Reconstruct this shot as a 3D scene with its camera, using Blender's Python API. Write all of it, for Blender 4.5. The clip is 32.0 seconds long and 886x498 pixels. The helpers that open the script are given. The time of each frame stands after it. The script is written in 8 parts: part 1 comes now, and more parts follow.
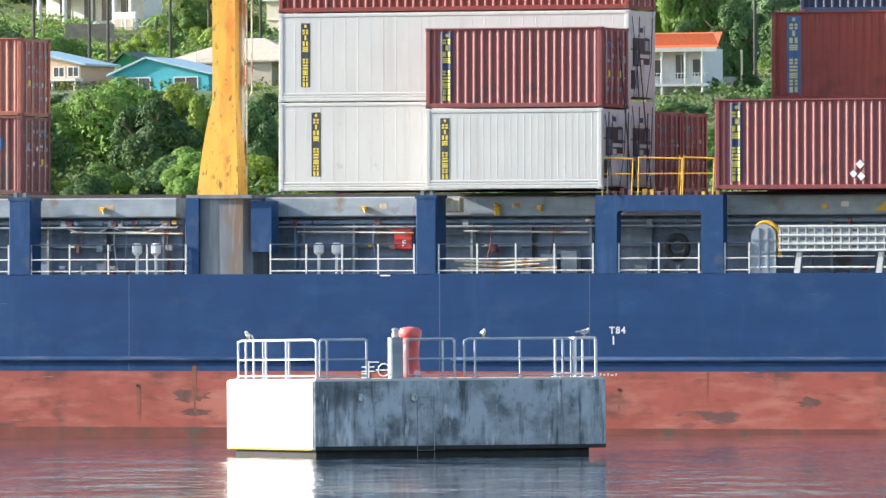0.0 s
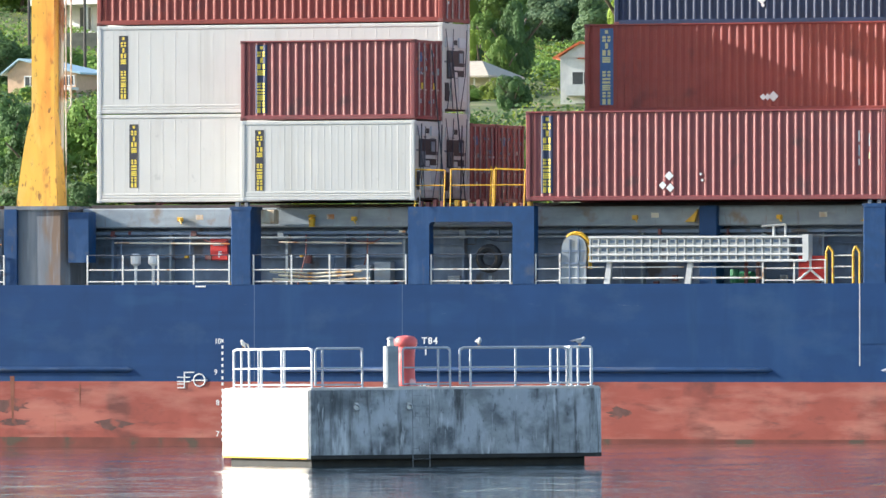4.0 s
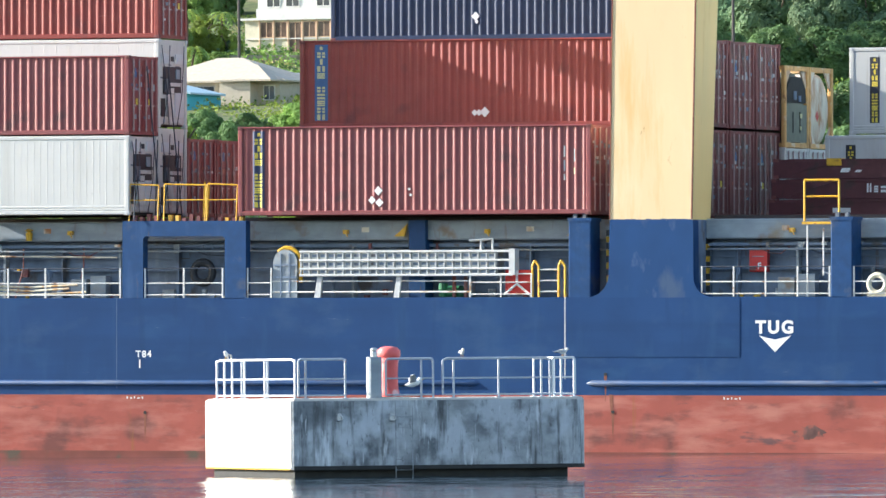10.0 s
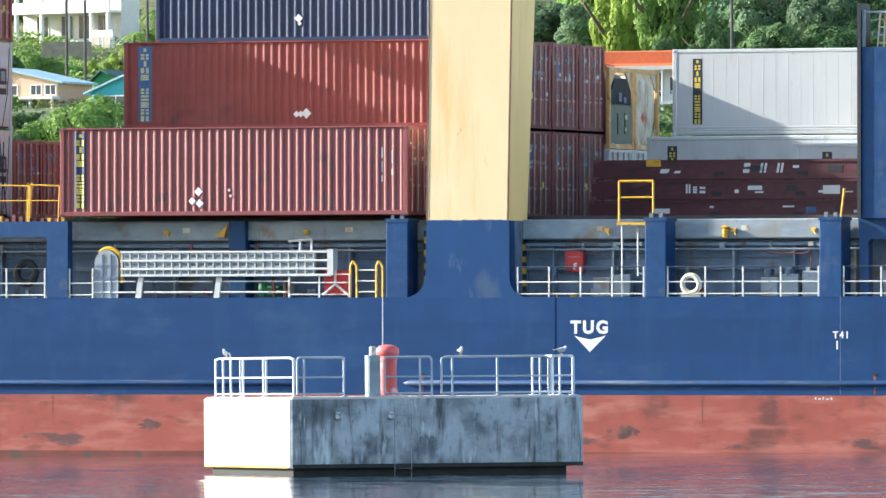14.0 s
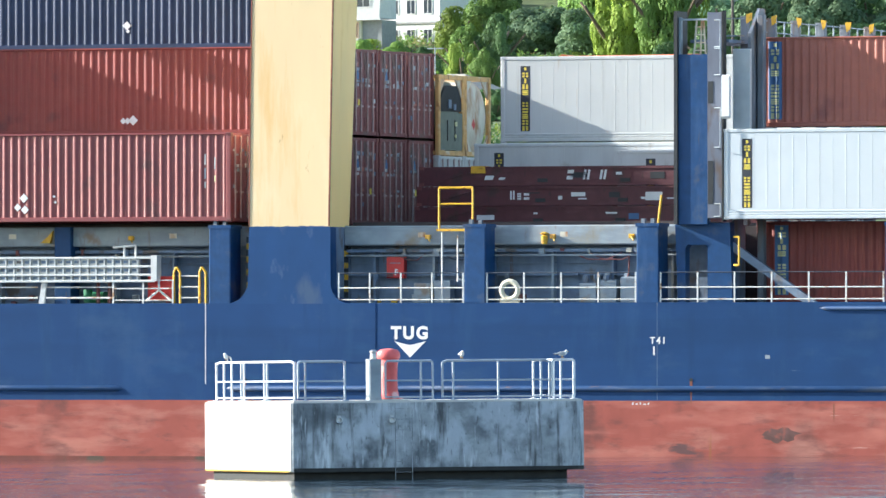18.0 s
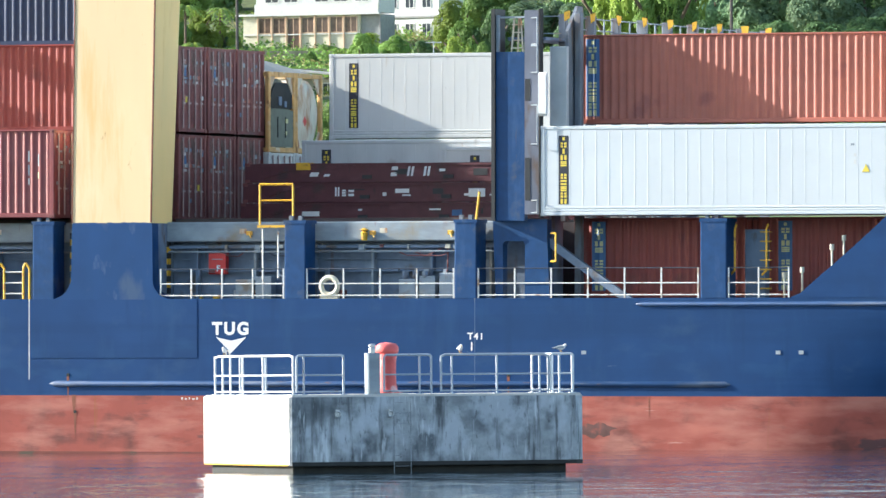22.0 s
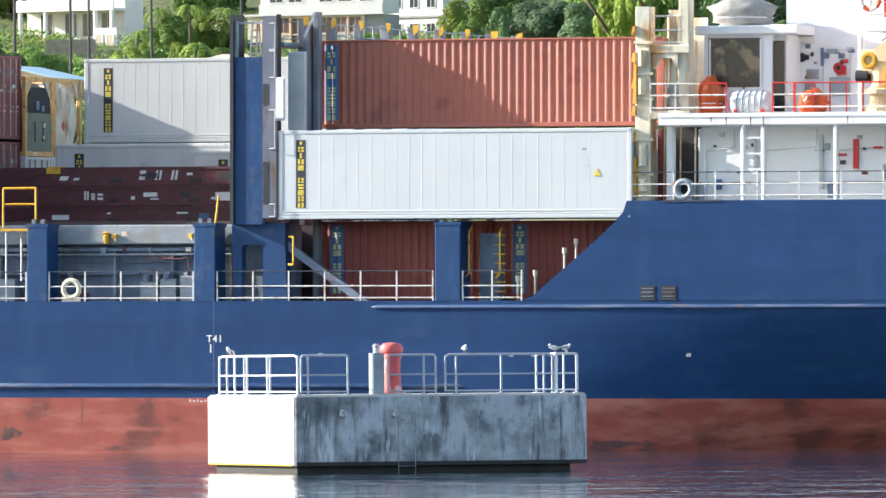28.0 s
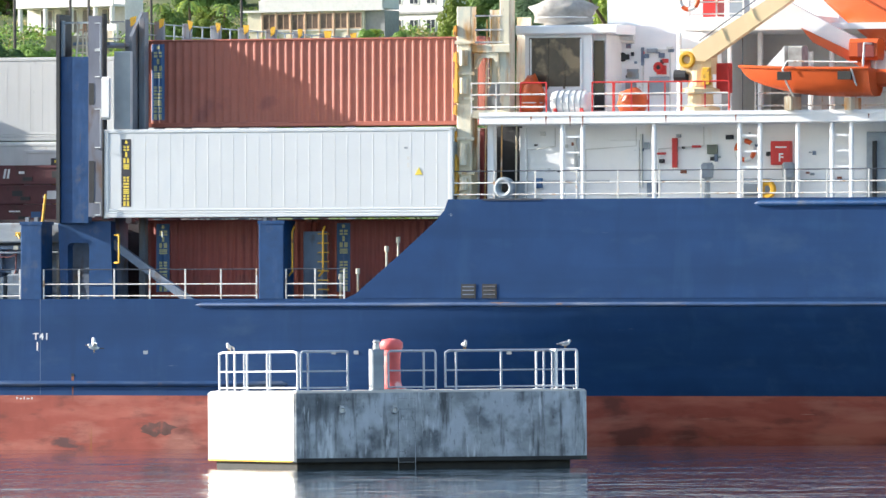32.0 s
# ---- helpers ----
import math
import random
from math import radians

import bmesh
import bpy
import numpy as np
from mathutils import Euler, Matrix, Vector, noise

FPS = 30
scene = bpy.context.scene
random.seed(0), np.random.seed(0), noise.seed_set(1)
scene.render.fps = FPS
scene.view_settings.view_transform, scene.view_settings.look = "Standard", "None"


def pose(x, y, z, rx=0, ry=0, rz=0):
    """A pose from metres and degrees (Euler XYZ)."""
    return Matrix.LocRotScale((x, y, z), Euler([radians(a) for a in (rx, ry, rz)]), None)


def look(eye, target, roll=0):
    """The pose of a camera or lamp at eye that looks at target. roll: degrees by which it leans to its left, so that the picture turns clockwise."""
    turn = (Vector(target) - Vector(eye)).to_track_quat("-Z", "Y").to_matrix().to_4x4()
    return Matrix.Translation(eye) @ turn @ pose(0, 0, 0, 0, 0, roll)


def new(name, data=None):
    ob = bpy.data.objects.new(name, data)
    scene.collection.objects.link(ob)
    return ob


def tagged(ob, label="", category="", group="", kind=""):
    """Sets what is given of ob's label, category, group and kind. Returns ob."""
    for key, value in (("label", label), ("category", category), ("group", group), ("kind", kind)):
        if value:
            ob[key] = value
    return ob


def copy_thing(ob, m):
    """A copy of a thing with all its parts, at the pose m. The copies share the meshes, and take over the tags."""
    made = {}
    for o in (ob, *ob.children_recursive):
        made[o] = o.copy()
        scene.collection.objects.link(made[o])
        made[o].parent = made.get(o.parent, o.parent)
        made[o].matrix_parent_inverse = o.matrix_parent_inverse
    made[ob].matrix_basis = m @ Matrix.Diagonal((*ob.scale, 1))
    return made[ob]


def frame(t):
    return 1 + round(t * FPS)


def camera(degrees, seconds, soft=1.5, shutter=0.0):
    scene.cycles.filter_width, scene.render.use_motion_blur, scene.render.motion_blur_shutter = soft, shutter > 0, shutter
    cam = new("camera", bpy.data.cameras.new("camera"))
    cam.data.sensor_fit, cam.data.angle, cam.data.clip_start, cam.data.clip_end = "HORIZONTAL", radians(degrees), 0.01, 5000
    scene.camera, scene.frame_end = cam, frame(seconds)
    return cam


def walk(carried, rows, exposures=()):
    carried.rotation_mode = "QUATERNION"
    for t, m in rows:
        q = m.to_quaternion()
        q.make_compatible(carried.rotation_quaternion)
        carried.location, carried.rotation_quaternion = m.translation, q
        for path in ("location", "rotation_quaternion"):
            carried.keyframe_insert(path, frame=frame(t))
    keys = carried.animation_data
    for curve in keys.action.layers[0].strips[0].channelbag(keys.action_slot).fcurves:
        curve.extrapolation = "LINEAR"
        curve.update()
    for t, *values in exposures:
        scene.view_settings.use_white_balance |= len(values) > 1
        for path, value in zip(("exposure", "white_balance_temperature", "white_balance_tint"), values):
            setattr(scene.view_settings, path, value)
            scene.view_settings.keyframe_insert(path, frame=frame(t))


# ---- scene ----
# ---------- camera: a long lens on a tripod, nudged a little on the way ----------
EYE_Z = 2.53
LEAN = -0.467
cam = camera(4.856, 32.0, soft=1.5)
# seconds, degrees to the right, degrees up
AIM = [(0.0, 0.0048, 0.5942), (0.5, 0.0096, 0.599), (1.0, 0.0096, 0.6036), (1.5, 0.0144, 0.6132), (2.0, 0.0191, 0.6179), (2.5, 0.0191, 0.6275),
       (3.0, 0.0239, 0.6346), (3.5, 0.0239, 0.6393), (5.5, 0.0761, 0.6464), (6.0, 0.0832, 0.6489), (6.5, 0.0903, 0.6535), (7.0, 0.0998, 0.6512),
       (7.5, 0.0998, 0.6512), (8.0, 0.0974, 0.6464), (8.5, 0.095, 0.6535), (9.0, 0.1212, 0.7009), (9.5, 0.126, 0.7009), (10.0, 0.1235, 0.7009),
       (11.0, 0.126, 0.7009), (12.0, 0.1212, 0.6963), (13.0, 0.1283, 0.6963), (13.5, 0.1472, 0.6938), (14.0, 0.1306, 0.6915), (14.5, 0.1235, 0.6843),
       (16.5, 0.126, 0.6772), (17.0, 0.1235, 0.6795), (17.5, 0.1331, 0.6938), (18.0, 0.1258, 0.7128), (18.5, 0.1353, 0.7105), (19.0, 0.1425, 0.6963),
       (19.5, 0.1188, 0.6891), (20.0, 0.114, 0.6938), (20.5, 0.1331, 0.6938), (21.0, 0.1235, 0.7034), (21.5, 0.1188, 0.6986), (22.0, 0.1331, 0.6795),
       (22.5, 0.114, 0.6891), (23.0, 0.114, 0.6795), (23.5, 0.1235, 0.6891), (24.0, 0.1235, 0.6843), (24.5, 0.1331, 0.6701), (25.0, 0.1283, 0.6749),
       (25.5, 0.1331, 0.6795), (27.5, 0.0998, 0.6701), (28.0, 0.1092, 0.6795), (28.5, 0.1283, 0.6749), (29.0, 0.1188, 0.682), (29.5, 0.1188, 0.6724),
       (30.0, 0.1235, 0.6582), (30.5, 0.0998, 0.6489), (31.0, 0.0998, 0.6535), (31.5, 0.1092, 0.6605), (32.0, 0.1092, 0.6582)]
walk(cam, [(t, pose(0, 0, EYE_Z, 90 + up, 0, -right) @ pose(0, 0, 0, 0, 0, LEAN)) for t, right, up in AIM],
     exposures=[(0.0, 1.08, 6450, 10), (6.0, 1.08, 6450, 9), (7.0, 1.16, 6430, 9), (9.0, 1.23, 6380, 9), (13.0, 1.26, 6250, 8), (18.0, 1.23, 6120, 6), (21.0, 1.25, 6150, 6), (24.0, 1.25, 6420, 10), (28.0, 1.14, 6480, 11), (32.0, 1.13, 6480, 11)])

# ---------- the ship's way ----------
SHIP_TURN = -21.304
SHIP_TRIM = 0.476
SHIP_FAR = 336.06


def ship_pose(t):
    """The ship's pose at t seconds: x runs aft along its side, y inboard, z up from the waterline."""
    run = 0.00076336 * t * t - 1.575219 * t - 0.088
    a = radians(SHIP_TURN)
    return pose(run * math.cos(a), SHIP_FAR + run * math.sin(a), 0, 0, 0, SHIP_TURN) @ pose(0, 0, 0, 0, SHIP_TRIM, 0)


# ---------- light: low morning sun from the left ----------
SUN_EL, SUN_SIDE = 22.0, -10.5   # degrees up; degrees from straight left towards the viewer
world = bpy.data.worlds.new("sky")
scene.world = world
world.use_nodes = True
wn = world.node_tree.nodes
sky = wn.new("ShaderNodeTexSky")
sky.sky_type, sky.sun_disc = "NISHITA", False
sky.dust_density = 1.2
sky.sun_elevation = radians(SUN_EL)
sky.sun_rotation = radians(270 - SUN_SIDE)
world.node_tree.links.new(sky.outputs[0], wn["Background"].inputs[0])
wn["Background"].inputs[1].default_value = 0.15
sun = new("sun", bpy.data.lights.new("sun", "SUN"))
sun.data.energy, sun.data.angle, sun.data.color = 4.9, radians(0.55), (1.0, 0.965, 0.905)
sa, se = radians(SUN_SIDE), radians(SUN_EL)
sun.matrix_world = look((-math.cos(sa) * math.cos(se) * 100, -math.sin(sa) * math.cos(se) * 100 + 300, math.sin(se) * 100), (0, 300, 0))


# ---------- materials ----------
def material(name, base, rough=0.6, metal=0.0, vary=0.25, grain=3.0, second=None, second_amount=0.0, second_scale=1.2, bump=0.15, bump_scale=25.0, spec=0.5, streak=1.0, per_piece=0.0, third=None, third_amount=0.0, third_scale=(1, 1, 1)):
    """A painted or natural surface: base colour mottled at two scales, a second colour (rust, dirt) in patches drawn out by streak, and fine relief."""
    m = bpy.data.materials.new(name)
    m.use_nodes = True
    nt = m.node_tree
    n, l = nt.nodes, nt.links
    bs = n["Principled BSDF"]
    bs.inputs["Roughness"].default_value, bs.inputs["Metallic"].default_value = rough, metal
    bs.inputs["Specular IOR Level"].default_value = spec
    tc = n.new("ShaderNodeTexCoord")
    mp = n.new("ShaderNodeMapping")
    mp.inputs["Scale"].default_value = (1, 1, 1 / streak)
    l.new(tc.outputs["Object"], mp.inputs["Vector"])

    def noise_node(scale, detail, vec):
        t = n.new("ShaderNodeTexNoise")
        t.inputs["Scale"].default_value, t.inputs["Detail"].default_value = scale, detail
        l.new(vec, t.inputs["Vector"])
        return t.outputs["Fac"]

    def blend(fac, a, b, kind="MIX"):
        x = n.new("ShaderNodeMix")
        x.data_type, x.blend_type = "RGBA", kind
        if isinstance(fac, float):
            x.inputs[0].default_value = fac
        else:
            l.new(fac, x.inputs[0])
        for i, c in ((6, a), (7, b)):
            if isinstance(c, tuple):
                x.inputs[i].default_value = (*c, 1)
            else:
                l.new(c, x.inputs[i])
        return x.outputs[2]

    def ramp(val, a, b):
        r = n.new("ShaderNodeMapRange")
        r.inputs[1].default_value, r.inputs[2].default_value = a, b
        l.new(val, r.inputs[0])
        return r.outputs[0]

    big = noise_node(grain * 0.12, 3, tc.outputs["Object"])
    fine = noise_node(grain, 6, mp.outputs["Vector"])
    dark = tuple(c * (1 - vary) for c in base)
    light = tuple(min(1, c * (1 + vary * 0.6)) for c in base)
    col = blend(ramp(fine, 0.3, 0.7), dark, light)
    col = blend(ramp(big, 0.35, 0.7), col, blend(0.5, col, base))
    if second:
        p = noise_node(second_scale, 8, mp.outputs["Vector"])
        lo = 0.72 - second_amount * 0.4
        col = blend(ramp(p, lo, lo + 0.1), col, second)
    if third:
        mp3 = n.new("ShaderNodeMapping")
        mp3.inputs["Scale"].default_value = third_scale
        mp3.inputs["Location"].default_value = (3.7, 1.9, 5.3)
        l.new(tc.outputs["Object"], mp3.inputs["Vector"])
        lo = 0.72 - third_amount * 0.4
        col = blend(ramp(noise_node(1.0, 7, mp3.outputs["Vector"]), lo, lo + 0.16), col, third)
    if per_piece:
        oi = n.new("ShaderNodeObjectInfo")
        hsv = n.new("ShaderNodeHueSaturation")
        l.new(col, hsv.inputs["Color"])
        mr = n.new("ShaderNodeMapRange")
        mr.inputs[3].default_value, mr.inputs[4].default_value = 1 - per_piece, 1 + per_piece
        l.new(oi.outputs["Random"], mr.inputs[0])
        l.new(mr.outputs[0], hsv.inputs["Value"])
        col = hsv.outputs[0]
    l.new(col, bs.inputs["Base Color"])
    if bump:
        b = n.new("ShaderNodeBump")
        b.inputs["Strength"].default_value, b.inputs["Distance"].default_value = bump, 0.02
        l.new(noise_node(bump_scale, 4, tc.outputs["Object"]), b.inputs["Height"])
        l.new(b.outputs["Normal"], bs.inputs["Normal"])
    return m


RUST = (0.22, 0.075, 0.03)
M = {}
M["hull_blue"] = material("hull_blue_paint", (0.010, 0.050, 0.152), 0.5, vary=0.14, grain=0.9, second=(0.012, 0.055, 0.165), second_amount=0.4, second_scale=0.35, bump=0.3, bump_scale=0.5, spec=0.22, third=(0.018, 0.07, 0.175), third_amount=0.34, third_scale=(0.4, 1, 1.1))
M["hull_red"] = material("antifouling_red", (0.35, 0.088, 0.064), 0.75, vary=0.2, grain=1.1, second=(0.17, 0.055, 0.045), second_amount=0.42, second_scale=0.55, bump=0.2, bump_scale=2, spec=0.3, third=(0.46, 0.15, 0.11), third_amount=0.5, third_scale=(0.3, 1, 1.3))
M["hull_wet"] = material("wet_red_waterline", (0.19, 0.045, 0.032), 0.35, vary=0.3, grain=1.5, second=(0.09, 0.06, 0.04), second_amount=0.45, second_scale=1.1)
M["post_blue"] = material("post_blue_paint", (0.005, 0.052, 0.16), 0.5, vary=0.25, grain=3, second=(0.05, 0.075, 0.13), second_amount=0.35, second_scale=1.5, spec=0.35)
M["coaming"] = material("coaming_blue_grey", (0.175, 0.23, 0.315), 0.65, vary=0.3, grain=2.2, second=(0.13, 0.11, 0.10), second_amount=0.36, second_scale=1.6, streak=2)
M["hatch"] = material("hatch_light_grey", (0.32, 0.365, 0.40), 0.6, vary=0.2, grain=1.8, second=(0.26, 0.20, 0.15), second_amount=0.3, second_scale=1.2)
M["pedestal_blue"] = material("pedestal_blue_paint", (0.010, 0.055, 0.165), 0.5, vary=0.16, grain=1.2, second=(0.05, 0.09, 0.17), second_amount=0.42, second_scale=0.8, bump=0.2, bump_scale=2, spec=0.25, streak=2, third=(0.12, 0.17, 0.25), third_amount=0.24, third_scale=(1.6, 1.6, 0.7))
M["deck"] = material("deck_paint_grey", (0.20, 0.22, 0.23), 0.8, vary=0.3)
M["poop_deck"] = material("poop_deck_pale", (0.55, 0.56, 0.55), 0.8, vary=0.2, second=(0.35, 0.25, 0.18), second_amount=0.3)
M["tower_grey"] = material("tower_grey_violet", (0.14, 0.155, 0.20), 0.6, vary=0.3, grain=2, second=(0.11, 0.075, 0.06), second_amount=0.4, second_scale=1.8, streak=3)
M["rail_white"] = material("rail_white_paint", (0.74, 0.72, 0.68), 0.5, vary=0.15, second=(0.42, 0.25, 0.14), second_amount=0.35, second_scale=4)
M["rail_dark"] = material("wire_dark", (0.05, 0.06, 0.08), 0.6)
M["yellow"] = material("safety_yellow", (0.75, 0.42, 0.03), 0.5, vary=0.2, second=(0.35, 0.14, 0.04), second_amount=0.3, second_scale=5)
M["crane_cream"] = material("crane_cream_yellow", (0.80, 0.60, 0.34), 0.5, vary=0.05, grain=0.8, second=(0.80, 0.56, 0.27), second_amount=0.22, second_scale=0.7, streak=4, third=(0.55, 0.25, 0.07), third_amount=0.06, third_scale=(2, 2, 0.5))
# crane yellow raised on the side away from the sun, for missing bounce light
M["crane_side"] = material("crane_yellow_for_bounce", (0.94, 0.66, 0.26), 0.5, vary=0.08, grain=0.8, second=(0.70, 0.40, 0.10), second_amount=0.3, second_scale=0.9, streak=5)
M["crane_orange"] = material("crane_rusty_orange", (0.86, 0.47, 0.06), 0.5, vary=0.12, grain=1.5, second=(0.38, 0.13, 0.025), second_amount=0.30, second_scale=3.6, streak=1.6, third=(0.85, 0.28, 0.03), third_amount=0.45, third_scale=(1.2, 1.2, 0.3))
M["crane_grey"] = material("pedestal_scraped_grey", (0.17, 0.19, 0.22), 0.6, vary=0.35, grain=1.6, second=(0.20, 0.13, 0.09), second_amount=0.42, streak=4)
M["cont_red"] = material("container_maroon", (0.215, 0.030, 0.032), 0.48, spec=0.8, vary=0.14, grain=1.4, second=(0.11, 0.018, 0.02), second_amount=0.3, second_scale=0.9)
M["cont_brick"] = material("container_brick_red", (0.245, 0.040, 0.030), 0.5, spec=0.5, vary=0.14, grain=1.4, second=(0.17, 0.032, 0.028), second_amount=0.3, second_scale=0.9)
M["cont_faded"] = material("container_faded_red", (0.38, 0.105, 0.065), 0.48, spec=0.65, vary=0.14, grain=1.4, second=(0.24, 0.06, 0.045), second_amount=0.3, second_scale=0.7)
M["cont_rust"] = material("container_worn_brown", (0.20, 0.06, 0.055), 0.6, vary=0.3, grain=2.4, second=(0.12, 0.07, 0.06), second_amount=0.42, second_scale=1.6, streak=2)
M["cont_navy"] = material("container_navy", (0.003, 0.018, 0.065), 0.5, spec=0.6, vary=0.15)
M["cont_white"] = material("reefer_white", (0.61, 0.64, 0.65), 0.42, vary=0.04, grain=1.2, second=(0.58, 0.62, 0.64), second_amount=0.18, second_scale=0.7, streak=3, bump=0.1)
M["cont_ivory"] = material("reefer_warm_white", (0.585, 0.58, 0.55), 0.42, vary=0.05, grain=1.2, second=(0.60, 0.59, 0.55), second_amount=0.2, second_scale=0.7, streak=3, bump=0.1)
M["bar_worn"] = material("scraped_rubbing_bar", (0.02, 0.065, 0.17), 0.5, vary=0.25, grain=2)
M["cont_white_low"] = material("reefer_dull_white", (0.62, 0.62, 0.60), 0.5, vary=0.12, grain=1.6, second=(0.36, 0.30, 0.25), second_amount=0.32, second_scale=1.0, streak=3)
M["cont_dark"] = material("under_frame_dark", (0.05, 0.035, 0.035), 0.7, vary=0.3)
M["flat_maroon"] = material("flat_rack_maroon", (0.11, 0.028, 0.034), 0.55, vary=0.2, second=(0.07, 0.03, 0.03), second_amount=0.35)
M["streak_rust"] = material("rust_streaks", (0.24, 0.085, 0.05), 0.85, vary=0.3)
M["scuff"] = material("dark_scuff", (0.14, 0.065, 0.055), 0.85, vary=0.4, grain=3, second=(0.30, 0.085, 0.06), second_amount=0.5, second_scale=2.5)
M["steel"] = material("galvanised_steel", (0.48, 0.49, 0.50), 0.38, 0.7, vary=0.2, grain=5)
M["bar_steel"] = material("lock_rod_steel", (0.47, 0.35, 0.33), 0.5, 0.1, vary=0.25, grain=6)
M["black"] = material("dark_machinery_and_shade", (0.025, 0.027, 0.03), 0.55, vary=0.3)
M["sign_navy"] = material("sign_navy", (0.02, 0.035, 0.09), 0.5, vary=0.12)
M["sign_black"] = material("sign_black", (0.03, 0.032, 0.045), 0.5, vary=0.12)
M["sign_blue"] = material("sign_blue", (0.05, 0.13, 0.28), 0.5, vary=0.15)
M["sign_yellow"] = material("sign_yellow", (0.78, 0.60, 0.07), 0.5, vary=0.12)
M["sign_pale"] = material("sign_pale_yellow", (0.60, 0.58, 0.30), 0.5, vary=0.12)
M["mark_white"] = material("marking_white", (0.80, 0.80, 0.78), 0.55, vary=0.08)
M["super_white"] = material("deckhouse_white", (0.88, 0.88, 0.87), 0.45, vary=0.04, grain=1.2, second=(0.74, 0.70, 0.64), second_amount=0.14, second_scale=0.8, streak=3)
M["super_stain"] = material("lashing_white_rusty", (0.72, 0.66, 0.50), 0.55, vary=0.12, second=(0.56, 0.28, 0.08), second_amount=0.42, second_scale=1.3, streak=3)
M["red"] = material("signal_red", (0.62, 0.035, 0.03), 0.45, vary=0.12)
M["orange"] = material("lifeboat_orange", (0.62, 0.10, 0.018), 0.4, vary=0.12, grain=2, second=(0.62, 0.10, 0.02), second_amount=0.3)
M["cover_grey"] = material("canvas_grey", (0.38, 0.36, 0.33), 0.85, vary=0.35, grain=4, bump=0.6, bump_scale=6)
M["raft_white"] = material("raft_white_shell", (0.72, 0.72, 0.70), 0.45, vary=0.1)
M["glass_dark"] = material("dark_window", (0.03, 0.03, 0.03), 0.08, vary=0.1, bump=0.5, bump_scale=1.2)
M["window_blind"] = material("brown_window_blind", (0.075, 0.055, 0.035), 0.3, vary=0.5, grain=2.2, second=(0.26, 0.19, 0.11), second_amount=0.5, second_scale=1.6, bump=0.8, bump_scale=3)
M["green"] = material("machine_green", (0.035, 0.20, 0.09), 0.5)
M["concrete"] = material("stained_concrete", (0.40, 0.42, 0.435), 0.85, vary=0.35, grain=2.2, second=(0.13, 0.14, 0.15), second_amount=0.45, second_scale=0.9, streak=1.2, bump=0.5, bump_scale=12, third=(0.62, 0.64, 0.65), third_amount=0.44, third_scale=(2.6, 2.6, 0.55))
M["concrete_top"] = material("pale_concrete", (0.50, 0.47, 0.42), 0.85, vary=0.2, grain=2)
M["concrete_white"] = material("white_concrete", (0.82, 0.80, 0.74), 0.8, vary=0.05, grain=1.0, second=(0.70, 0.67, 0.58), second_amount=0.2, streak=2)
M["pile_dark"] = material("weedy_pile", (0.03, 0.03, 0.028), 0.8, vary=0.4)
M["rail_galv"] = material("dolphin_rail_white", (0.70, 0.72, 0.74), 0.45, 0.1, vary=0.12)
M["rail_grey"] = material("dolphin_rail_grey", (0.44, 0.48, 0.53), 0.5, 0.1, vary=0.15, second=(0.28, 0.18, 0.10), second_amount=0.25, second_scale=6)
M["bollard_red"] = material("bollard_faded_red", (0.74, 0.13, 0.12), 0.6, vary=0.2, grain=3, second=(0.80, 0.50, 0.46), second_amount=0.45, second_scale=2.5)
M["cabinet"] = material("cabinet_grey", (0.62, 0.62, 0.60), 0.5, vary=0.1)
M["tank_cream"] = material("tank_stained_cream", (0.72, 0.66, 0.52), 0.5, vary=0.15, second=(0.42, 0.16, 0.05), second_amount=0.45, second_scale=1.4, streak=2)
M["tank_green"] = material("tank_grey_green", (0.15, 0.17, 0.13), 0.6, vary=0.25)
# rusty orange pushed further to stand for warm sun that misses the tanks
M["tank_frame"] = material("tank_frame_cream_rust_and_glow", (0.72, 0.42, 0.15), 0.6, vary=0.2, second=(0.74, 0.62, 0.42), second_amount=0.45, second_scale=1.8)
M["gull_white"] = material("gull_feathers", (0.80, 0.79, 0.76), 0.7, vary=0.05)
M["gull_grey"] = material("gull_grey_wing", (0.42, 0.43, 0.45), 0.7, vary=0.1)
M["bark"] = material("bark", (0.14, 0.10, 0.07), 0.9, vary=0.3)
M["hill"] = material("hill_grass_and_soil", (0.10, 0.125, 0.035), 0.95, vary=0.5, grain=0.5, second=(0.24, 0.20, 0.12), second_amount=0.34, second_scale=0.09, bump=0.6, bump_scale=0.8)
M["stone_wall"] = material("rubble_wall", (0.34, 0.29, 0.23), 0.9, vary=0.35, grain=1.5, bump=0.6, bump_scale=3)
M["wood_pole"] = material("weathered_pole", (0.085, 0.075, 0.07), 0.9, vary=0.25)
M["roof_orange"] = material("roof_orange_sheet", (0.72, 0.17, 0.06), 0.6, vary=0.12)
M["roof_blue"] = material("roof_pale_blue", (0.36, 0.52, 0.60), 0.55, vary=0.1)
M["roof_grey"] = material("roof_grey_sheet", (0.36, 0.35, 0.33), 0.6, vary=0.2)
M["roof_tan"] = material("roof_tan_shingle", (0.50, 0.43, 0.34), 0.7, vary=0.15)
M["roof_green"] = material("roof_dark_green", (0.05, 0.12, 0.08), 0.6, vary=0.2)
M["wall_white"] = material("house_white", (0.74, 0.72, 0.68), 0.7, vary=0.08)
M["wall_cream"] = material("house_cream", (0.70, 0.64, 0.48), 0.7, vary=0.1)
M["wall_peach"] = material("house_peach", (0.62, 0.42, 0.28), 0.7, vary=0.1)
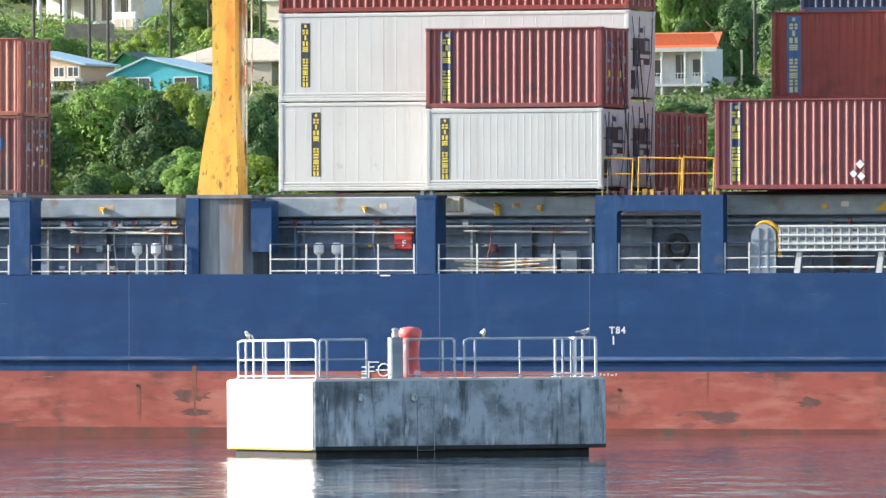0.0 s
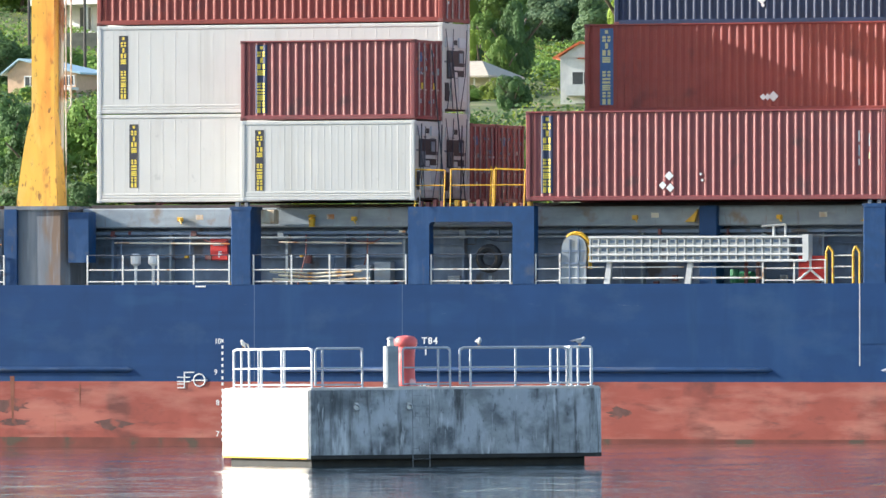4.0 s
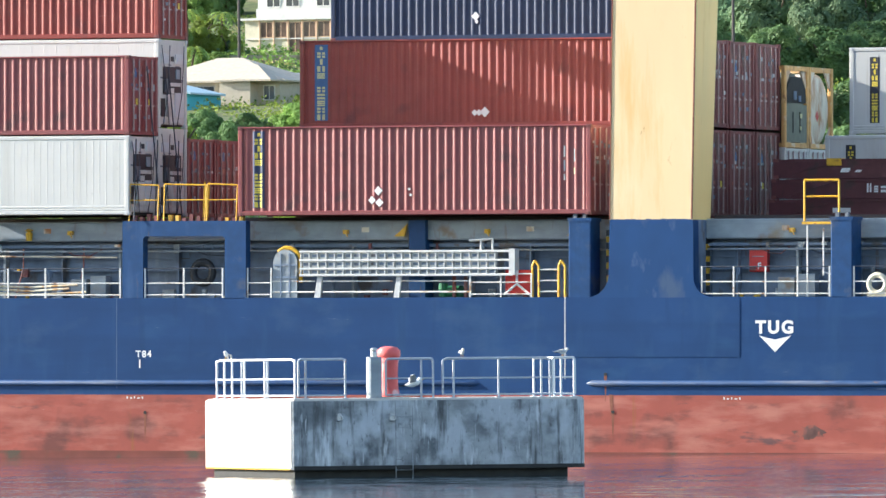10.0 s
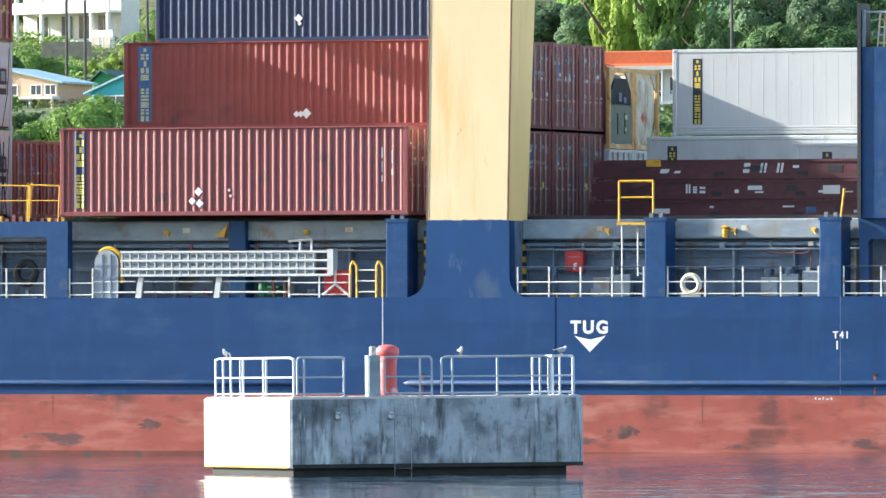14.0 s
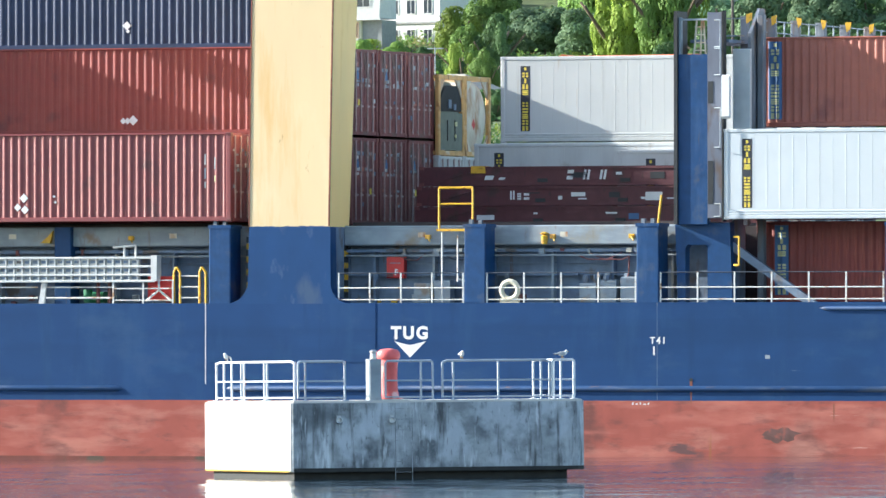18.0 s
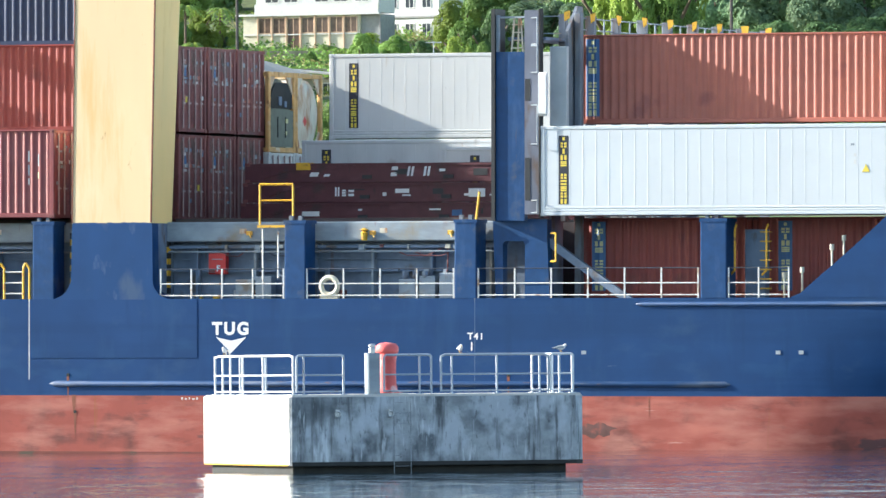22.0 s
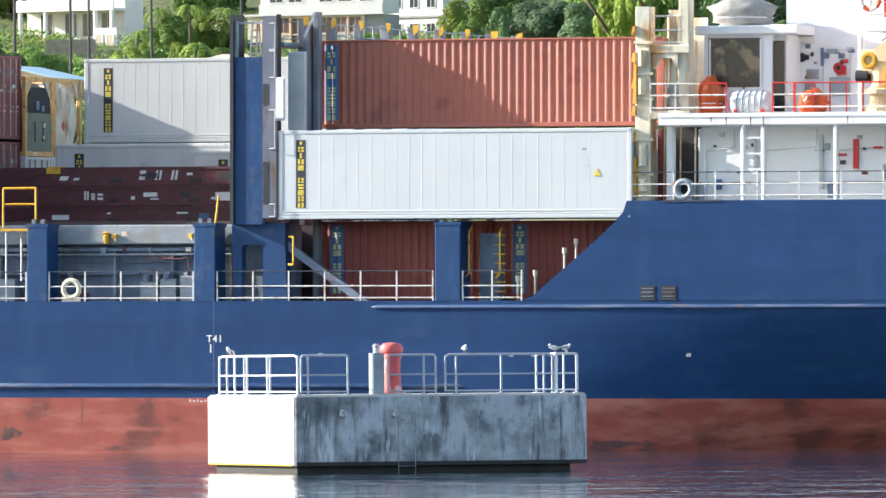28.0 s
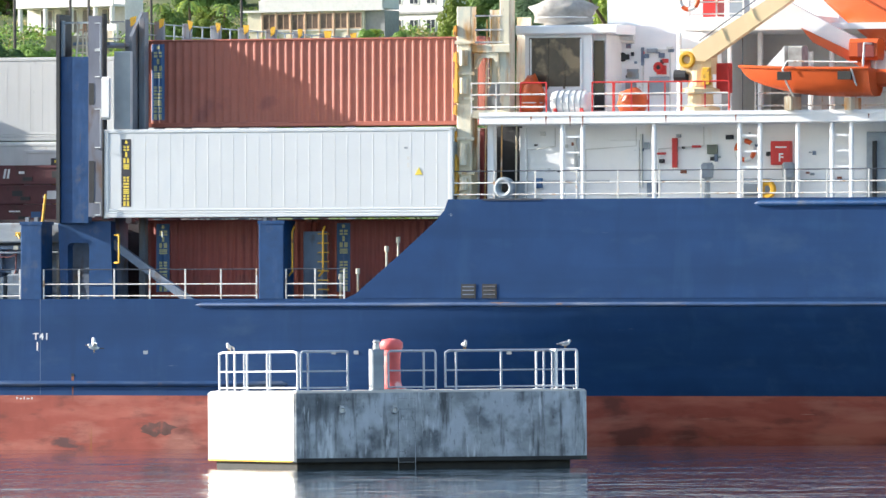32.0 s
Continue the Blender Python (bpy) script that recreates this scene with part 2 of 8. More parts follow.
M["wall_blue"] = material("house_turquoise", (0.06, 0.40, 0.48), 0.7, vary=0.1)
M["wall_green"] = material("house_green", (0.05, 0.33, 0.14), 0.7, vary=0.1)
M["wall_beige"] = material("house_beige", (0.50, 0.43, 0.33), 0.75, vary=0.12)
M["window_brown"] = material("house_window_brown", (0.15, 0.095, 0.07), 0.3, vary=0.4, bump=0)
M["window"] = material("house_window", (0.06, 0.07, 0.08), 0.15, vary=0.2, bump=0)


def wear(key, *layers):
    """Adds wear over a material: colour, scale along x y z, noise level where it starts and is full, strength."""
    n, l = M[key].node_tree.nodes, M[key].node_tree.links
    base = n["Principled BSDF"].inputs["Base Color"]
    tc, oi, off = n.new("ShaderNodeTexCoord"), n.new("ShaderNodeObjectInfo"), n.new("ShaderNodeVectorMath")
    scl = n.new("ShaderNodeMath")
    scl.operation = "MULTIPLY"
    scl.inputs[1].default_value = 60.0
    l.new(oi.outputs["Random"], scl.inputs[0])
    l.new(tc.outputs["Object"], off.inputs[0])
    l.new(scl.outputs[0], off.inputs[1])
    for i, (col, scale, lo, hi, amount) in enumerate(layers):
        mp, t, r, x = n.new("ShaderNodeMapping"), n.new("ShaderNodeTexNoise"), n.new("ShaderNodeMapRange"), n.new("ShaderNodeMix")
        mp.inputs["Scale"].default_value = scale
        mp.inputs["Location"].default_value = (7.3 * i, 2.1 * i, 3.9 * i)
        t.inputs["Scale"].default_value, t.inputs["Detail"].default_value, t.inputs["Roughness"].default_value = 1.0, 7, 0.6
        r.inputs[1].default_value, r.inputs[2].default_value, r.inputs[4].default_value = lo, hi, amount
        x.data_type = "RGBA"
        x.inputs[7].default_value = (*col, 1)
        l.new(off.outputs[0], mp.inputs["Vector"])
        l.new(mp.outputs["Vector"], t.inputs["Vector"])
        l.new(t.outputs["Fac"], r.inputs[0])
        l.new(r.outputs[0], x.inputs[0])
        l.new(base.links[0].from_socket, x.inputs[6])
        l.new(x.outputs[2], base)


wear("hull_red", ((0.50, 0.21, 0.16), (0.3, 1, 1.2), 0.5, 0.68, 0.65), ((0.13, 0.05, 0.045), (0.8, 1, 2.6), 0.56, 0.68, 0.5), ((0.07, 0.055, 0.06), (0.2, 1, 0.75), 0.64, 0.68, 0.75),
     ((0.27, 0.12, 0.03), (1.7, 1, 0.1), 0.66, 0.74, 0.7), ((0.60, 0.36, 0.30), (0.5, 1, 7), 0.68, 0.73, 0.5))
wear("hull_blue", ((0.006, 0.038, 0.115), (0.05, 1, 1.2), 0.46, 0.62, 0.5), ((0.024, 0.08, 0.185), (1.0, 1, 0.16), 0.56, 0.74, 0.5), ((0.035, 0.085, 0.175), (0.5, 1, 0.9), 0.56, 0.7, 0.45), ((0.006, 0.036, 0.105), (2.2, 1, 0.25), 0.58, 0.72, 0.4),
     ((0.22, 0.25, 0.30), (0.6, 1, 8), 0.71, 0.75, 0.45), ((0.06, 0.05, 0.06), (1.9, 1, 0.16), 0.71, 0.77, 0.5))
wear("post_blue", ((0.04, 0.10, 0.22), (2.0, 2.0, 0.5), 0.55, 0.7, 0.5), ((0.10, 0.07, 0.05), (5, 5, 0.6), 0.66, 0.72, 0.6))
wear("coaming", ((0.09, 0.12, 0.17), (0.7, 1, 1.4), 0.5, 0.66, 0.6), ((0.30, 0.36, 0.42), (1.5, 1, 0.5), 0.6, 0.7, 0.5), ((0.16, 0.08, 0.04), (4, 3, 0.4), 0.67, 0.73, 0.6))
wear("hatch", ((0.22, 0.13, 0.08), (4, 3, 0.7), 0.62, 0.72, 0.6), ((0.20, 0.23, 0.26), (0.5, 1, 2), 0.48, 0.64, 0.6), ((0.30, 0.26, 0.18), (0.8, 1, 1), 0.56, 0.68, 0.6))
wear("cont_white", ((0.52, 0.55, 0.57), (0.5, 0.5, 0.9), 0.5, 0.7, 0.3), ((0.42, 0.30, 0.20), (6, 6, 0.35), 0.70, 0.76, 0.4), ((0.45, 0.47, 0.49), (3, 3, 2.2), 0.72, 0.75, 0.4))
wear("cont_ivory", ((0.52, 0.52, 0.50), (0.5, 0.5, 0.9), 0.5, 0.7, 0.3), ((0.42, 0.30, 0.19), (6, 6, 0.35), 0.64, 0.74, 0.45), ((0.38, 0.38, 0.37), (3, 3, 1.6), 0.66, 0.72, 0.5), ((0.47, 0.46, 0.42), (2.2, 2.2, 0.12), 0.54, 0.68, 0.5))
wear("bar_worn", ((0.30, 0.30, 0.28), (0.35, 4, 4), 0.52, 0.68, 0.4), ((0.18, 0.10, 0.05), (1.5, 4, 4), 0.62, 0.7, 0.7))
wear("cont_white_low", ((0.38, 0.22, 0.12), (5, 5, 0.35), 0.64, 0.74, 0.6))
wear("cont_red", ((0.26, 0.075, 0.07), (0.35, 0.35, 0.8), 0.5, 0.7, 0.4), ((0.36, 0.2, 0.17), (0.7, 0.7, 9), 0.72, 0.75, 0.5), ((0.10, 0.03, 0.02), (5, 5, 0.5), 0.67, 0.74, 0.5))
wear("cont_brick", ((0.30, 0.085, 0.06), (0.35, 0.35, 0.8), 0.5, 0.7, 0.4), ((0.36, 0.2, 0.17), (0.7, 0.7, 9), 0.72, 0.75, 0.5), ((0.13, 0.04, 0.025), (5, 5, 0.5), 0.67, 0.74, 0.5))
wear("cont_faded", ((0.40, 0.13, 0.09), (0.35, 0.35, 0.8), 0.5, 0.7, 0.4), ((0.17, 0.06, 0.045), (5, 5, 0.5), 0.67, 0.74, 0.4))
wear("cont_rust", ((0.28, 0.11, 0.10), (1.2, 1.2, 0.8), 0.52, 0.68, 0.6), ((0.08, 0.04, 0.035), (6, 6, 0.8), 0.62, 0.7, 0.5))
wear("crane_cream", ((0.74, 0.42, 0.13), (1.4, 1.4, 0.16), 0.57, 0.72, 0.6), ((0.36, 0.15, 0.04), (3, 3, 0.9), 0.68, 0.73, 0.7), ((0.84, 0.70, 0.46), (0.6, 0.6, 0.25), 0.5, 0.66, 0.5))
wear("crane_orange", ((0.90, 0.60, 0.17), (1.3, 1.3, 0.35), 0.52, 0.66, 0.6), ((0.20, 0.07, 0.02), (6, 6, 2.2), 0.61, 0.66, 0.8), ((0.62, 0.20, 0.03), (3, 3, 0.5), 0.58, 0.68, 0.5))
wear("crane_grey", ((0.30, 0.32, 0.34), (2.2, 2.2, 0.25), 0.54, 0.66, 0.6), ((0.14, 0.07, 0.04), (4, 4, 0.4), 0.62, 0.70, 0.6))
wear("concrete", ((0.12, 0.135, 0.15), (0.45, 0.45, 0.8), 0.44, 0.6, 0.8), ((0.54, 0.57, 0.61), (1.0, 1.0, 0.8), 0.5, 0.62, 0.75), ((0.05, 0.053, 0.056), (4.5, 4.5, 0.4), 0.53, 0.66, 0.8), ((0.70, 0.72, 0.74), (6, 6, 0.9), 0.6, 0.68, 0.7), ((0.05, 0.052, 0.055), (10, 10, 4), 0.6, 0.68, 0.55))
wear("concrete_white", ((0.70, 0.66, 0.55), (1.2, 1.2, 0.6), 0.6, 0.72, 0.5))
wear("cont_navy", ((0.02, 0.035, 0.10), (0.4, 0.4, 0.8), 0.5, 0.7, 0.5))
wear("tank_cream", ((0.44, 0.20, 0.06), (1.5, 1.5, 0.5), 0.52, 0.64, 0.7), ((0.14, 0.10, 0.07), (2.2, 2.2, 0.4), 0.6, 0.68, 0.6))
wear("tank_frame", ((0.22, 0.08, 0.03), (4, 4, 2), 0.56, 0.66, 0.7))
wear("super_stain", ((0.52, 0.27, 0.08), (4, 4, 0.6), 0.54, 0.66, 0.75), ((0.42, 0.50, 0.46), (1.5, 1.5, 0.8), 0.54, 0.64, 0.5), ((0.20, 0.09, 0.04), (7, 7, 1.5), 0.66, 0.71, 0.7))
wear("super_white", ((0.62, 0.42, 0.24), (6, 6, 0.4), 0.70, 0.77, 0.4), ((0.74, 0.77, 0.80), (0.8, 0.8, 1.2), 0.5, 0.66, 0.5))
wear("flat_maroon", ((0.20, 0.07, 0.08), (0.8, 0.8, 2), 0.54, 0.68, 0.5), ((0.04, 0.02, 0.02), (5, 5, 2), 0.62, 0.70, 0.6))
wear("hill", ((0.07, 0.10, 0.03), (0.12, 0.05, 0.1), 0.5, 0.62, 0.7), ((0.26, 0.21, 0.10), (0.3, 0.16, 0.3), 0.58, 0.68, 0.7), ((0.20, 0.25, 0.05), (0.7, 0.4, 0.7), 0.56, 0.66, 0.6))
wear("wall_cream", ((0.48, 0.42, 0.32), (1.2, 1.2, 0.5), 0.58, 0.7, 0.5))
wear("wall_white", ((0.55, 0.52, 0.47), (1.0, 1.0, 0.4), 0.58, 0.72, 0.45))


def water_material():
    m = bpy.data.materials.new("harbour_water")
    m.use_nodes = True
    n, l = m.node_tree.nodes, m.node_tree.links
    bs = n["Principled BSDF"]
    bs.inputs["Base Color"].default_value = (0.009, 0.030, 0.052, 1)
    bs.inputs["Roughness"].default_value, bs.inputs["IOR"].default_value = 0.03, 1.33
    tc = n.new("ShaderNodeTexCoord")
    last = None
    for sx, sy, strength, dist in ((0.30, 0.10, 1.0, 0.30), (1.3, 0.42, 1.0, 0.11), (4.0, 1.3, 1.0, 0.03)):
        mp = n.new("ShaderNodeMapping")
        mp.inputs["Scale"].default_value = (sx, sy, 1)
        l.new(tc.outputs["Object"], mp.inputs["Vector"])
        t = n.new("ShaderNodeTexNoise")
        t.inputs["Scale"].default_value, t.inputs["Detail"].default_value = 1.0, 3
        l.new(mp.outputs["Vector"], t.inputs["Vector"])
        b = n.new("ShaderNodeBump")
        b.inputs["Strength"].default_value, b.inputs["Distance"].default_value = strength, dist
        l.new(t.outputs["Fac"], b.inputs["Height"])
        if last:
            l.new(last, b.inputs["Normal"])
        last = b.outputs["Normal"]
    l.new(last, bs.inputs["Normal"])
    return m


M["water"] = water_material()


def leaf_material(name, base):
    """Leaves: part of the light that falls on one side passes through to the other."""
    m = material(name, base, 0.6, vary=0.4, grain=0.9, spec=0.25, bump=0, per_piece=0.3)
    n, l = m.node_tree.nodes, m.node_tree.links
    bs, out = n["Principled BSDF"], n["Material Output"]
    tr, mix = n.new("ShaderNodeBsdfTranslucent"), n.new("ShaderNodeMixShader")
    mix.inputs[0].default_value = 0.3
    col = bs.inputs["Base Color"].links[0].from_socket
    l.new(col, tr.inputs["Color"])
    l.new(bs.outputs[0], mix.inputs[1])
    l.new(tr.outputs[0], mix.inputs[2])
    l.new(mix.outputs[0], out.inputs["Surface"])
    return m


M["leaf_a"] = leaf_material("leaf_mid_green", (0.20, 0.32, 0.075))
M["leaf_b"] = leaf_material("leaf_deep_green", (0.12, 0.21, 0.075))
M["leaf_c"] = leaf_material("leaf_yellow_green", (0.29, 0.38, 0.065))
# paler, greyer green puts haze into the far wood's leaf colour
M["leaf_far"] = leaf_material("leaf_haze_green", (0.19, 0.29, 0.15))
M["straw"] = leaf_material("dry_grass", (0.36, 0.31, 0.12))
# dark green that stands for the shade inside the crowns
M["crown_shade"] = material("crown_inner_shade", (0.07, 0.11, 0.045), 0.9, vary=0.5, grain=3, bump=0)
M["seam"] = material("weld_seam_blue", (0.09, 0.14, 0.24), 0.5, vary=0.2, second=(0.16, 0.17, 0.20), second_amount=0.4, second_scale=3)


# ---------- mesh helpers ----------
class Shape:
    """Collects boxes, tubes and prisms into one mesh."""

    def __init__(self):
        self.v, self.f = [], []

    def add(self, verts, faces):
        k = len(self.v)
        self.v += [tuple(p) for p in verts]
        self.f += [tuple(i + k for i in f) for f in faces]
        return self

    def box(self, x0, x1, y0, y1, z0, z1):
        v = [(x, y, z) for x in (x0, x1) for y in (y0, y1) for z in (z0, z1)]
        return self.add(v, [(0, 1, 3, 2), (4, 6, 7, 5), (0, 4, 5, 1), (2, 3, 7, 6), (0, 2, 6, 4), (1, 5, 7, 3)])

    def slab(self, x0, x1, y0, y1, z0, z1, c=0.02):
        """A box with its upright and level edges along x chamfered by c."""
        pts = [(y0 + c, z0), (y1 - c, z0), (y1, z0 + c), (y1, z1 - c), (y1 - c, z1), (y0 + c, z1), (y0, z1 - c), (y0, z0 + c)]
        v = [(x, y, z) for x in (x0, x1) for y, z in pts]
        return self.add(v, [tuple(range(8)), tuple(range(15, 7, -1))] + [(i, i + 8, (i + 1) % 8 + 8, (i + 1) % 8) for i in range(8)])

    def post(self, x0, x1, y0, y1, z0, z1, c=0.03):
        """An upright box with its four upright edges chamfered."""
        pts = [(x0 + c, y0), (x1 - c, y0), (x1, y0 + c), (x1, y1 - c), (x1 - c, y1), (x0 + c, y1), (x0, y1 - c), (x0, y0 + c)]
        return self.prism_z(pts, z0, z1)

    def prism_z(self, pts, z0, z1, top=None):
        k = len(pts)
        v = [(x, y, z0) for x, y in pts] + [(x, y, z1) for x, y in (top or pts)]
        return self.add(v, [tuple(range(k - 1, -1, -1)), tuple(range(k, 2 * k))] + [(i, (i + 1) % k, (i + 1) % k + k, i + k) for i in range(k)])

    def prism_y(self, pts, y0, y1):
        """A flat outline in x and z, given thickness from y0 to y1."""
        k = len(pts)
        v = [(x, y0, z) for x, z in pts] + [(x, y1, z) for x, z in pts]
        return self.add(v, [tuple(range(k)), tuple(range(2 * k - 1, k - 1, -1))] + [(i, i + k, (i + 1) % k + k, (i + 1) % k) for i in range(k)])

    def tube(self, a, b, r, n=8, r2=None):
        a, b = Vector(a), Vector(b)
        d = (b - a).normalized()
        u = d.orthogonal().normalized()
        w = d.cross(u)
        r2 = r if r2 is None else r2
        v = []
        for p, q in ((a, r), (b, r2)):
            v += [p + (u * math.cos(i * math.tau / n) + w * math.sin(i * math.tau / n)) * q for i in range(n)]
        return self.add(v, [tuple(range(n - 1, -1, -1)), tuple(range(n, 2 * n))] + [(i, (i + 1) % n, (i + 1) % n + n, i + n) for i in range(n)])

    def pipe(self, pts, r, n=6):
        for a, b in zip(pts, pts[1:]):
            self.tube(a, b, r, n)
        return self

    def lathe(self, rows, n=16, centre=(0, 0), squash=1.0):
        """Rows of (radius, z) turned about an upright axis."""
        v = [(centre[0] + r * math.cos(i * math.tau / n), centre[1] + squash * r * math.sin(i * math.tau / n), z) for r, z in rows for i in range(n)]
        f = [(j * n + i, j * n + (i + 1) % n, (j + 1) * n + (i + 1) % n, (j + 1) * n + i) for j in range(len(rows) - 1) for i in range(n)]
        f += [tuple(range(n - 1, -1, -1)), tuple(range((len(rows) - 1) * n, len(rows) * n))]
        return self.add(v, f)

    def ring(self, c, big, small, axis="y", n=20, k=8):
        v, f = [], []
        for i in range(n):
            a = i * math.tau / n
            for j in range(k):
                b = j * math.tau / k
                r, h = big + small * math.cos(b), small * math.sin(b)
                p = {"y": (r * math.cos(a), h, r * math.sin(a)), "x": (h, r * math.cos(a), r * math.sin(a)), "z": (r * math.cos(a), r * math.sin(a), h)}[axis]
                v.append((c[0] + p[0], c[1] + p[1], c[2] + p[2]))
        for i in range(n):
            for j in range(k):
                f.append((i * k + j, ((i + 1) % n) * k + j, ((i + 1) % n) * k + (j + 1) % k, i * k + (j + 1) % k))
        return self.add(v, f)

    def profile(self, pts, z0, z1, closed=False):
        """A thin upright wall along (x, y) points."""
        k = len(pts)
        v = [(x, y, z) for z in (z0, z1) for x, y in pts]
        return self.add(v, [(i, i + 1, i + 1 + k, i + k) for i in range(k - 1)])

    def mesh(self, name, mat, smooth=False):
        me = bpy.data.meshes.new(name)
        me.from_pydata(self.v, [], self.f)
        me.materials.append(mat)
        if smooth:
            me.shade_smooth()
        me.update()
        return me


def part(name, shape, mat, parent, label="", at=None, smooth=False):
    """ONE mesh under a thing or a part. shape: a Shape, or a mesh to share."""
    me = shape.mesh(name, M[mat], smooth) if isinstance(shape, Shape) else shape
    ob = new(name, me)
    ob.parent = parent
    if at is not None:
        ob.matrix_basis = at
    if label:
        ob["label"] = label
    return ob


def thing(name, label, category, group="", kind=""):
    return tagged(new(name), label, category, group, kind)


MOVERS = []   # (thing, its pose on the ship)


def aboard(ob, m):
    MOVERS.append((ob, m))
    ob.matrix_basis = ship_pose(0) @ m
    return ob


def lettering(text, height, mat, name="lettering", space=1.0):
    """The mesh of a word in the built-in font, standing in x and z and facing -y."""
    cu = bpy.data.curves.new(name, "FONT")
    cu.body, cu.size, cu.offset, cu.extrude, cu.align_x = text, height * 1.38, height * 0.06, 0.004, "CENTER"
    cu.space_character = space
    if height < 0.3:
        cu.offset = height * 0.03
    tmp = new("tmp", cu)
    me = bpy.data.meshes.new_from_object(tmp.evaluated_get(bpy.context.evaluated_depsgraph_get()))
    bpy.data.objects.remove(tmp)
    me.transform(Euler((radians(90), 0, 0)).to_matrix().to_4x4())
    me.materials.clear()
    me.materials.append(M[mat])
    me.name = name
    return me


# ---------- water and hillside ----------
tagged(new("water", Shape().add([(-2500, -1500, 0), (2500, -1500, 0), (2500, 640, 0), (-2500, 640, 0)], [(0, 1, 2, 3)]).mesh("water", M["water"])),
       "dark blue rippled harbour water", "water", kind="structure")


def hill_z(d, x=0.0):
    z = 9 + (d - 600) * 0.06 if d > 600 else 9 - (600 - d) * 0.28
    if d > 1000:
        z = 33 + (d - 1000) * 0.14
    if d > 1500:
        z = 103 + (d - 1500) * 0.02
    return z + (noise.noise((x * 0.02, d * 0.012, 3.1)) * 1.2 if d > 590 else 0)


def ground():
    xs = [-2500, -900, -300, -120] + [i * 6 - 90 for i in range(31)] + [120, 300, 900, 2500]
    ds = [560, 580, 600] + [600 + 12 * i for i in range(1, 45)] + [1200, 1350, 1500, 2200, 3200, 4600]
    v = [(x, d, hill_z(d, x)) for d in ds for x in xs]
    k = len(xs)
    f = [(j * k + i, j * k + i + 1, (j + 1) * k + i + 1, (j + 1) * k + i) for j in range(len(ds) - 1) for i in range(k - 1)]
    tagged(new("ground", Shape().add(v, f).mesh("ground", M["hill"], True)), "steep green hillside with grass and bare soil", "ground", kind="structure")


ground()


# ---------- the mooring dolphin ----------
def dolphin():
    side, turn = 7.88, 17.3
    d = thing("mooring_dolphin", "square concrete mooring dolphin with one white face, standing in the water", "dolphin")
    d.matrix_basis = pose(-3.30, 265.0, 0, 0, 0, turn)
    c = 0.05
    pts = [(c, 0), (side - 0.24, 0), (side, 0.24), (side, side - c), (side - c, side), (c, side), (0, side - c), (0, c)]
    # body: four walls, so that the white face is one of them
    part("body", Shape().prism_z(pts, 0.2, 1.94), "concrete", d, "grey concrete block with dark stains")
    part("whitewashed_face", Shape().box(-0.012, -0.002, c, side - c, 0.24, 1.95), "concrete_white", d, "white left face")
    part("yellow_edge", Shape().box(-0.016, 0.0, 0.2, side - c, 0.195, 0.24), "yellow", d, "yellow line along the foot")
    part("tide_stain", Shape().prism_z([(c, -0.006), (side - 0.24, -0.006), (side + 0.006, 0.24), (side + 0.006, side), (0.3, side), (0.3, 0.3)], 0.19, 0.29), "pile_dark", d, "dark tide line along the foot")
    top = [(x * 1.0, y * 1.0) for x, y in pts]
    part("cap", Shape().prism_z(top, 1.94, 2.0, [(x + (0.05 if x < 4 else -0.05), y + (0.05 if y < 4 else -0.05)) for x, y in pts]), "concrete_top", d, "pale bird-stained top")
    part("substructure", Shape().box(0.14, side - 0.45, 0.25, side - 0.3, -2.0, 0.2), "pile_dark", d, "dark weedy footing at the waterline")
    for x in (2.75, 3.2):
        part("ladder_rail", Shape().tube((x, -0.03, -0.3), (x, -0.03, 1.95), 0.007), "concrete", d)
    for i in range(8):
        part("ladder_rung", Shape().tube((2.75, -0.04, -0.1 + i * 0.27), (3.2, -0.04, -0.1 + i * 0.27), 0.005, 6), "concrete", d)
    for x in (1.25, 2.65):
        part("hook_eye", Shape().box(x - 0.05, x + 0.05, -0.06, 0.0, 1.42, 1.62).ring((x, -0.09, 1.5), 0.07, 0.02), "steel", d, "steel mooring eye")

    def panel(name, p, q, posts, paint="rail_grey", z0=2.0, z1=3.0):
        """A guard rail of bent tube between two points of the top."""
        r = part(name, Shape().pipe([(p[0], p[1], z0 + 0.06), (p[0], p[1], z1 - 0.05), (p[0] + (q[0] - p[0]) * 0.04, p[1] + (q[1] - p[1]) * 0.04, z1),
                                     (q[0] - (q[0] - p[0]) * 0.04, q[1] - (q[1] - p[1]) * 0.04, z1), (q[0], q[1], z1 - 0.05), (q[0], q[1], z0)], 0.03, 8), paint, d, "white tubular guard rail" if paint == "rail_galv" else "galvanised tubular guard rail")
        for k in (0.08, 0.5):
            part("rail", Shape().tube((p[0], p[1], z0 + k), (q[0], q[1], z0 + k), 0.022, 6), paint, r)
        for s in posts:
            x, y = p[0] + (q[0] - p[0]) * s, p[1] + (q[1] - p[1]) * s
            part("rail_post", Shape().tube((x, y, z0 - 0.02), (x, y, z1), 0.028, 6), paint, r)
            part("foot_plate", Shape().box(x - 0.08, x + 0.08, y - 0.08, y + 0.08, z0, z0 + 0.015), paint, r)

    e = 0.18
    panel("guard_rail", (e, 7.4), (e, 0.3), (0.0, 0.1, 0.2, 0.36, 0.62, 1.0), "rail_galv")
    panel("guard_rail", (e + 0.06, e), (1.48, e), (0.15, 1.0))
    panel("guard_rail", (2.56, e), (3.82, e), (0.75,))
    panel("guard_rail", (4.08, e), (6.95, e), (0.1, 0.52, 0.92))
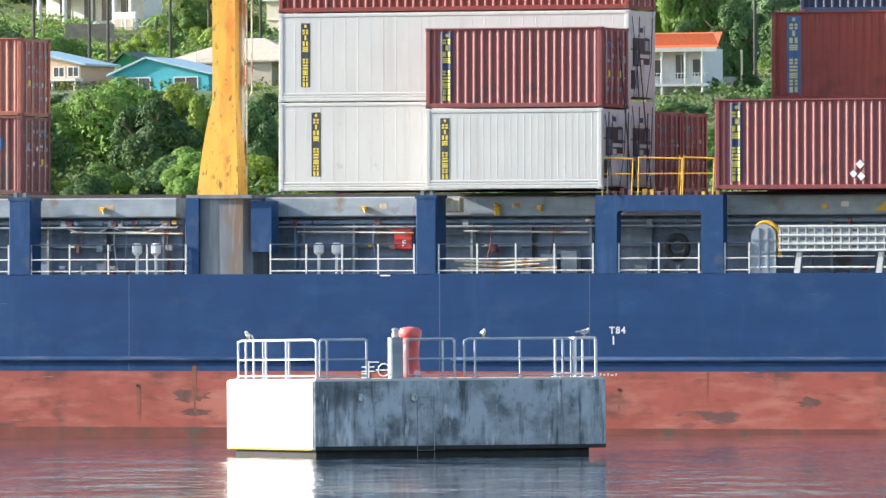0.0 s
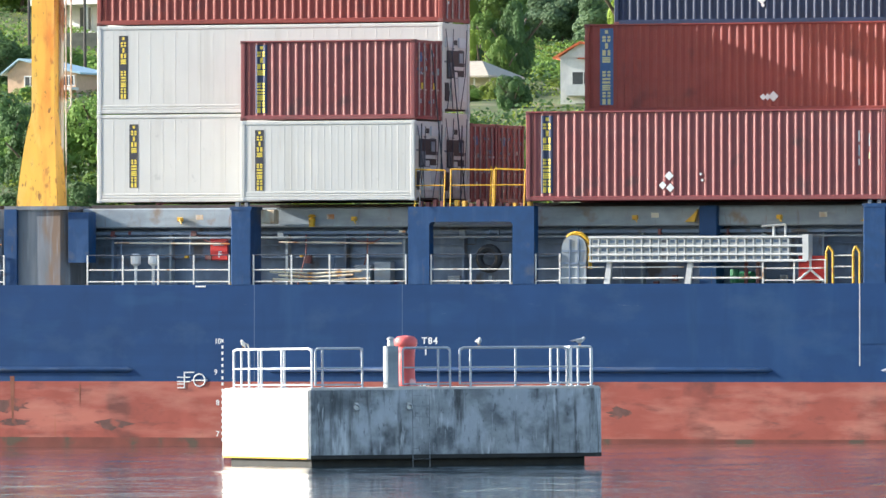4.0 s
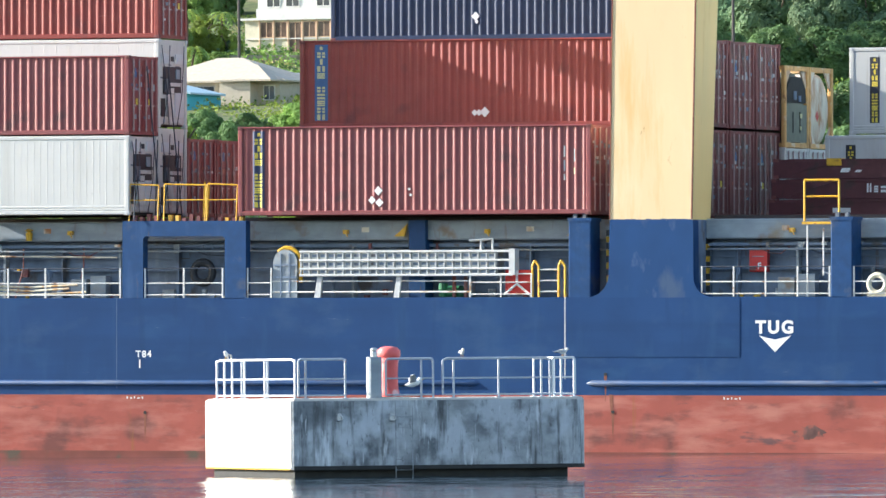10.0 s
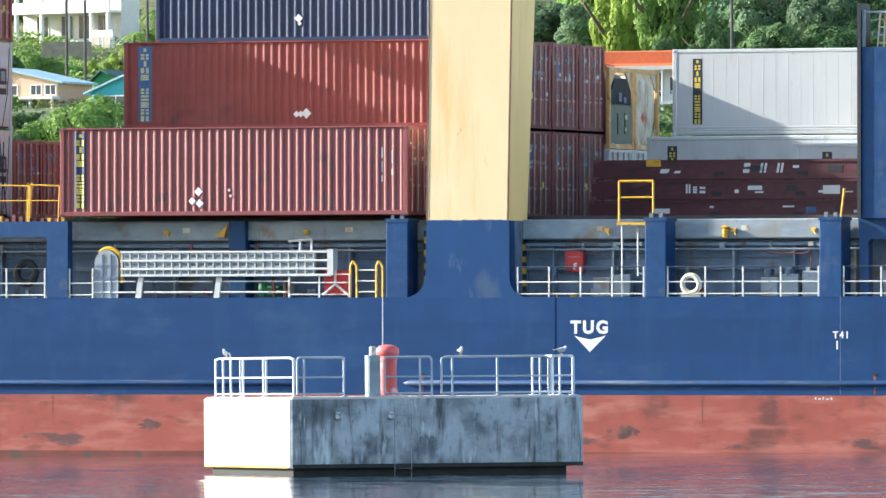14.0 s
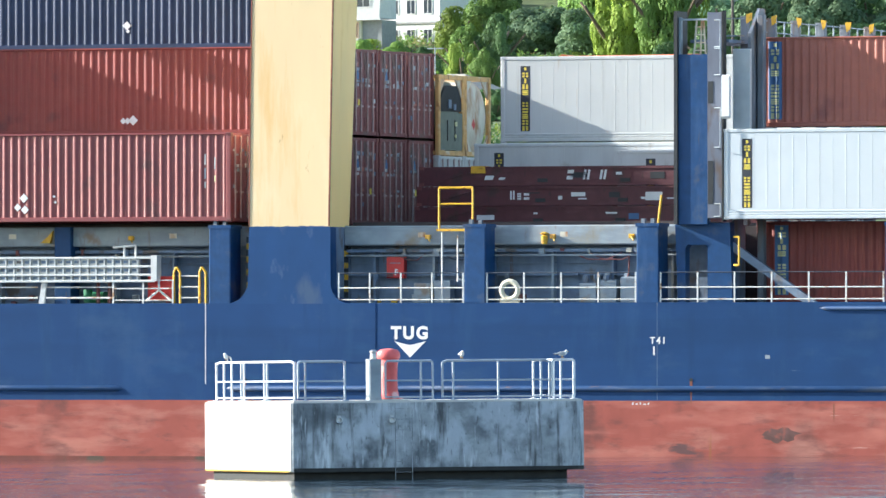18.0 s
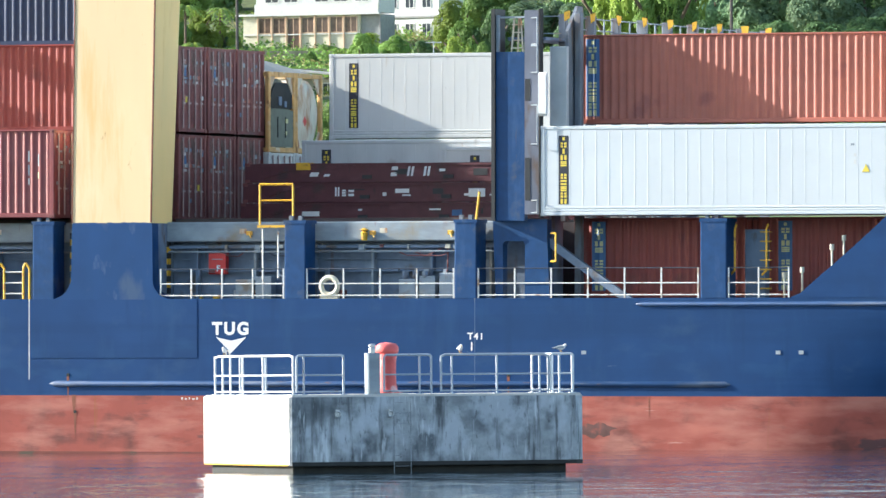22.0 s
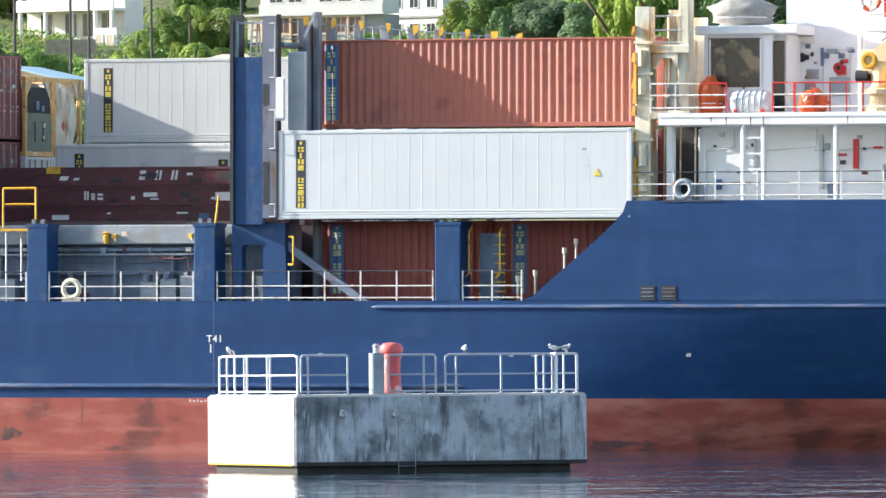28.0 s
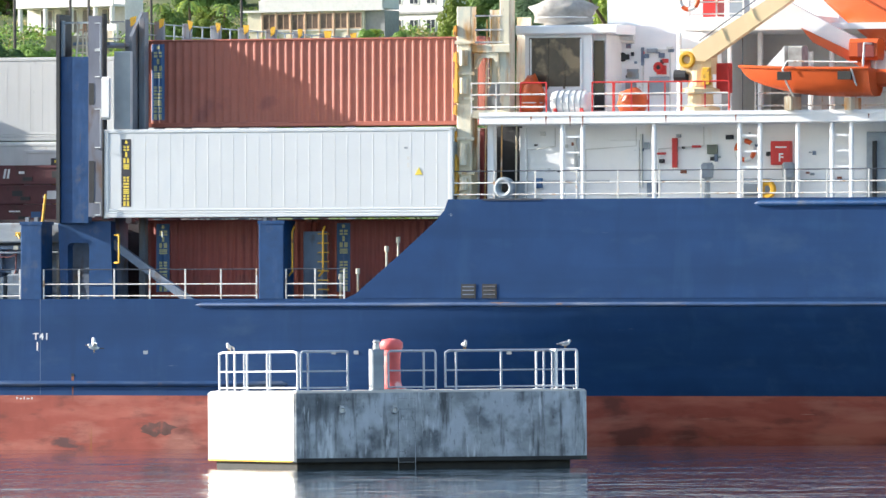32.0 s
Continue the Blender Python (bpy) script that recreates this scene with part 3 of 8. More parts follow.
    panel("guard_rail", (7.02, e), (7.6, e), (0.4, 1.0), "rail_galv")
    panel("guard_rail", (7.62, e), (7.62, 3.6), (0.5, 1.0), "rail_galv")
    panel("guard_rail", (0.9, 7.55), (1.6, 7.55), (0.0, 1.0))

    b = thing("mooring_bollard", "faded red cast mooring bollard on the dolphin", "bollard")
    b.matrix_basis = d.matrix_basis @ pose(2.82, 0.75, 2.0)
    part("bollard_post", Shape().lathe([(0.36, 0), (0.36, 0.05), (0.27, 0.09), (0.235, 0.25), (0.225, 0.65), (0.235, 0.88), (0.265, 1.03)], 20), "bollard_red", b, smooth=True)
    part("bollard_head", Shape().lathe([(0.265, 1.03), (0.3, 1.1), (0.295, 1.21), (0.22, 1.29), (0.06, 1.32)], 20), "bollard_red", b, smooth=True)
    part("base_plate", Shape().box(-0.42, 0.42, -0.4, 0.4, 0.0, 0.03), "steel", b)
    k = thing("control_cabinet", "tall narrow grey control cabinet beside the bollard", "cabinet")
    k.matrix_basis = d.matrix_basis @ pose(2.30, 0.35, 2.0)
    part("housing", Shape().post(-0.17, 0.17, -0.15, 0.15, 0, 1.05), "hatch", k)
    part("door", Shape().box(-0.14, 0.14, -0.165, -0.152, 0.06, 0.99), "hatch", k)
    part("lamp", Shape().lathe([(0.09, 1.05), (0.09, 1.16), (0.07, 1.2), (0.1, 1.22), (0.1, 1.25), (0.05, 1.29)], 12), "steel", k, "small lantern on top")
    return d


DOLPHIN = dolphin()

# ---------- the ship ----------
DECK = 5.22
ship = thing("container_ship", "blue container ship with a red underside, under way past a dolphin", "ship")
aboard(ship, Matrix.Identity(4))


def hull_in(x, z):
    """How far the side stands inboard of the flat side: the run aft tucks under below the knuckle."""
    if x < 46:
        return 0.0
    k = min(1.0, (x - 46) / 13.0)
    s = max(0.0, (4.95 - z) / 5.0)
    return k * k * (3 - 2 * k) * (2.4 * s + 1.2 * s * s)


def plating(name, z_rows, mat, label, x0=-42.0, x1=80.0):
    xs = [x0 + i * (x1 - x0) / 61 for i in range(62)]
    v = [(x, hull_in(x, z), z) for z in z_rows for x in xs]
    k = len(xs)
    f = [(j * k + i, j * k + i + 1, (j + 1) * k + i + 1, (j + 1) * k + i) for j in range(len(z_rows) - 1) for i in range(k - 1)]
    return part(name, Shape().add(v, f), mat, ship, label, smooth=True)


plating("topside_plating", [2.08, 2.5, 3, 3.5, 4, 4.5, 4.95, DECK], "hull_blue", "blue painted side plating")
plating("bottom_plating", [0.26, 0.5, 1, 1.5, 2.08], "hull_red", "faded red underwater paint with scuffs")
plating("waterline_plating", [-2.5, -1, 0, 0.26], "hull_wet", "dark wet band along the waterline")
part("inner_hull", Shape().box(-42, 80, 4.2, 22.5, -2.5, DECK - 0.01).box(-42.2, -42, 0, 22.5, -2.5, DECK).box(80, 80.2, 4, 22.5, -2.5, 8.4), "hull_blue", ship)
part("main_deck", Shape().box(-42, 80, 0.02, 4.2, DECK - 0.06, DECK - 0.005), "deck", ship, "deck plating")
# bulwark that sweeps up to the poop deck
sweep = [(46.95, DECK), (47.3, 5.36), (48.1, 6.02), (49.0, 6.76), (49.7, 7.36), (50.15, 7.76), (50.4, 8.06), (50.52, 8.4), (80, 8.4), (80, DECK)]
part("poop_bulwark", Shape().prism_y(sweep, -0.012, 0.25), "hull_blue", ship, "blue bulwark sweeping up to the poop")
part("poop_deck", Shape().box(50.6, 80, 0.25, 22.5, 8.2, 8.36), "poop_deck", ship)


def halfround(name, x0, x1, z, r, mat="post_blue"):
    pts = [(-r * math.cos(a), r * math.sin(a)) for a in [(-0.5 + i / 8) * math.pi for i in range(9)]]
    v = [(x0 + 0.02, 0, z)] + [(x0 + 0.25, y, z + h) for y, h in pts] + [(x1 - 0.25, y, z + h) for y, h in pts] + [(x1 - 0.02, 0, z)]
    f = [(0, i + 2, i + 1) for i in range(8)] + [(i + 1, i + 2, i + 11, i + 10) for i in range(8)] + [(19, i + 10, i + 11) for i in range(8)]
    return part(name, Shape().add(v, f), mat, ship, "half-round rubbing bar along the side", smooth=True)


for a, b in ((-30, -4.25), (0.3, 17.8), (21.35, 45.0)):
    halfround("rubbing_bar", a, b, 2.46, 0.095, "bar_worn")
halfround("rubbing_bar", 41.7, 80, 5.02, 0.075, "bar_worn")
halfround("rubbing_bar", 60.9, 80, 8.22, 0.10)
for x, z0, z1, w in ((-10.9, 2.1, DECK, 0.022), (-0.05, 2.1, DECK, 0.022), (20.67, 2.6, DECK, 0.034), (23.7, 3.3, 6.2, 0.031), (36.25, 2.1, DECK, 0.022), (5.1, 2.3, DECK, 0.02), (5.1, 2.4, 2.5, 0.01)):
    part("weld_seam", Shape().box(x - w / 2, x + w / 2, -0.002 - (0.014 if x > 47 else 0), 0.0, z0, z1), "cabinet" if w > 0.03 else "seam", ship)
part("doubler_plate", Shape().box(20.72, 26.6, -0.014, 0.0, 3.3, DECK - 0.02), "hull_blue", ship, "large blue reinforcing plate below the crane")
for x0 in (50.98, 51.70):
    v = part("freeing_port", Shape().box(x0, x0 + 0.5, -0.03, 0.0, 5.22, 5.68), "black", ship, "dark freeing port with bars")
    for zz in (5.33, 5.46, 5.58):
        part("bar", Shape().box(x0 + 0.05, x0 + 0.45, -0.045, -0.03, zz, zz + 0.03), "coaming", v)

# posts and portals along the deck edge
for x0, x1 in ((-15.16, -14.4), (-0.87, -0.17), (20.79, 21.54), (29.66, 30.38), (35.55, 36.3), (43.94, 44.82)):
    p = part("stack_post", Shape().post(x0, x1, 0.0, 0.9, DECK - 0.03, 7.72).box(x0 - 0.03, x1 + 0.03, -0.02, 0.93, 7.64, 7.75), "post_blue", ship, "blue steel post carrying the outer stack")
    for dx in (0.2, 0.52):
        part("stacking_cone", Shape().box(x0 + dx - 0.06, x0 + dx + 0.06, 0.05, 0.2, 7.75, 7.9), "crane_grey", p)
p = part("stack_post", Shape().post(14.9, 15.5, 1.0, 1.7, DECK - 0.03, 7.72), "post_blue", ship)
portal = part("portal_frame", Shape().prism_y([(5.3, DECK - 0.03), (6.03, DECK - 0.03), (6.03, 7.14), (6.1, 7.22), (8.82, 7.22), (8.9, 7.14), (8.9, DECK - 0.03), (9.64, DECK - 0.03), (9.64, 7.72), (5.3, 7.72)], 0.0, 0.38), "post_blue", ship, "blue portal frame between the bays")

# coaming, hatch covers, stiffeners
for x0, x1 in ((-42, -9.75), (-6.6, 22.2), (25.05, 36.6)):
    part("hatch_coaming", Shape().box(x0, x1, 1.75, 2.0, DECK - 0.03, 7.1), "coaming", ship, "blue-grey hatch coaming with stiffeners")
    part("hatch_cover", Shape().slab(x0, x1, 1.2, 20.5, 7.08, 7.72, 0.04), "hatch", ship, "light grey hatch cover edge")
    part("coaming_ledge", Shape().box(x0, x1, 1.35, 1.75, 6.86, 6.96).box(x0, x1, 1.5, 1.75, 6.1, 6.14).box(x0, x1, 1.6, 1.75, 6.5, 6.53), "coaming", ship)
    # dark panel fills the gap under the containers in place of its shadow
    part("cover_panel", Shape().box(x0 + 0.05, x1 - 0.05, 1.8, 20.4, 7.72, 7.84), "cont_dark", ship)
    x = x0 + 0.9
    i = 0
    while x < x1:
        part("stiffener", Shape().prism_z([(x, 1.45), (x + 0.08, 1.45), (x + 0.08, 1.75), (x, 1.75)], DECK - 0.03, 6.86), "hatch" if i % 2 else "coaming", ship)
        x += 2.05
        i += 1
    part("pipe", Shape().tube((x0, 1.3, 6.75), (x1, 1.3, 6.75), 0.035, 6), "hatch", ship)


def guard_rail(x0, x1, z=DECK, y=0.06, h=0.96, gap=1.22, mat="rail_white", levels=(0.1, 0.48), top="rail_dark"):
    g = part("guard_rail", Shape().tube((x0, y, z + h), (x1, y, z + h), 0.018, 6), top, ship, "white painted guard rail")
    for k in levels:
        part("rail", Shape().tube((x0, y, z + k), (x1, y, z + k), 0.022, 6), mat, g)
    n = max(1, round((x1 - x0) / gap))
    for i in range(n + 1):
        x = x0 + (x1 - x0) * i / n
        part("rail_post", Shape().box(x - 0.025, x + 0.025, y - 0.02, y + 0.02, z - 0.01, z + h + 0.01), mat, g)
    return g


for a, b in ((-40, -15.2), (-14.4, -8.92), (-5.95, -0.95), (-0.1, 5.2), (6.08, 8.8), (9.68, 10.5), (25.3, 29.6), (30.42, 35.5), (36.35, 43.85), (44.88, 46.9)):
    guard_rail(a, b)


# cranes
def crane_one():
    c = part("crane_pedestal", Shape().post(-8.84, -6.75, 0.25, 2.6, DECK - 0.03, 7.78, 0.25).box(-8.95, -6.65, 0.15, 2.7, 7.68, 7.8).box(-9.7, -7.6, 2.4, 3.8, DECK - 0.03, 7.8), "crane_grey", ship, "scraped grey crane pedestal")
    part("pedestal_side", Shape().box(-8.95, -8.5, 0.12, 0.25, DECK - 0.02, 7.7), "post_blue", c)
    part("locker", Shape().box(-6.74, -6.02, 0.3, 0.9, 5.95, 7.6), "post_blue", c, "blue steel locker")
    def ring_at(k):
        """The column's outline, k = 0 at the waist and 1 at the foot."""
        return [(-9.07 - 0.5 * k, 2.66 - 0.12 * k), (-8.27 + 0.16 * k, 2.66 - 0.12 * k), (-8.33 + 0.2 * k, 3.2 + 0.2 * k), (-9.07 - 0.5 * k, 3.2 + 0.2 * k)]
    steps = [(7.8, 1.0), (8.5, 0.84), (9.2, 0.66), (9.9, 0.44), (10.5, 0.2), (10.9, 0.0)]
    col = Shape().prism_z(ring_at(0), 10.9, 19.5)
    for (za, ka), (zb, kb) in zip(steps, steps[1:]):
        col.prism_z(ring_at(ka), za, zb, ring_at(kb))
    k = part("crane_column", col, "crane_orange", ship, "rusty orange-yellow crane column")
    part("ladder", Shape().tube((-8.2, 3.5, 7.8), (-8.2, 3.5, 19.5), 0.03).pipe([(-8.2, 3.5, 10.9), (-8.06, 3.6, 11.2), (-8.06, 3.6, 19.5)], 0.03), "tank_cream", k)
    part("cable_duct", Shape().box(-8.33, -8.23, 3.2, 3.4, 8.6, 19.5), "tank_cream", k)


crane_one()


def crane_two():
    f = []
    for i in range(7):
        a = i / 6 * math.pi / 2
        f.append((22.16 - 0.72 * (1 - math.sin(a)), DECK + 0.72 * (1 - math.cos(a))))
    g = [(25.04 + 0.62 * (1 - math.sin(i / 6 * math.pi / 2)), DECK + 0.62 * (1 - math.cos(i / 6 * math.pi / 2))) for i in range(7)]
    outline = f + [(22.2, 7.68), (25.03, 7.68)] + g[::-1]
    outline = [(x, z - 0.04 if z <= DECK + 0.001 else z) for x, z in outline]
    p = part("crane_pedestal", Shape().prism_y(outline, -0.008, 0.5).prism_z([(22.2, 0.4), (25.0, 0.4), (25.0, 2.2), (22.2, 2.2)], DECK - 0.03, 7.68), "pedestal_blue", ship, "blue crane pedestal faired into the ship's side")
    part("pedestal_side", Shape().box(25.0, 25.03, 0.3, 2.2, DECK, 7.68), "coaming", p, "grey-blue side of the pedestal")
    for i in range(9):
        part("hazard_stripe", Shape().prism_z([(25.03, 1.2), (25.06, 1.2), (25.06, 1.5), (25.03, 1.5)], 5.4 + i * 0.19, 5.58 + i * 0.19), "yellow" if i % 2 else "black", p)
    for i in range(9):
        part("hazard_stripe", Shape().box(21.86, 22.02, 0.6, 0.64, 5.5 + i * 0.21, 5.69 + i * 0.21), "yellow" if i % 2 else "black", p)
    rp = random.Random(3)
    for i in range(16):
        x = 22.22 + i * 0.173
        part("paint_edge", Shape().box(x, x + 0.17, -0.006, 0.0, 7.66, 7.69 + rp.uniform(0.0, 0.025)), "pedestal_blue", p)
    k = part("crane_column", Shape().prism_z([(22.2, 0.0), (24.98, 0.0), (24.98, 1.75), (22.2, 1.75)], 7.68, 24, [(22.42, 0.0), (25.3, 0.0), (25.4, 2.3), (22.42, 2.3)]), "crane_cream", ship, "cream-yellow crane column with a rusty edge")
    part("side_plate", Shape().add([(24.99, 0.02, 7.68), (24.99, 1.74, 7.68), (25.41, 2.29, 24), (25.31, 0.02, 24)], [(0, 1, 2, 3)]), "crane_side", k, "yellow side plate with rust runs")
    part("weld_edge", Shape().tube((24.98, 0, 7.7), (25.3, 0, 24), 0.034, 6).tube((22.2, 0, 7.7), (22.42, 0, 24), 0.022, 6), "streak_rust", k, "rusty welded edge")


crane_two()


# ---------- containers ----------
def corrugation(x0, x1, pitch=0.278, deep=0.031):
    """Plan line (x, y) of a corrugated wall whose outer faces lie at y = 0."""
    pts = []
    n = max(1, round((x1 - x0) / pitch))
    p = (x1 - x0) / n
    for i in range(n):
        a = x0 + i * p
        pts += [(a, deep), (a + 0.36 * p, deep), (a + 0.56 * p, 0.0), (a + 0.73 * p, 0.0)]
    return pts + [(x1, deep)]


def seams(x0, x1, pitch=0.44):
    """Plan line of a smooth wall with narrow upright seams."""
    pts = [(x0, 0.0)]
    n = max(1, round((x1 - x0) / pitch))
    for i in range(1, n):
        a = x0 + (x1 - x0) * i / n
        pts += [(a - 0.016, 0.0), (a - 0.006, -0.004), (a + 0.006, -0.004), (a + 0.016, 0.0)]
    return pts + [(x1, 0.0)]


def cut(line, a, b):
    """The piece of a plan line between x = a and x = b."""
    def at(x):
        for (p, q), (r, s) in zip(line, line[1:]):
            if p <= x <= r:
                return (x, q + (s - q) * (x - p) / max(1e-6, r - p))
        return (x, line[-1][1])
    return [at(a)] + [p for p in line if a < p[0] < b] + [at(b)]


CACHE = {}
# plain bar shapes that stand for a painted brand, in a unit cell: x0, x1, z0, z1
GLYPHS = (((0.3, 0.7, 0.2, 0.8),), ((0.0, 1.0, 0.62, 1.0), (0.0, 1.0, 0.0, 0.38)), ((0.32, 0.68, 0.0, 1.0),), ((0.0, 0.38, 0.0, 1.0), (0.62, 1.0, 0.0, 1.0)),
          ((0.0, 1.0, 0.72, 1.0), (0.0, 1.0, 0.36, 0.64), (0.0, 1.0, 0.0, 0.28)), ((0.0, 1.0, 0.0, 1.0),), ((0.0, 0.4, 0.58, 1.0), (0.6, 1.0, 0.58, 1.0), (0.0, 0.4, 0.0, 0.42), (0.6, 1.0, 0.0, 0.42)))



def container(x, y, z, long=True, high=True, paint="cont_red", style="dry", strip=None, label="", patches=(), group="containers on deck", end="doors", strip_at=0.72, diamonds=()):
    """A shipping container whose near lower left corner stands at (x, y, z) on the ship."""
    L, H, Wd = (12.19 if long else 6.06), (2.896 if high else 2.59), 2.438
    c = thing("shipping_container", label, "container", group)
    aboard(c, pose(x, y, z))

    def shared(key, make, mat):
        key = (key, long, high, mat)
        if key not in CACHE:
            CACHE[key] = make().mesh(key[0], M[mat])
        return CACHE[key]

    dry = style == "dry"
    line = corrugation(0.12, L - 0.12) if dry else seams(0.12, L - 0.12, 0.44 if long else 0.235)
    inset = 0.03 if dry else 0.02
    lo, hi = (0.16, H - 0.06) if dry else (0.3, H - 0.12)
    part("side_wall", shared(style + "_side", lambda: Shape().profile([(px, py + inset) for px, py in line], lo, hi), paint), paint, c, "corrugated side" if dry else "smooth insulated side")
    part("far_wall", shared("far_side", lambda: Shape().box(0.1, L - 0.1, Wd - 0.06, Wd - 0.03, 0.1, H - 0.03), paint), paint, c)
    part("roof", shared("roof", lambda: Shape().box(0.05, L - 0.05, 0.05, Wd - 0.05, H - 0.06, H - 0.02), paint), paint, c)
    part("floor", shared("floor", lambda: Shape().box(0.1, L - 0.1, 0.06, Wd - 0.06, 0.05, 0.15), "cont_dark"), "cont_dark", c)
    part("bottom_rail", shared(style + "_bottom_rail", lambda: Shape().slab(0.14, L - 0.14, 0.0, 0.12, 0.02, lo + 0.01 if dry else 0.14, 0.02), paint), paint, c)
    if not dry:
        for rib_z in (0.14, 0.225):
            part("base_rib", shared("base_rib", lambda: Shape().slab(0.14, L - 0.14, 0.006, 0.12, 0.0, 0.085, 0.02), paint), paint, c, at=pose(0, 0, rib_z))
    part("top_rail", shared(style + "_top_rail", lambda: Shape().slab(0.14, L - 0.14, 0.0, 0.1, hi - 0.01, H - 0.005, 0.02), paint), paint, c)
    for i, px in enumerate((0.0, L - 0.16)):
        for j, py in enumerate((0.0, Wd - 0.16)):
            post = part("corner_post", shared("corner_post", lambda: Shape().post(0, 0.16, 0, 0.16, 0.1, H - 0.1, 0.025), paint), paint, c, at=pose(px, py, 0))
            if j == 0 or i == 1:
                for pz in (0.0, H - 0.118):
                    part("corner_casting", shared("corner_casting", lambda: Shape().slab(-0.004, 0.17, -0.004, 0.166, 0, 0.118, 0.012).ring((0.08, -0.006, 0.06), 0.032, 0.012, n=8, k=4), "cont_rust" if dry else "cont_white_low"), paint, post, at=pose(0, 0, pz))
    part("front_end", shared("front_end", lambda: Shape().box(0.03, 0.07, 0.1, Wd - 0.1, 0.1, H - 0.08), paint), paint, c)
    if end == "doors":
        part("sill", shared("sill", lambda: Shape().box(L - 0.12, L - 0.01, 0.15, Wd - 0.15, 0.02, 0.15), paint), paint, c)
        part("header", shared("header", lambda: Shape().box(L - 0.12, L - 0.01, 0.15, Wd - 0.15, H - 0.13, H - 0.02), paint), paint, c)
        for k in range(2):
            y0 = 0.16 + k * (Wd / 2 - 0.16)

            def leaf():
                s = Shape()
                w = Wd / 2 - 0.17
                s.box(L - 0.09, L - 0.05, 0.0, w, 0.15, H - 0.13)
                for q in range(5):
                    s.box(L - 0.05, L - 0.035, 0.05, w - 0.05, 0.28 + q * (H - 0.5) / 5, 0.28 + (q + 0.72) * (H - 0.5) / 5)
                return s
            door = part("door", shared("door_leaf", leaf, paint), paint, c, "steel door with lock rods", at=pose(0, y0, 0))
            for q in (0.27, 0.75):
                part("lock_rod", shared("lock_rod", lambda: Shape().tube((L - 0.012, 0, 0.12), (L - 0.012, 0, H - 0.1), 0.028, 6).box(L - 0.03, L - 0.0, -0.05, 0.05, 0.16, 0.24).box(L - 0.03, L, -0.05, 0.05, H - 0.24, H - 0.16).box(L - 0.03, L, -0.04, 0.2, 0.95, 1.0).box(L - 0.03, L + 0.004, -0.05, 0.06, H * 0.32, H * 0.36).box(L - 0.03, L + 0.004, -0.06, 0.05, H * 0.55, H * 0.59).box(L - 0.03, L + 0.004, -0.05, 0.05, H * 0.76, H * 0.79), "bar_steel"), "bar_steel", door, at=pose(0, q, 0))
            rnd = random.Random(int(x * 7 + y * 13 + z * 5 + k))
            for q in range(rnd.randint(8, 13)):
                py, pz = rnd.choice((0.08, 0.36, 0.42, 0.5, 0.86)) + rnd.uniform(-0.03, 0.05), rnd.choice((2.3, 2.3, 2.16, 1.78, 1.78, 1.64, 1.64, 1.1, 0.6)) * H / 2.9
                w, h = rnd.uniform(0.1, 0.26), rnd.uniform(0.06, 0.15)
                part("placard", Shape().box(L - 0.034, L - 0.026, py, min(py + w, 1.02), pz, pz + h), rnd.choice(("hatch", "hatch", "cabinet", "coaming", "cont_faded")), door)
            if k == 0 and rnd.random() < 0.8:
                part("placard", Shape().prism_z([(L - 0.033, 0.38), (L - 0.025, 0.38), (L - 0.025, 0.58), (L - 0.033, 0.58)], 1.88, 2.08).box(L - 0.033, L - 0.025, 0.43, 0.53, 2.08, 2.18), "sign_blue", door, "blue painted sign")
            if rnd.random() < 0.3:
                part("placard", Shape().box(L - 0.034, L - 0.025, 0.5, 0.66, 1.0, 1.2), "sign_yellow", door)
    else:
        part("machinery_end", shared("machinery_end", lambda: Shape().box(L - 0.1, L - 0.04, 0.14, Wd - 0.14, 0.1, H - 0.06), paint), paint, c)
        for a, b, d, e, m2, out in ((0.45, 1.98, 1.08, 2.0, "black", 0.0), (0.5, 1.95, 0.15, 0.28, "cont_white_low", 0.03), (0.28, 0.62, 0.35, 0.95, "black", 0.0), (0.75, 1.3, 0.35, 1.1, "cont_white_low", 0.04),
                                    (1.4, 2.1, 0.35, 1.15, "cont_white", 0.03), (1.12, 1.36, 2.18, 2.34, "black", 0.0), (0.3, 0.9, 2.1, 2.42, "cont_white", 0.02), (1.5, 2.1, 2.1, 2.42, "cont_white", 0.02)):
            m = part("machinery_panel", Shape().slab(L - 0.045, L - 0.02 + out, a, b, d, e, 0.01), m2, c, "dark refrigeration opening" if m2 == "black" else "")
            if e - d > 0.6 and m2 == "black" and b > 1:
                for q, (u, w, p0, p1) in enumerate(((0.55, 0.95, 1.15, 1.6), (1.0, 1.85, 1.36, 1.48), (1.5, 1.8, 1.6, 1.92), (1.02, 1.3, 1.12, 1.3))):
                    part("machine_piece", Shape().slab(L - 0.02, L + 0.01, u, w, p0, p1, 0.01), ("crane_grey", "cont_white_low", "hatch", "cabinet")[q], m)
        for u, z0, z1, w in ((0.2, 0.4, 0.46, 0.3), (0.25, 1.6, 1.66, 0.2), (1.5, 1.98, 2.03, 0.4), (0.9, 2.04, 2.08, 0.25), (1.95, 1.5, 1.6, 0.2)):
            part("writing_bar", Shape().box(L - 0.042, L - 0.035, u, u + w, z0, z1), "crane_grey", c)
        for u, w in ((0.2, 0.8), (0.9, 0.3), (2.1, 1.5)):
            part("cable", Shape().pipe([(L + 0.03, u, H - 0.2), (L + 0.05, (u + w) / 2 + 0.1, 1.2), (L + 0.04, w, 0.1)], 0.014, 5), "rail_dark", c)
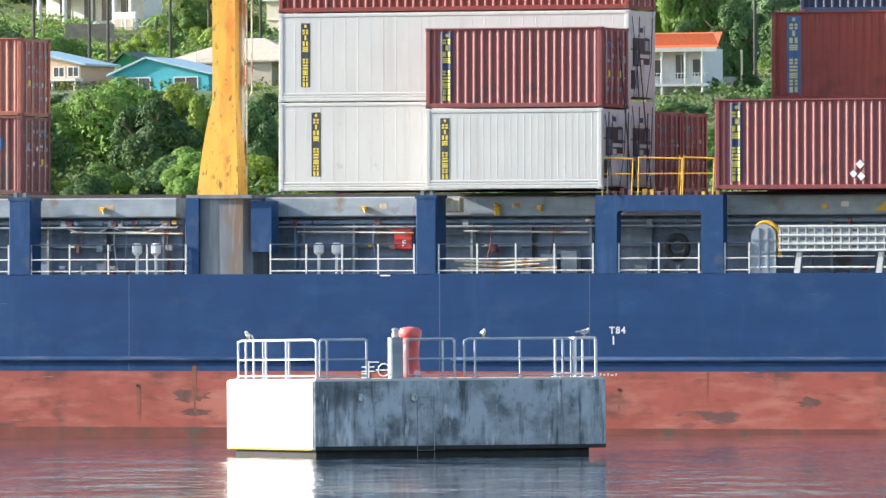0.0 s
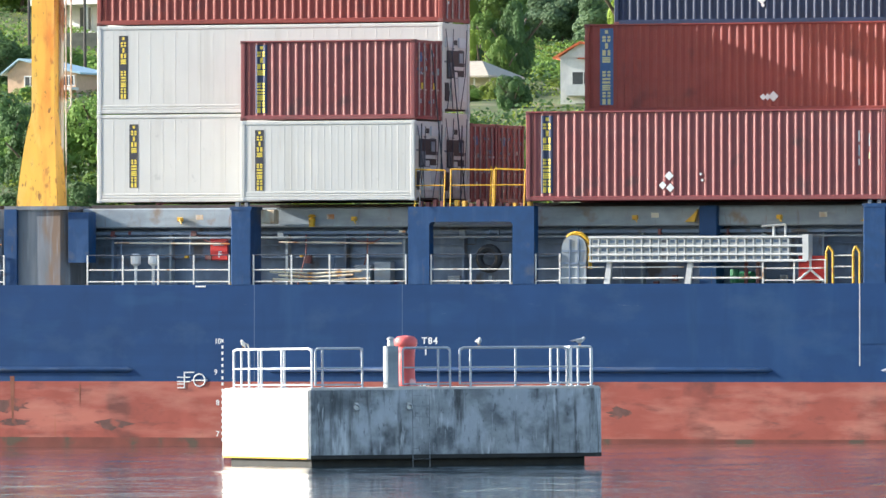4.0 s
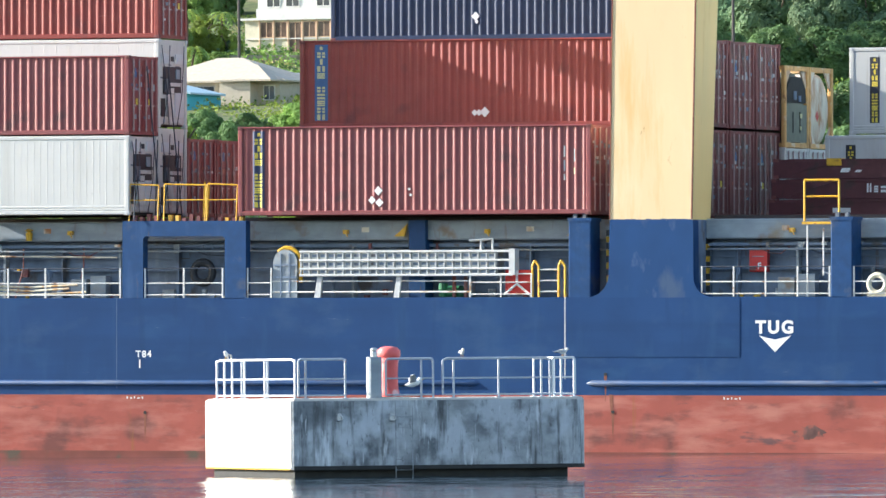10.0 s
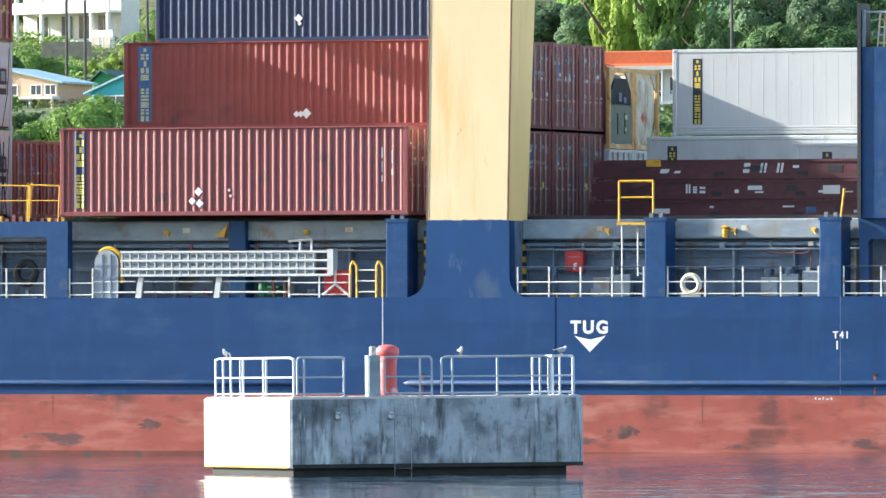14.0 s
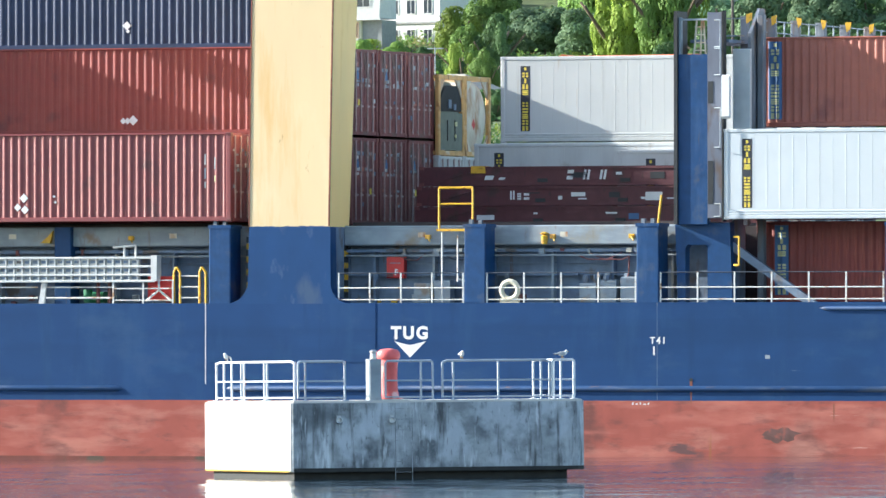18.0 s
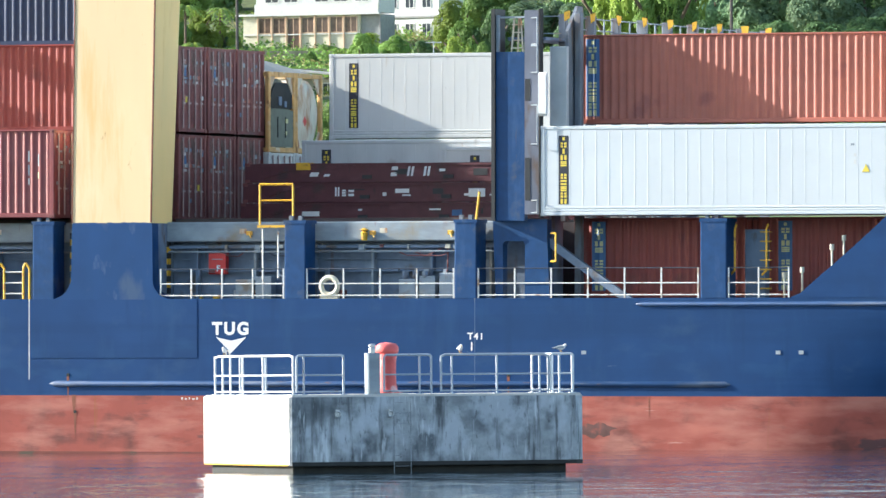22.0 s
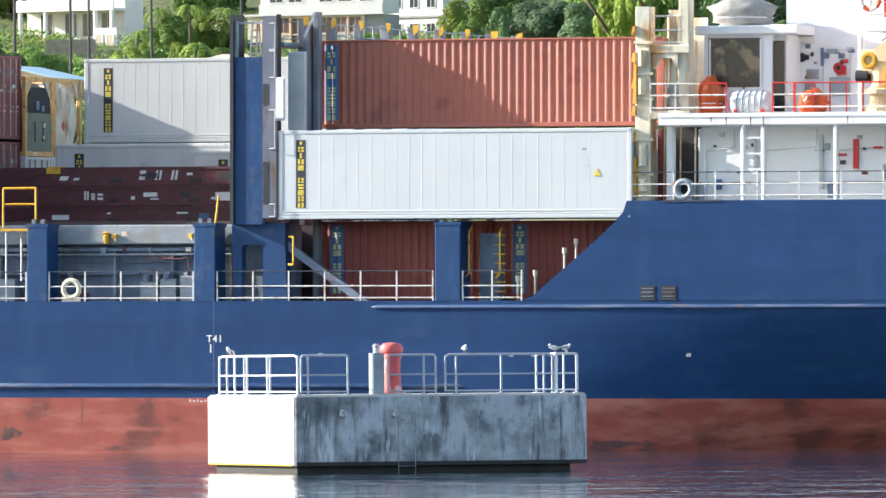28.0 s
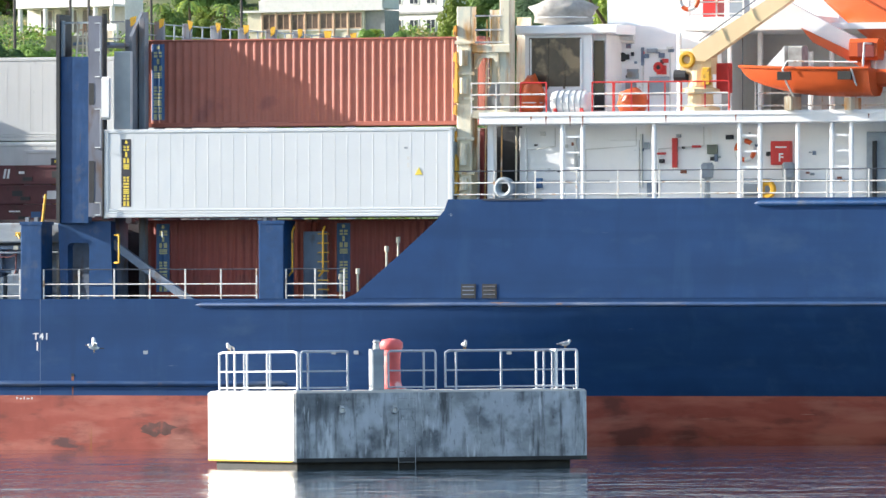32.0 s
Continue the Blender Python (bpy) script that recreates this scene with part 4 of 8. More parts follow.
    if strip:
        plate, ink, a, w = strip
        z1 = H * 0.95 if dry else H * 0.89
        z0 = z1 - H * (0.86 if dry else strip_at)
        off = 0.006
        full = [(px, py + inset - off) for px, py in line]
        s = part("name_strip", Shape().profile(cut(full, a, a + w), z0, z1), plate, c, "tall dark strip with yellow marks")
        n = 11
        full2 = [(px, py - 0.004) for px, py in full]
        h = (z1 - z0) / n
        for i in range(n):
            if i == 5:
                continue
            zc = z1 - (i + 0.5) * h
            bars = GLYPHS[(0, 6, 2, 3, 4, 5, 6, 1, 4, 6, 3)[i]]
            mark = Shape()
            for u0, u1, v0, v1 in bars:
                mark.profile(cut(full2, a + w * (0.2 + 0.6 * u0), a + w * (0.2 + 0.6 * u1)), zc + h * (v0 - 0.5) * 0.8, zc + h * (v1 - 0.5) * 0.8)
            part("strip_mark", mark, ink, s)
    for a, z0, r in diamonds:
        part("placard", Shape().prism_y([(a - r, z0), (a, z0 - r), (a + r, z0), (a, z0 + r)], inset - 0.012, inset + 0.02), "mark_white", c, "white diamond placard")
    for a, b, z0, z1, m2 in patches:
        part("placard", Shape().profile([(px, py + inset - 0.008) for px, py in cut(line, a, b)], z0, z1), m2, c)
    return c


ST_DRY = ("sign_navy", "sign_yellow", 0.50, 0.42)
ST_FADE = ("sign_blue", "sign_pale", 0.52, 0.46)
ST_REEF = ("sign_black", "sign_yellow", 0.62, 0.34)
LOW = "maroon corrugated steel container lashed on the hatch covers"
# bay forward of the first crane
for z in (7.86, 10.46):
    container(-28.05, 2.6, z, True, False, "cont_faded" if z > 9 else "cont_rust", label="worn brick-red corrugated container stacked near the rusty crane", patches=((10.95, 11.35, 0.72, 1.2, "sign_yellow"),) if z > 9 else ((11.2, 11.5, 1.5, 1.9, "sign_blue"), (11.0, 11.1, 0.7, 0.8, "hatch")))
# bay between the crane and the portal
for z in (7.92, 10.83):
    container(-6.66, 2.5, z, True, True, "cont_ivory", "reefer", ("sign_black", "sign_yellow", 0.78 if z > 9 else 1.15, 0.32), "long white refrigerated container with a dark name strip", end="machine")
container(-6.66, 2.5, 13.74, True, True, "cont_brick", label="worn brown-red container on top of the white ones")
container(-0.53, 0, 7.92, False, False, "cont_ivory", "reefer", ("sign_black", "sign_yellow", 0.5, 0.32), "short white refrigerated container in the outer row", end="machine", strip_at=0.76)
container(-0.53, 0, 10.53, False, False, "cont_red", "dry", ST_DRY, "short maroon container stacked on a white one")
for y in (5.0, 7.5):
    container(-6.66, y, 7.92, True, False, "cont_red", label=LOW)
# bay between portal and second crane
container(9.36, 0, 7.86, True, True, "cont_red", "dry", ST_DRY, "long maroon container in the outer row, beside the cream crane",
          diamonds=((4.88, 0.8, 0.15), (4.66, 0.5, 0.13), (4.92, 0.42, 0.14), (5.95, 0.85, 0.05), (6.0, 0.66, 0.05)), patches=((11.25, 11.3, 1.1, 1.3, "cabinet"), (11.25, 11.3, 1.4, 1.75, "hatch"), (11.25, 11.3, 1.85, 2.2, "cabinet"), (11.6, 11.64, 1.3, 1.5, "sign_pale"), (11.6, 11.64, 1.7, 2.1, "hatch")))
for y in (2.5, 5.0, 7.5):
    container(9.36, y, 7.86, True, True, "cont_red", label=LOW)
container(9.5, 5.0, 10.79, True, True, "cont_brick", "dry", ST_FADE, "long brick-red container in an inner row, partly in shadow", diamonds=((6.15, 0.48, 0.11), (6.3, 0.48, 0.11), (6.5, 0.5, 0.17)))
container(9.5, 7.5, 10.79, True, True, "cont_brick", label=LOW)
container(9.6, 7.5, 13.72, True, True, "cont_navy", label="long navy corrugated container on top of the stack", diamonds=((5.12, 0.78, 0.15), (5.16, 0.6, 0.07)))
for y in (10.0, 12.6, 15.2):
    for z in (7.9, 10.86):
        container(9.6, y, z, True, True, "cont_rust", label="worn maroon container with marked doors behind the crane")
# bay aft of the second crane
container(24.62, 16.5, 10.7, True, True, "cont_ivory", "reefer", ("sign_black", "sign_yellow", 0.72, 0.34), "long white container half in the shadow of the stack", strip_at=0.76)
container(24.62, 16.5, 7.8, True, True, "cont_ivory", "reefer", None, "white container under another white one")
container(24.7, 13.8, 7.72, True, True, "cont_white_low", "reefer", ("sign_black", "sign_yellow", 0.72, 0.34), "dull white container behind the flat racks")
# last bay before the deckhouse
c = container(38.5, 0, 7.84, True, True, "cont_white", "reefer", ST_REEF, "long white refrigerated container in the outer row", patches=((10.6, 10.68, 1.6, 1.75, "cont_white_low"), (10.6, 10.68, 1.85, 1.95, "cabinet"), (10.5, 10.62, 2.2, 2.26, "hatch")), strip_at=0.76)
part("warning_sign", Shape().prism_y([(10.88, 1.36), (11.14, 1.36), (11.01, 1.6)], 0.004, 0.016), "sign_yellow", c, "yellow warning triangle")
container(38.6, 2.5, 10.82, True, True, "cont_faded", "dry", ST_FADE, "long brick-red container above the white one, partly in shadow")
container(38.6, 2.5, 7.84, True, True, "cont_red", label=LOW)
for x0, a in ((38.95, 0.6), (45.05, 0.85)):
    container(x0, 1.9, DECK, False, False, "cont_brick", "dry", ("sign_blue", "sign_pale", a, 0.46), "short brick-red container standing low behind the deck rail", strip_at=0.9)

# out-of-view frame added to cast a shadow band on the brick-red container
fr = thing("lashing_frame", "unseen grey frame added on the top container to cast a shadow band", "frame")
aboard(fr, pose(5.0, 1.5, 16.62))
part("cross_beam", Shape().slab(0.1, 0.45, 0.0, 2.0, 1.36, 2.2, 0.03), "crane_grey", fr)
for py in (1.2, 1.9):
    part("leg", Shape().post(0.22, 0.32, py, py + 0.09, 0, 1.36, 0.02), "crane_grey", fr)

# twenty-footer and tanks in the inner rows
container(30.7, 11.4, 7.72, False, False, "cont_white_low", "reefer", ("sign_black", "sign_yellow", 1.0, 0.34), "short rusty white container behind the flat racks", strip_at=0.9)
for y in (17.5, 20.0):
    container(9.8, y, 7.72, True, False, "cont_white_low", "reefer", None, "dull white container under the tank containers")


def tank_container(x, y, z, shell, label):
    """A tank in an open frame; its end faces aft."""
    L, Wd, H = 6.06, 2.438, 2.74
    c = thing("tank_container", label, "tank container", "tank containers")
    aboard(c, pose(x, y, z))
    for px in (0, L - 0.16):
        for py in (0, Wd - 0.16):
            part("corner_post", Shape().post(px, px + 0.16, py, py + 0.16, 0, H), "tank_frame", c)
        for pz in (0.0, H - 0.16):
            part("end_beam", Shape().box(px, px + 0.14, 0.16, Wd - 0.16, pz, pz + 0.16), "tank_frame", c)
    for py in (0, Wd - 0.12):
        for pz in (0.02, H - 0.14):
            part("side_rail", Shape().box(0.16, L - 0.16, py, py + 0.12, pz, pz + 0.12), "tank_frame", c)
    for py, pz, sy, sz in ((0.16, 0.16, 1, 1), (Wd - 0.16, 0.16, -1, 1), (0.16, H - 0.16, 1, -1), (Wd - 0.16, H - 0.16, -1, -1)):
        part("gusset", Shape().add([(L - 0.12, py, pz), (L - 0.12, py + sy * 0.55, pz), (L - 0.12, py, pz + sz * 0.6), (L - 0.06, py, pz), (L - 0.06, py + sy * 0.55, pz), (L - 0.06, py, pz + sz * 0.6)],
                                   [(0, 1, 2), (3, 5, 4), (0, 3, 4, 1), (1, 4, 5, 2), (2, 5, 3, 0)]), "tank_cream", c)
    s = Shape()
    n, rows = 24, [(0.15, 0.35), (0.4, 0.85), (0.6, 1.08), (1.0, 1.1), (L - 0.45, 1.17), (L - 0.2, 1.15), (L - 0.12, 1.0), (L - 0.07, 0.5), (L - 0.06, 0.05)]
    v = [(px, Wd / 2 + r * math.cos(i * math.tau / n), 1.32 + r * 1.04 * math.sin(i * math.tau / n)) for px, r in rows for i in range(n)]
    s.add(v, [(j * n + i, j * n + (i + 1) % n, (j + 1) * n + (i + 1) % n, (j + 1) * n + i) for j in range(len(rows) - 1) for i in range(n)] + [tuple(range((len(rows) - 1) * n, len(rows) * n))])
    t = part("tank", s, shell, c, "round-ended tank shell", smooth=True)
    part("hazard_placard", Shape().add([(L - 0.055, 0.72, 1.1), (L - 0.055, 0.9, 0.9), (L - 0.055, 1.08, 1.1), (L - 0.055, 0.9, 1.3)], [(0, 1, 2, 3)]), "red", t, "red diamond placard")
    if shell == "tank_green":
        part("valve_box", Shape().slab(L - 0.2, L - 0.02, 0.2, Wd - 0.2, 0.18, 1.45, 0.03), "tank_green", c, "grey-green valve cabinet")
        dome = [(0.25, 1.5), (2.19, 1.5), (2.19, 1.95), (1.75, 2.38), (0.7, 2.38), (0.25, 1.95)]
        part("dark_dome", Shape().add([(px, py, pz) for px in (L - 0.1, L - 0.04) for py, pz in dome], [tuple(range(6)), tuple(range(11, 5, -1))] + [(i, i + 6, (i + 1) % 6 + 6, (i + 1) % 6) for i in range(6)]), "pile_dark", c, "dark tank head above the cabinet")
        for py, pz, w, h in ((0.9, 1.6, 0.25, 0.3), (1.4, 1.55, 0.2, 0.2), (1.5, 1.0, 0.2, 0.15), (1.5, 0.6, 0.12, 0.12)):
            part("valve_piece", Shape().slab(L - 0.03, L + 0.01, py, py + w, pz, pz + h, 0.01), "coaming" if pz > 1.2 else "sign_pale", c)
        for py in (0.8, 1.5):
            part("handle", Shape().box(L - 0.02, L, py, py + 0.05, 0.5, 1.2), "pile_dark", c)
    return c


tank_container(15.95, 17.5, 10.32, "tank_green", "tank container with a grey-green valve cabinet in a rusty frame")
tank_container(15.95, 20.0, 10.32, "tank_cream", "rust-streaked cream tank in an orange frame")


def flat_rack(z, k):
    """A folded flat rack: two deep side beams, a deck and folded ends."""
    L, Wd, H = 12.19, 2.438, 0.64
    c = thing("flat_rack", "folded maroon flat rack container in a stack of three", "flat rack", "stacked flat racks")
    aboard(c, pose(24.25 + 0.08 * k, 9.5, z))
    for py in (0.0, Wd - 0.16):
        part("side_beam", Shape().slab(0.5, L - 0.5, py, py + 0.16, 0.02, H - 0.02, 0.02).box(0.5, L - 0.5, py - 0.04, py + 0.18, 0.0, 0.06).box(0.5, L - 0.5, py - 0.04, py + 0.18, H - 0.08, H), "flat_maroon", c)
    part("deck", Shape().box(0.3, L - 0.3, 0.1, Wd - 0.1, H - 0.2, H - 0.12), "flat_maroon", c)
    for px, s in ((0.0, 1), (L, -1)):
        part("folded_end", Shape().prism_y([(px, 0.02), (px + s * 0.5, 0.02), (px + s * 0.9, 0.2), (px + s * 2.1, H - 0.1), (px + s * 2.0, H), (px, H - 0.02)], -0.03, Wd), "flat_maroon", c, "folded end frame")
    for px in (0.0, L - 0.18):
        for pz in (0.0, H - 0.1):
            part("corner_casting", Shape().box(px, px + 0.18, -0.05, 0.13, pz, pz + 0.11), "cont_rust", c)
    for px in (4.2, 7.1):
        part("fork_pocket", Shape().box(px, px + 0.34, -0.045, -0.005, 0.12, 0.24), "black", c)
    rnd = random.Random(k)
    marks = {0: [(2.2, 0.62, 0.16), (7.55, 0.36, 0.2), (9.2, 0.3, 0.09), (9.7, 0.2, 0.08)],
             1: [(3.3, 0.16, 0.3), (3.55, 0.14, 0.22), (3.78, 0.2, 0.22), (5.0, 0.14, 0.12), (5.7, 0.3, 0.05), (7.9, 0.32, 0.08), (8.8, 0.3, 0.05)],
             2: [(5.2, 0.22, 0.32), (5.78, 0.22, 0.32), (6.36, 0.22, 0.32), (2.3, 0.3, 0.14), (2.8, 0.2, 0.08), (9.4, 0.5, 0.08)]}[k]
    lean = 0.06 if k == 2 else 0.0
    for px, w, h in marks:
        mark = Shape()
        for u0, u1, v0, v1 in GLYPHS[(3, 1, 4)[int(px * 10) % 3] if h > 0.2 else 5]:
            mark.add([(px + w * u + lean * v, -0.012, 0.2 + h * v) for u, v in ((u0, v0), (u1, v0), (u1, v1), (u0, v1))], [(0, 1, 2, 3)])
        part("painted_mark", mark, "sign_blue" if (k == 0 and 7 < px < 8) else "mark_white", c)
    for px in (4.0, 5.6, 6.8, 8.3, 9.6):
        part("writing_bar", Shape().box(px + rnd.uniform(-0.3, 0.3), px + 0.35, -0.012, -0.006, 0.4 + rnd.uniform(-0.25, 0.05), 0.44), rnd.choice(("black", "mark_white", "hatch")), c)
    if k == 2:
        part("end_bracket", Shape().box(1.85, 2.35, -0.06, 0.3, 0.42, 0.66), "yellow", c, "yellow bracket")
    return c


for k in range(3):
    flat_rack(7.8 + 0.66 * k, k)


# ---------- lashing bridge at the aft bay ----------
def lashing_bridge():
    t = part("lashing_bridge", Shape().box(36.97, 37.95, 0.02, 0.3, 7.7, 13.12), "post_blue", ship, "blue lashing bridge tower")
    part("edge_plate", Shape().box(36.84, 36.96, -0.06, 0.9, 7.7, 14.5), "black", t, "dark edge of the tower")
    s = Shape().box(37.96, 38.45, 0.0, 0.28, 7.9, 14.45)
    part("tower_column", s, "tower_grey", t, "grey tower column with rungs")
    for z0, z1 in ((8.35, 9.72), (11.55, 12.25)):
        part("access_hole", Shape().box(37.98, 38.16, -0.012, 0.0, z0, z1), "black", t, "dark slot in the column")
    for z0, z1 in ((7.95, 8.35), (10.15, 11.4), (12.45, 13.3), (13.35, 14.2)):
        part("grab_handle", Shape().pipe([(38.2, -0.02, z0), (38.44, -0.12, z0), (38.44, -0.12, z1), (38.2, -0.02, z1)], 0.022, 5), "hatch", t, "pale steel grab handle")
    part("column_edge", Shape().box(38.45, 38.5, -0.02, 0.28, 7.8, 14.5), "pile_dark", t)
    part("light_panel", Shape().slab(38.55, 39.12, 0.75, 0.95, 10.75, 13.3, 0.03), "cabinet", t, "pale grey panel between the columns")
    # white slab stands for a slot through which something white shows
    part("lamp_cover", Shape().slab(38.5, 38.76, -0.2, -0.02, 11.05, 12.45, 0.08), "mark_white", t, "tall white slab standing for a slot that shows white")
    part("rear_column", Shape().post(39.1, 39.32, 1.5, 1.8, 5.2, 14.4), "crane_grey", t, "dark rusty rear column")
    # plate added; its outline is shaped to cast the red container's slanting shadow
    part("rear_web", Shape().add([(x, y, z) for x in (38.95, 39.05) for y, z in ((2.46, 10.7), (1.05, 10.7), (1.08, 13.8), (1.98, 14.62), (2.46, 14.62))],
                                 [(0, 1, 2, 3, 4), (9, 8, 7, 6, 5), (0, 5, 6, 1), (1, 6, 7, 2), (2, 7, 8, 3), (3, 8, 9, 4), (4, 9, 5, 0)]), "crane_grey", t, "added web plate, slanted to cast a shadow")
    part("top_frame", Shape().box(36.97, 37.95, 0.1, 0.14, 14.2, 14.26).box(36.97, 37.05, 0.05, 0.2, 13.1, 14.3), "hatch", t)
    for x0, x1 in ((37.4, 37.5), (37.62, 37.66), (37.8, 37.72)):
        part("top_ladder_rail", Shape().tube((x0, 0.3, 13.1), (x1, 0.3, 14.2), 0.03, 5), "tank_cream", t)
    for z in (13.25, 13.5, 13.75, 14.0):
        part("top_rung", Shape().tube((37.42, 0.3, z), (37.78, 0.3, z), 0.022, 5), "tank_cream", t)
    for z in (13.7, 14.25):
        part("platform_rail", Shape().tube((38.5, 0.3, z), (39.1, 0.3, z), 0.022, 5), "hatch", t)
    rl = random.Random(31)
    for i in range(9):
        y = 2.6 + i * 2.44
        p = part("bridge_post", Shape().post(38.14, 38.4 + rl.uniform(0, 0.1), y, y + 0.25, 7.7, 14.4), "crane_grey", t, "dark grey post of the lashing bridge")
        q, w = rl.uniform(-0.08, 0.1), rl.uniform(0.16, 0.27)
        part("cone_bracket", Shape().prism_y([(38.36, 14.48 + q * 0.4), (38.36 + w, 14.48 - q * 0.4), (38.34 + w, 14.26), (38.4 + q * 0.5, 14.16)], y - 0.06, y - 0.01), "yellow", p, "yellow bracket")
        part("platform_rail", Shape().tube((38.2, y + 0.3, 14.32), (38.2, y + 2.44, 14.32), 0.022, 5).tube((38.2, y + 0.3, 13.95), (38.2, y + 2.44, 13.95), 0.022, 5).tube((38.3, y + 1.4, 13.5), (38.3, y + 1.4, 14.32), 0.03, 5), "hatch", p)
    part("platform", Shape().box(37.2, 38.5, 0.5, 22, 13.5, 13.6).box(37.2, 38.5, 0.5, 22, 10.6, 10.7), "coaming", t)
    part("tower_foot", Shape().prism_y([(36.85, DECK - 0.02), (37.1, DECK - 0.02), (37.1, 6.95), (37.18, 7.05), (37.78, 7.05), (37.85, 6.95), (37.85, DECK - 0.02), (38.7, DECK - 0.02), (38.62, 7.1), (38.62, 7.75), (36.75, 7.75)], 0.3, 0.7), "post_blue", t, "blue arched foot of the tower")
    part("brace", Shape().prism_y([(38.6, 7.15), (38.6, 6.85), (41.0, 5.2), (41.45, 5.2)], 0.55, 0.75), "coaming", t, "grey slanting brace")
    # the second box is a plate added to keep sun off the low containers
    part("bulkhead", Shape().box(36.6, 38.6, 1.6, 1.8, DECK, 7.7).box(38.54, 38.6, 0.72, 1.6, DECK, 7.92), "coaming", t)
    part("inner_bulkhead", Shape().box(36.6, 50, 5.0, 5.2, DECK, 7.7), "cont_dark", t)
    part("grab_rail", Shape().pipe([(38.75, 0.3, 7.3), (38.95, 0.2, 7.3), (38.95, 0.2, 6.4), (38.75, 0.3, 6.4)], 0.035, 6), "yellow", t)


lashing_bridge()

# ladders with yellow hoops at the mid post of the aft bay
for x in (44.98, 46.05):
    part("yellow_ladder", Shape().pipe([(x, 0.5, 7.55), (x, 0.35, 7.4), (x, 0.35, 6.1), (x - 0.2, 0.5, 5.95)], 0.035, 6), "yellow", ship, "yellow ladder hoop")
for i in range(7):
    part("rung", Shape().box(45.62, 46.0, 0.95, 1.0, 5.5 + i * 0.3, 5.54 + i * 0.3), "yellow", ship)
part("locker", Shape().post(45.05, 45.75, 1.1, 1.5, DECK - 0.01, 7.4), "coaming", ship, "blue-grey steel cabinet on deck")
for x in (46.6, 47.2, 48.2, 48.6):
    z = DECK + 0.02 if x < 47 else 5.2 + (x - 46.9) * 0.72
    part("vent_pipe", Shape().tube((x, 0.5, DECK), (x, 0.5, z + 0.7), 0.04, 6).tube((x, 0.5, z + 0.6), (x, 0.5, z + 0.78), 0.075, 8), "super_stain", ship, "small vent pipe head")

# yellow platforms on the portal and beside the second crane
for x0, x1, y in ((5.5, 6.5, 0.1), (6.72, 8.17, 0.1), (8.23, 9.26, 0.1)):
    g = part("yellow_rail", Shape().pipe([(x0, y, 7.72), (x0 + 0.03, y, 8.92), (x1 + 0.05, y, 8.88), (x1, y, 7.72)], 0.026, 6), "yellow", ship, "yellow platform railing")
    part("rail", Shape().tube((x0, y, 8.4), (x1, y, 8.4), 0.02, 6), "yellow", g)
for x in (7.9, 8.05, 9.3):
    part("yellow_stanchion", Shape().tube((x, 0.6, 7.72), (x + 0.06, 0.6, 9.0), 0.032, 6), "yellow", ship)
rnd = random.Random(5)
for i in range(16):
    x = 5.6 + i * 0.25
    part("lashing_fitting", Shape().box(x, x + 0.12, 0.15, 0.35, 7.72, 7.8 + rnd.random() * 0.16), rnd.choice(["crane_orange", "cont_rust", "cont_rust"]), ship)
for i in range(5):
    x, y = 5.75 + 0.05 * i, 0.4 + i * 0.9
    part("lashing_rod", Shape().tube((5.62, y, 12.8 if i % 2 else 10.4), (5.75, y + (0.9 if i % 2 else -0.5), 7.75), 0.022, 5), "rail_dark", ship, "dark lashing rod")
y = 0.3
g = part("yellow_rail", Shape().pipe([(28.68, y, 7.62), (28.68, y, 8.92), (29.84, y, 8.92), (29.84, y, 7.62)], 0.04, 6).box(28.62, 29.7, 0.2, 0.9, 7.52, 7.6), "yellow", ship, "yellow ladder platform")
part("rail", Shape().tube((28.68, y, 8.4), (29.84, y, 8.4), 0.03, 6), "yellow", g)
part("access_ladder", Shape().tube((28.76, 0.35, DECK), (28.76, 0.35, 7.5), 0.03, 6).tube((29.3, 0.35, 5.9), (29.3, 0.35, 7.4), 0.03, 6).tube((29.3, 0.35, 6.0), (29.6, 0.5, 5.9), 0.03, 6), "rail_white", ship, "white access ladder")
part("yellow_stanchion", Shape().tube((36.1, 0.5, 7.7), (36.22, 0.5, 8.65), 0.045, 6), "yellow", ship)

# gangway stowed along the rail
gw = part("gangway", Shape().box(11.58, 18.3, 0.12, 0.2, 5.96, 6.68), "steel", ship, "white aluminium gangway stowed on the rail")
for z in (5.94, 6.15, 6.42, 6.7):
    part("gangway_rail", Shape().slab(11.5, 18.85, 0.0, 0.1, z - 0.035, z + 0.035, 0.015), "cabinet", gw)
for z in (6.04, 6.29, 6.56):
    for i in range(23):
        x = 11.62 + i * 0.292
        part("gangway_cell", Shape().box(x, x + 0.17, 0.095, 0.119, z - 0.03, z + 0.06), "coaming", gw)
for i in range(24):
    x = 11.54 + i * 0.292
    part("gangway_stanchion", Shape().box(x - 0.02, x + 0.02, 0.03, 0.1, 5.94, 6.7), "cabinet", gw)
part("gangway_end", Shape().box(18.75, 18.95, 0.0, 0.4, 5.94, 6.78), "cabinet", gw)
for x in (12.1, 14.85):
    part("gangway_leg", Shape().prism_y([(x - 0.12, DECK - 0.01), (x + 0.08, DECK - 0.01), (x + 0.16, 5.95), (x, 5.95)], 0.1, 0.2), "cabinet", gw)
arch = [(10.55, DECK - 0.01), (11.38, DECK - 0.01)] + [(10.965 + 0.415 * math.cos(a * math.pi / 10), 6.36 + 0.42 * math.sin(a * math.pi / 10)) for a in range(11)]
part("gangway_platform", Shape().prism_y(arch, 0.1, 0.16), "hatch", gw, "round-topped platform folded upright")
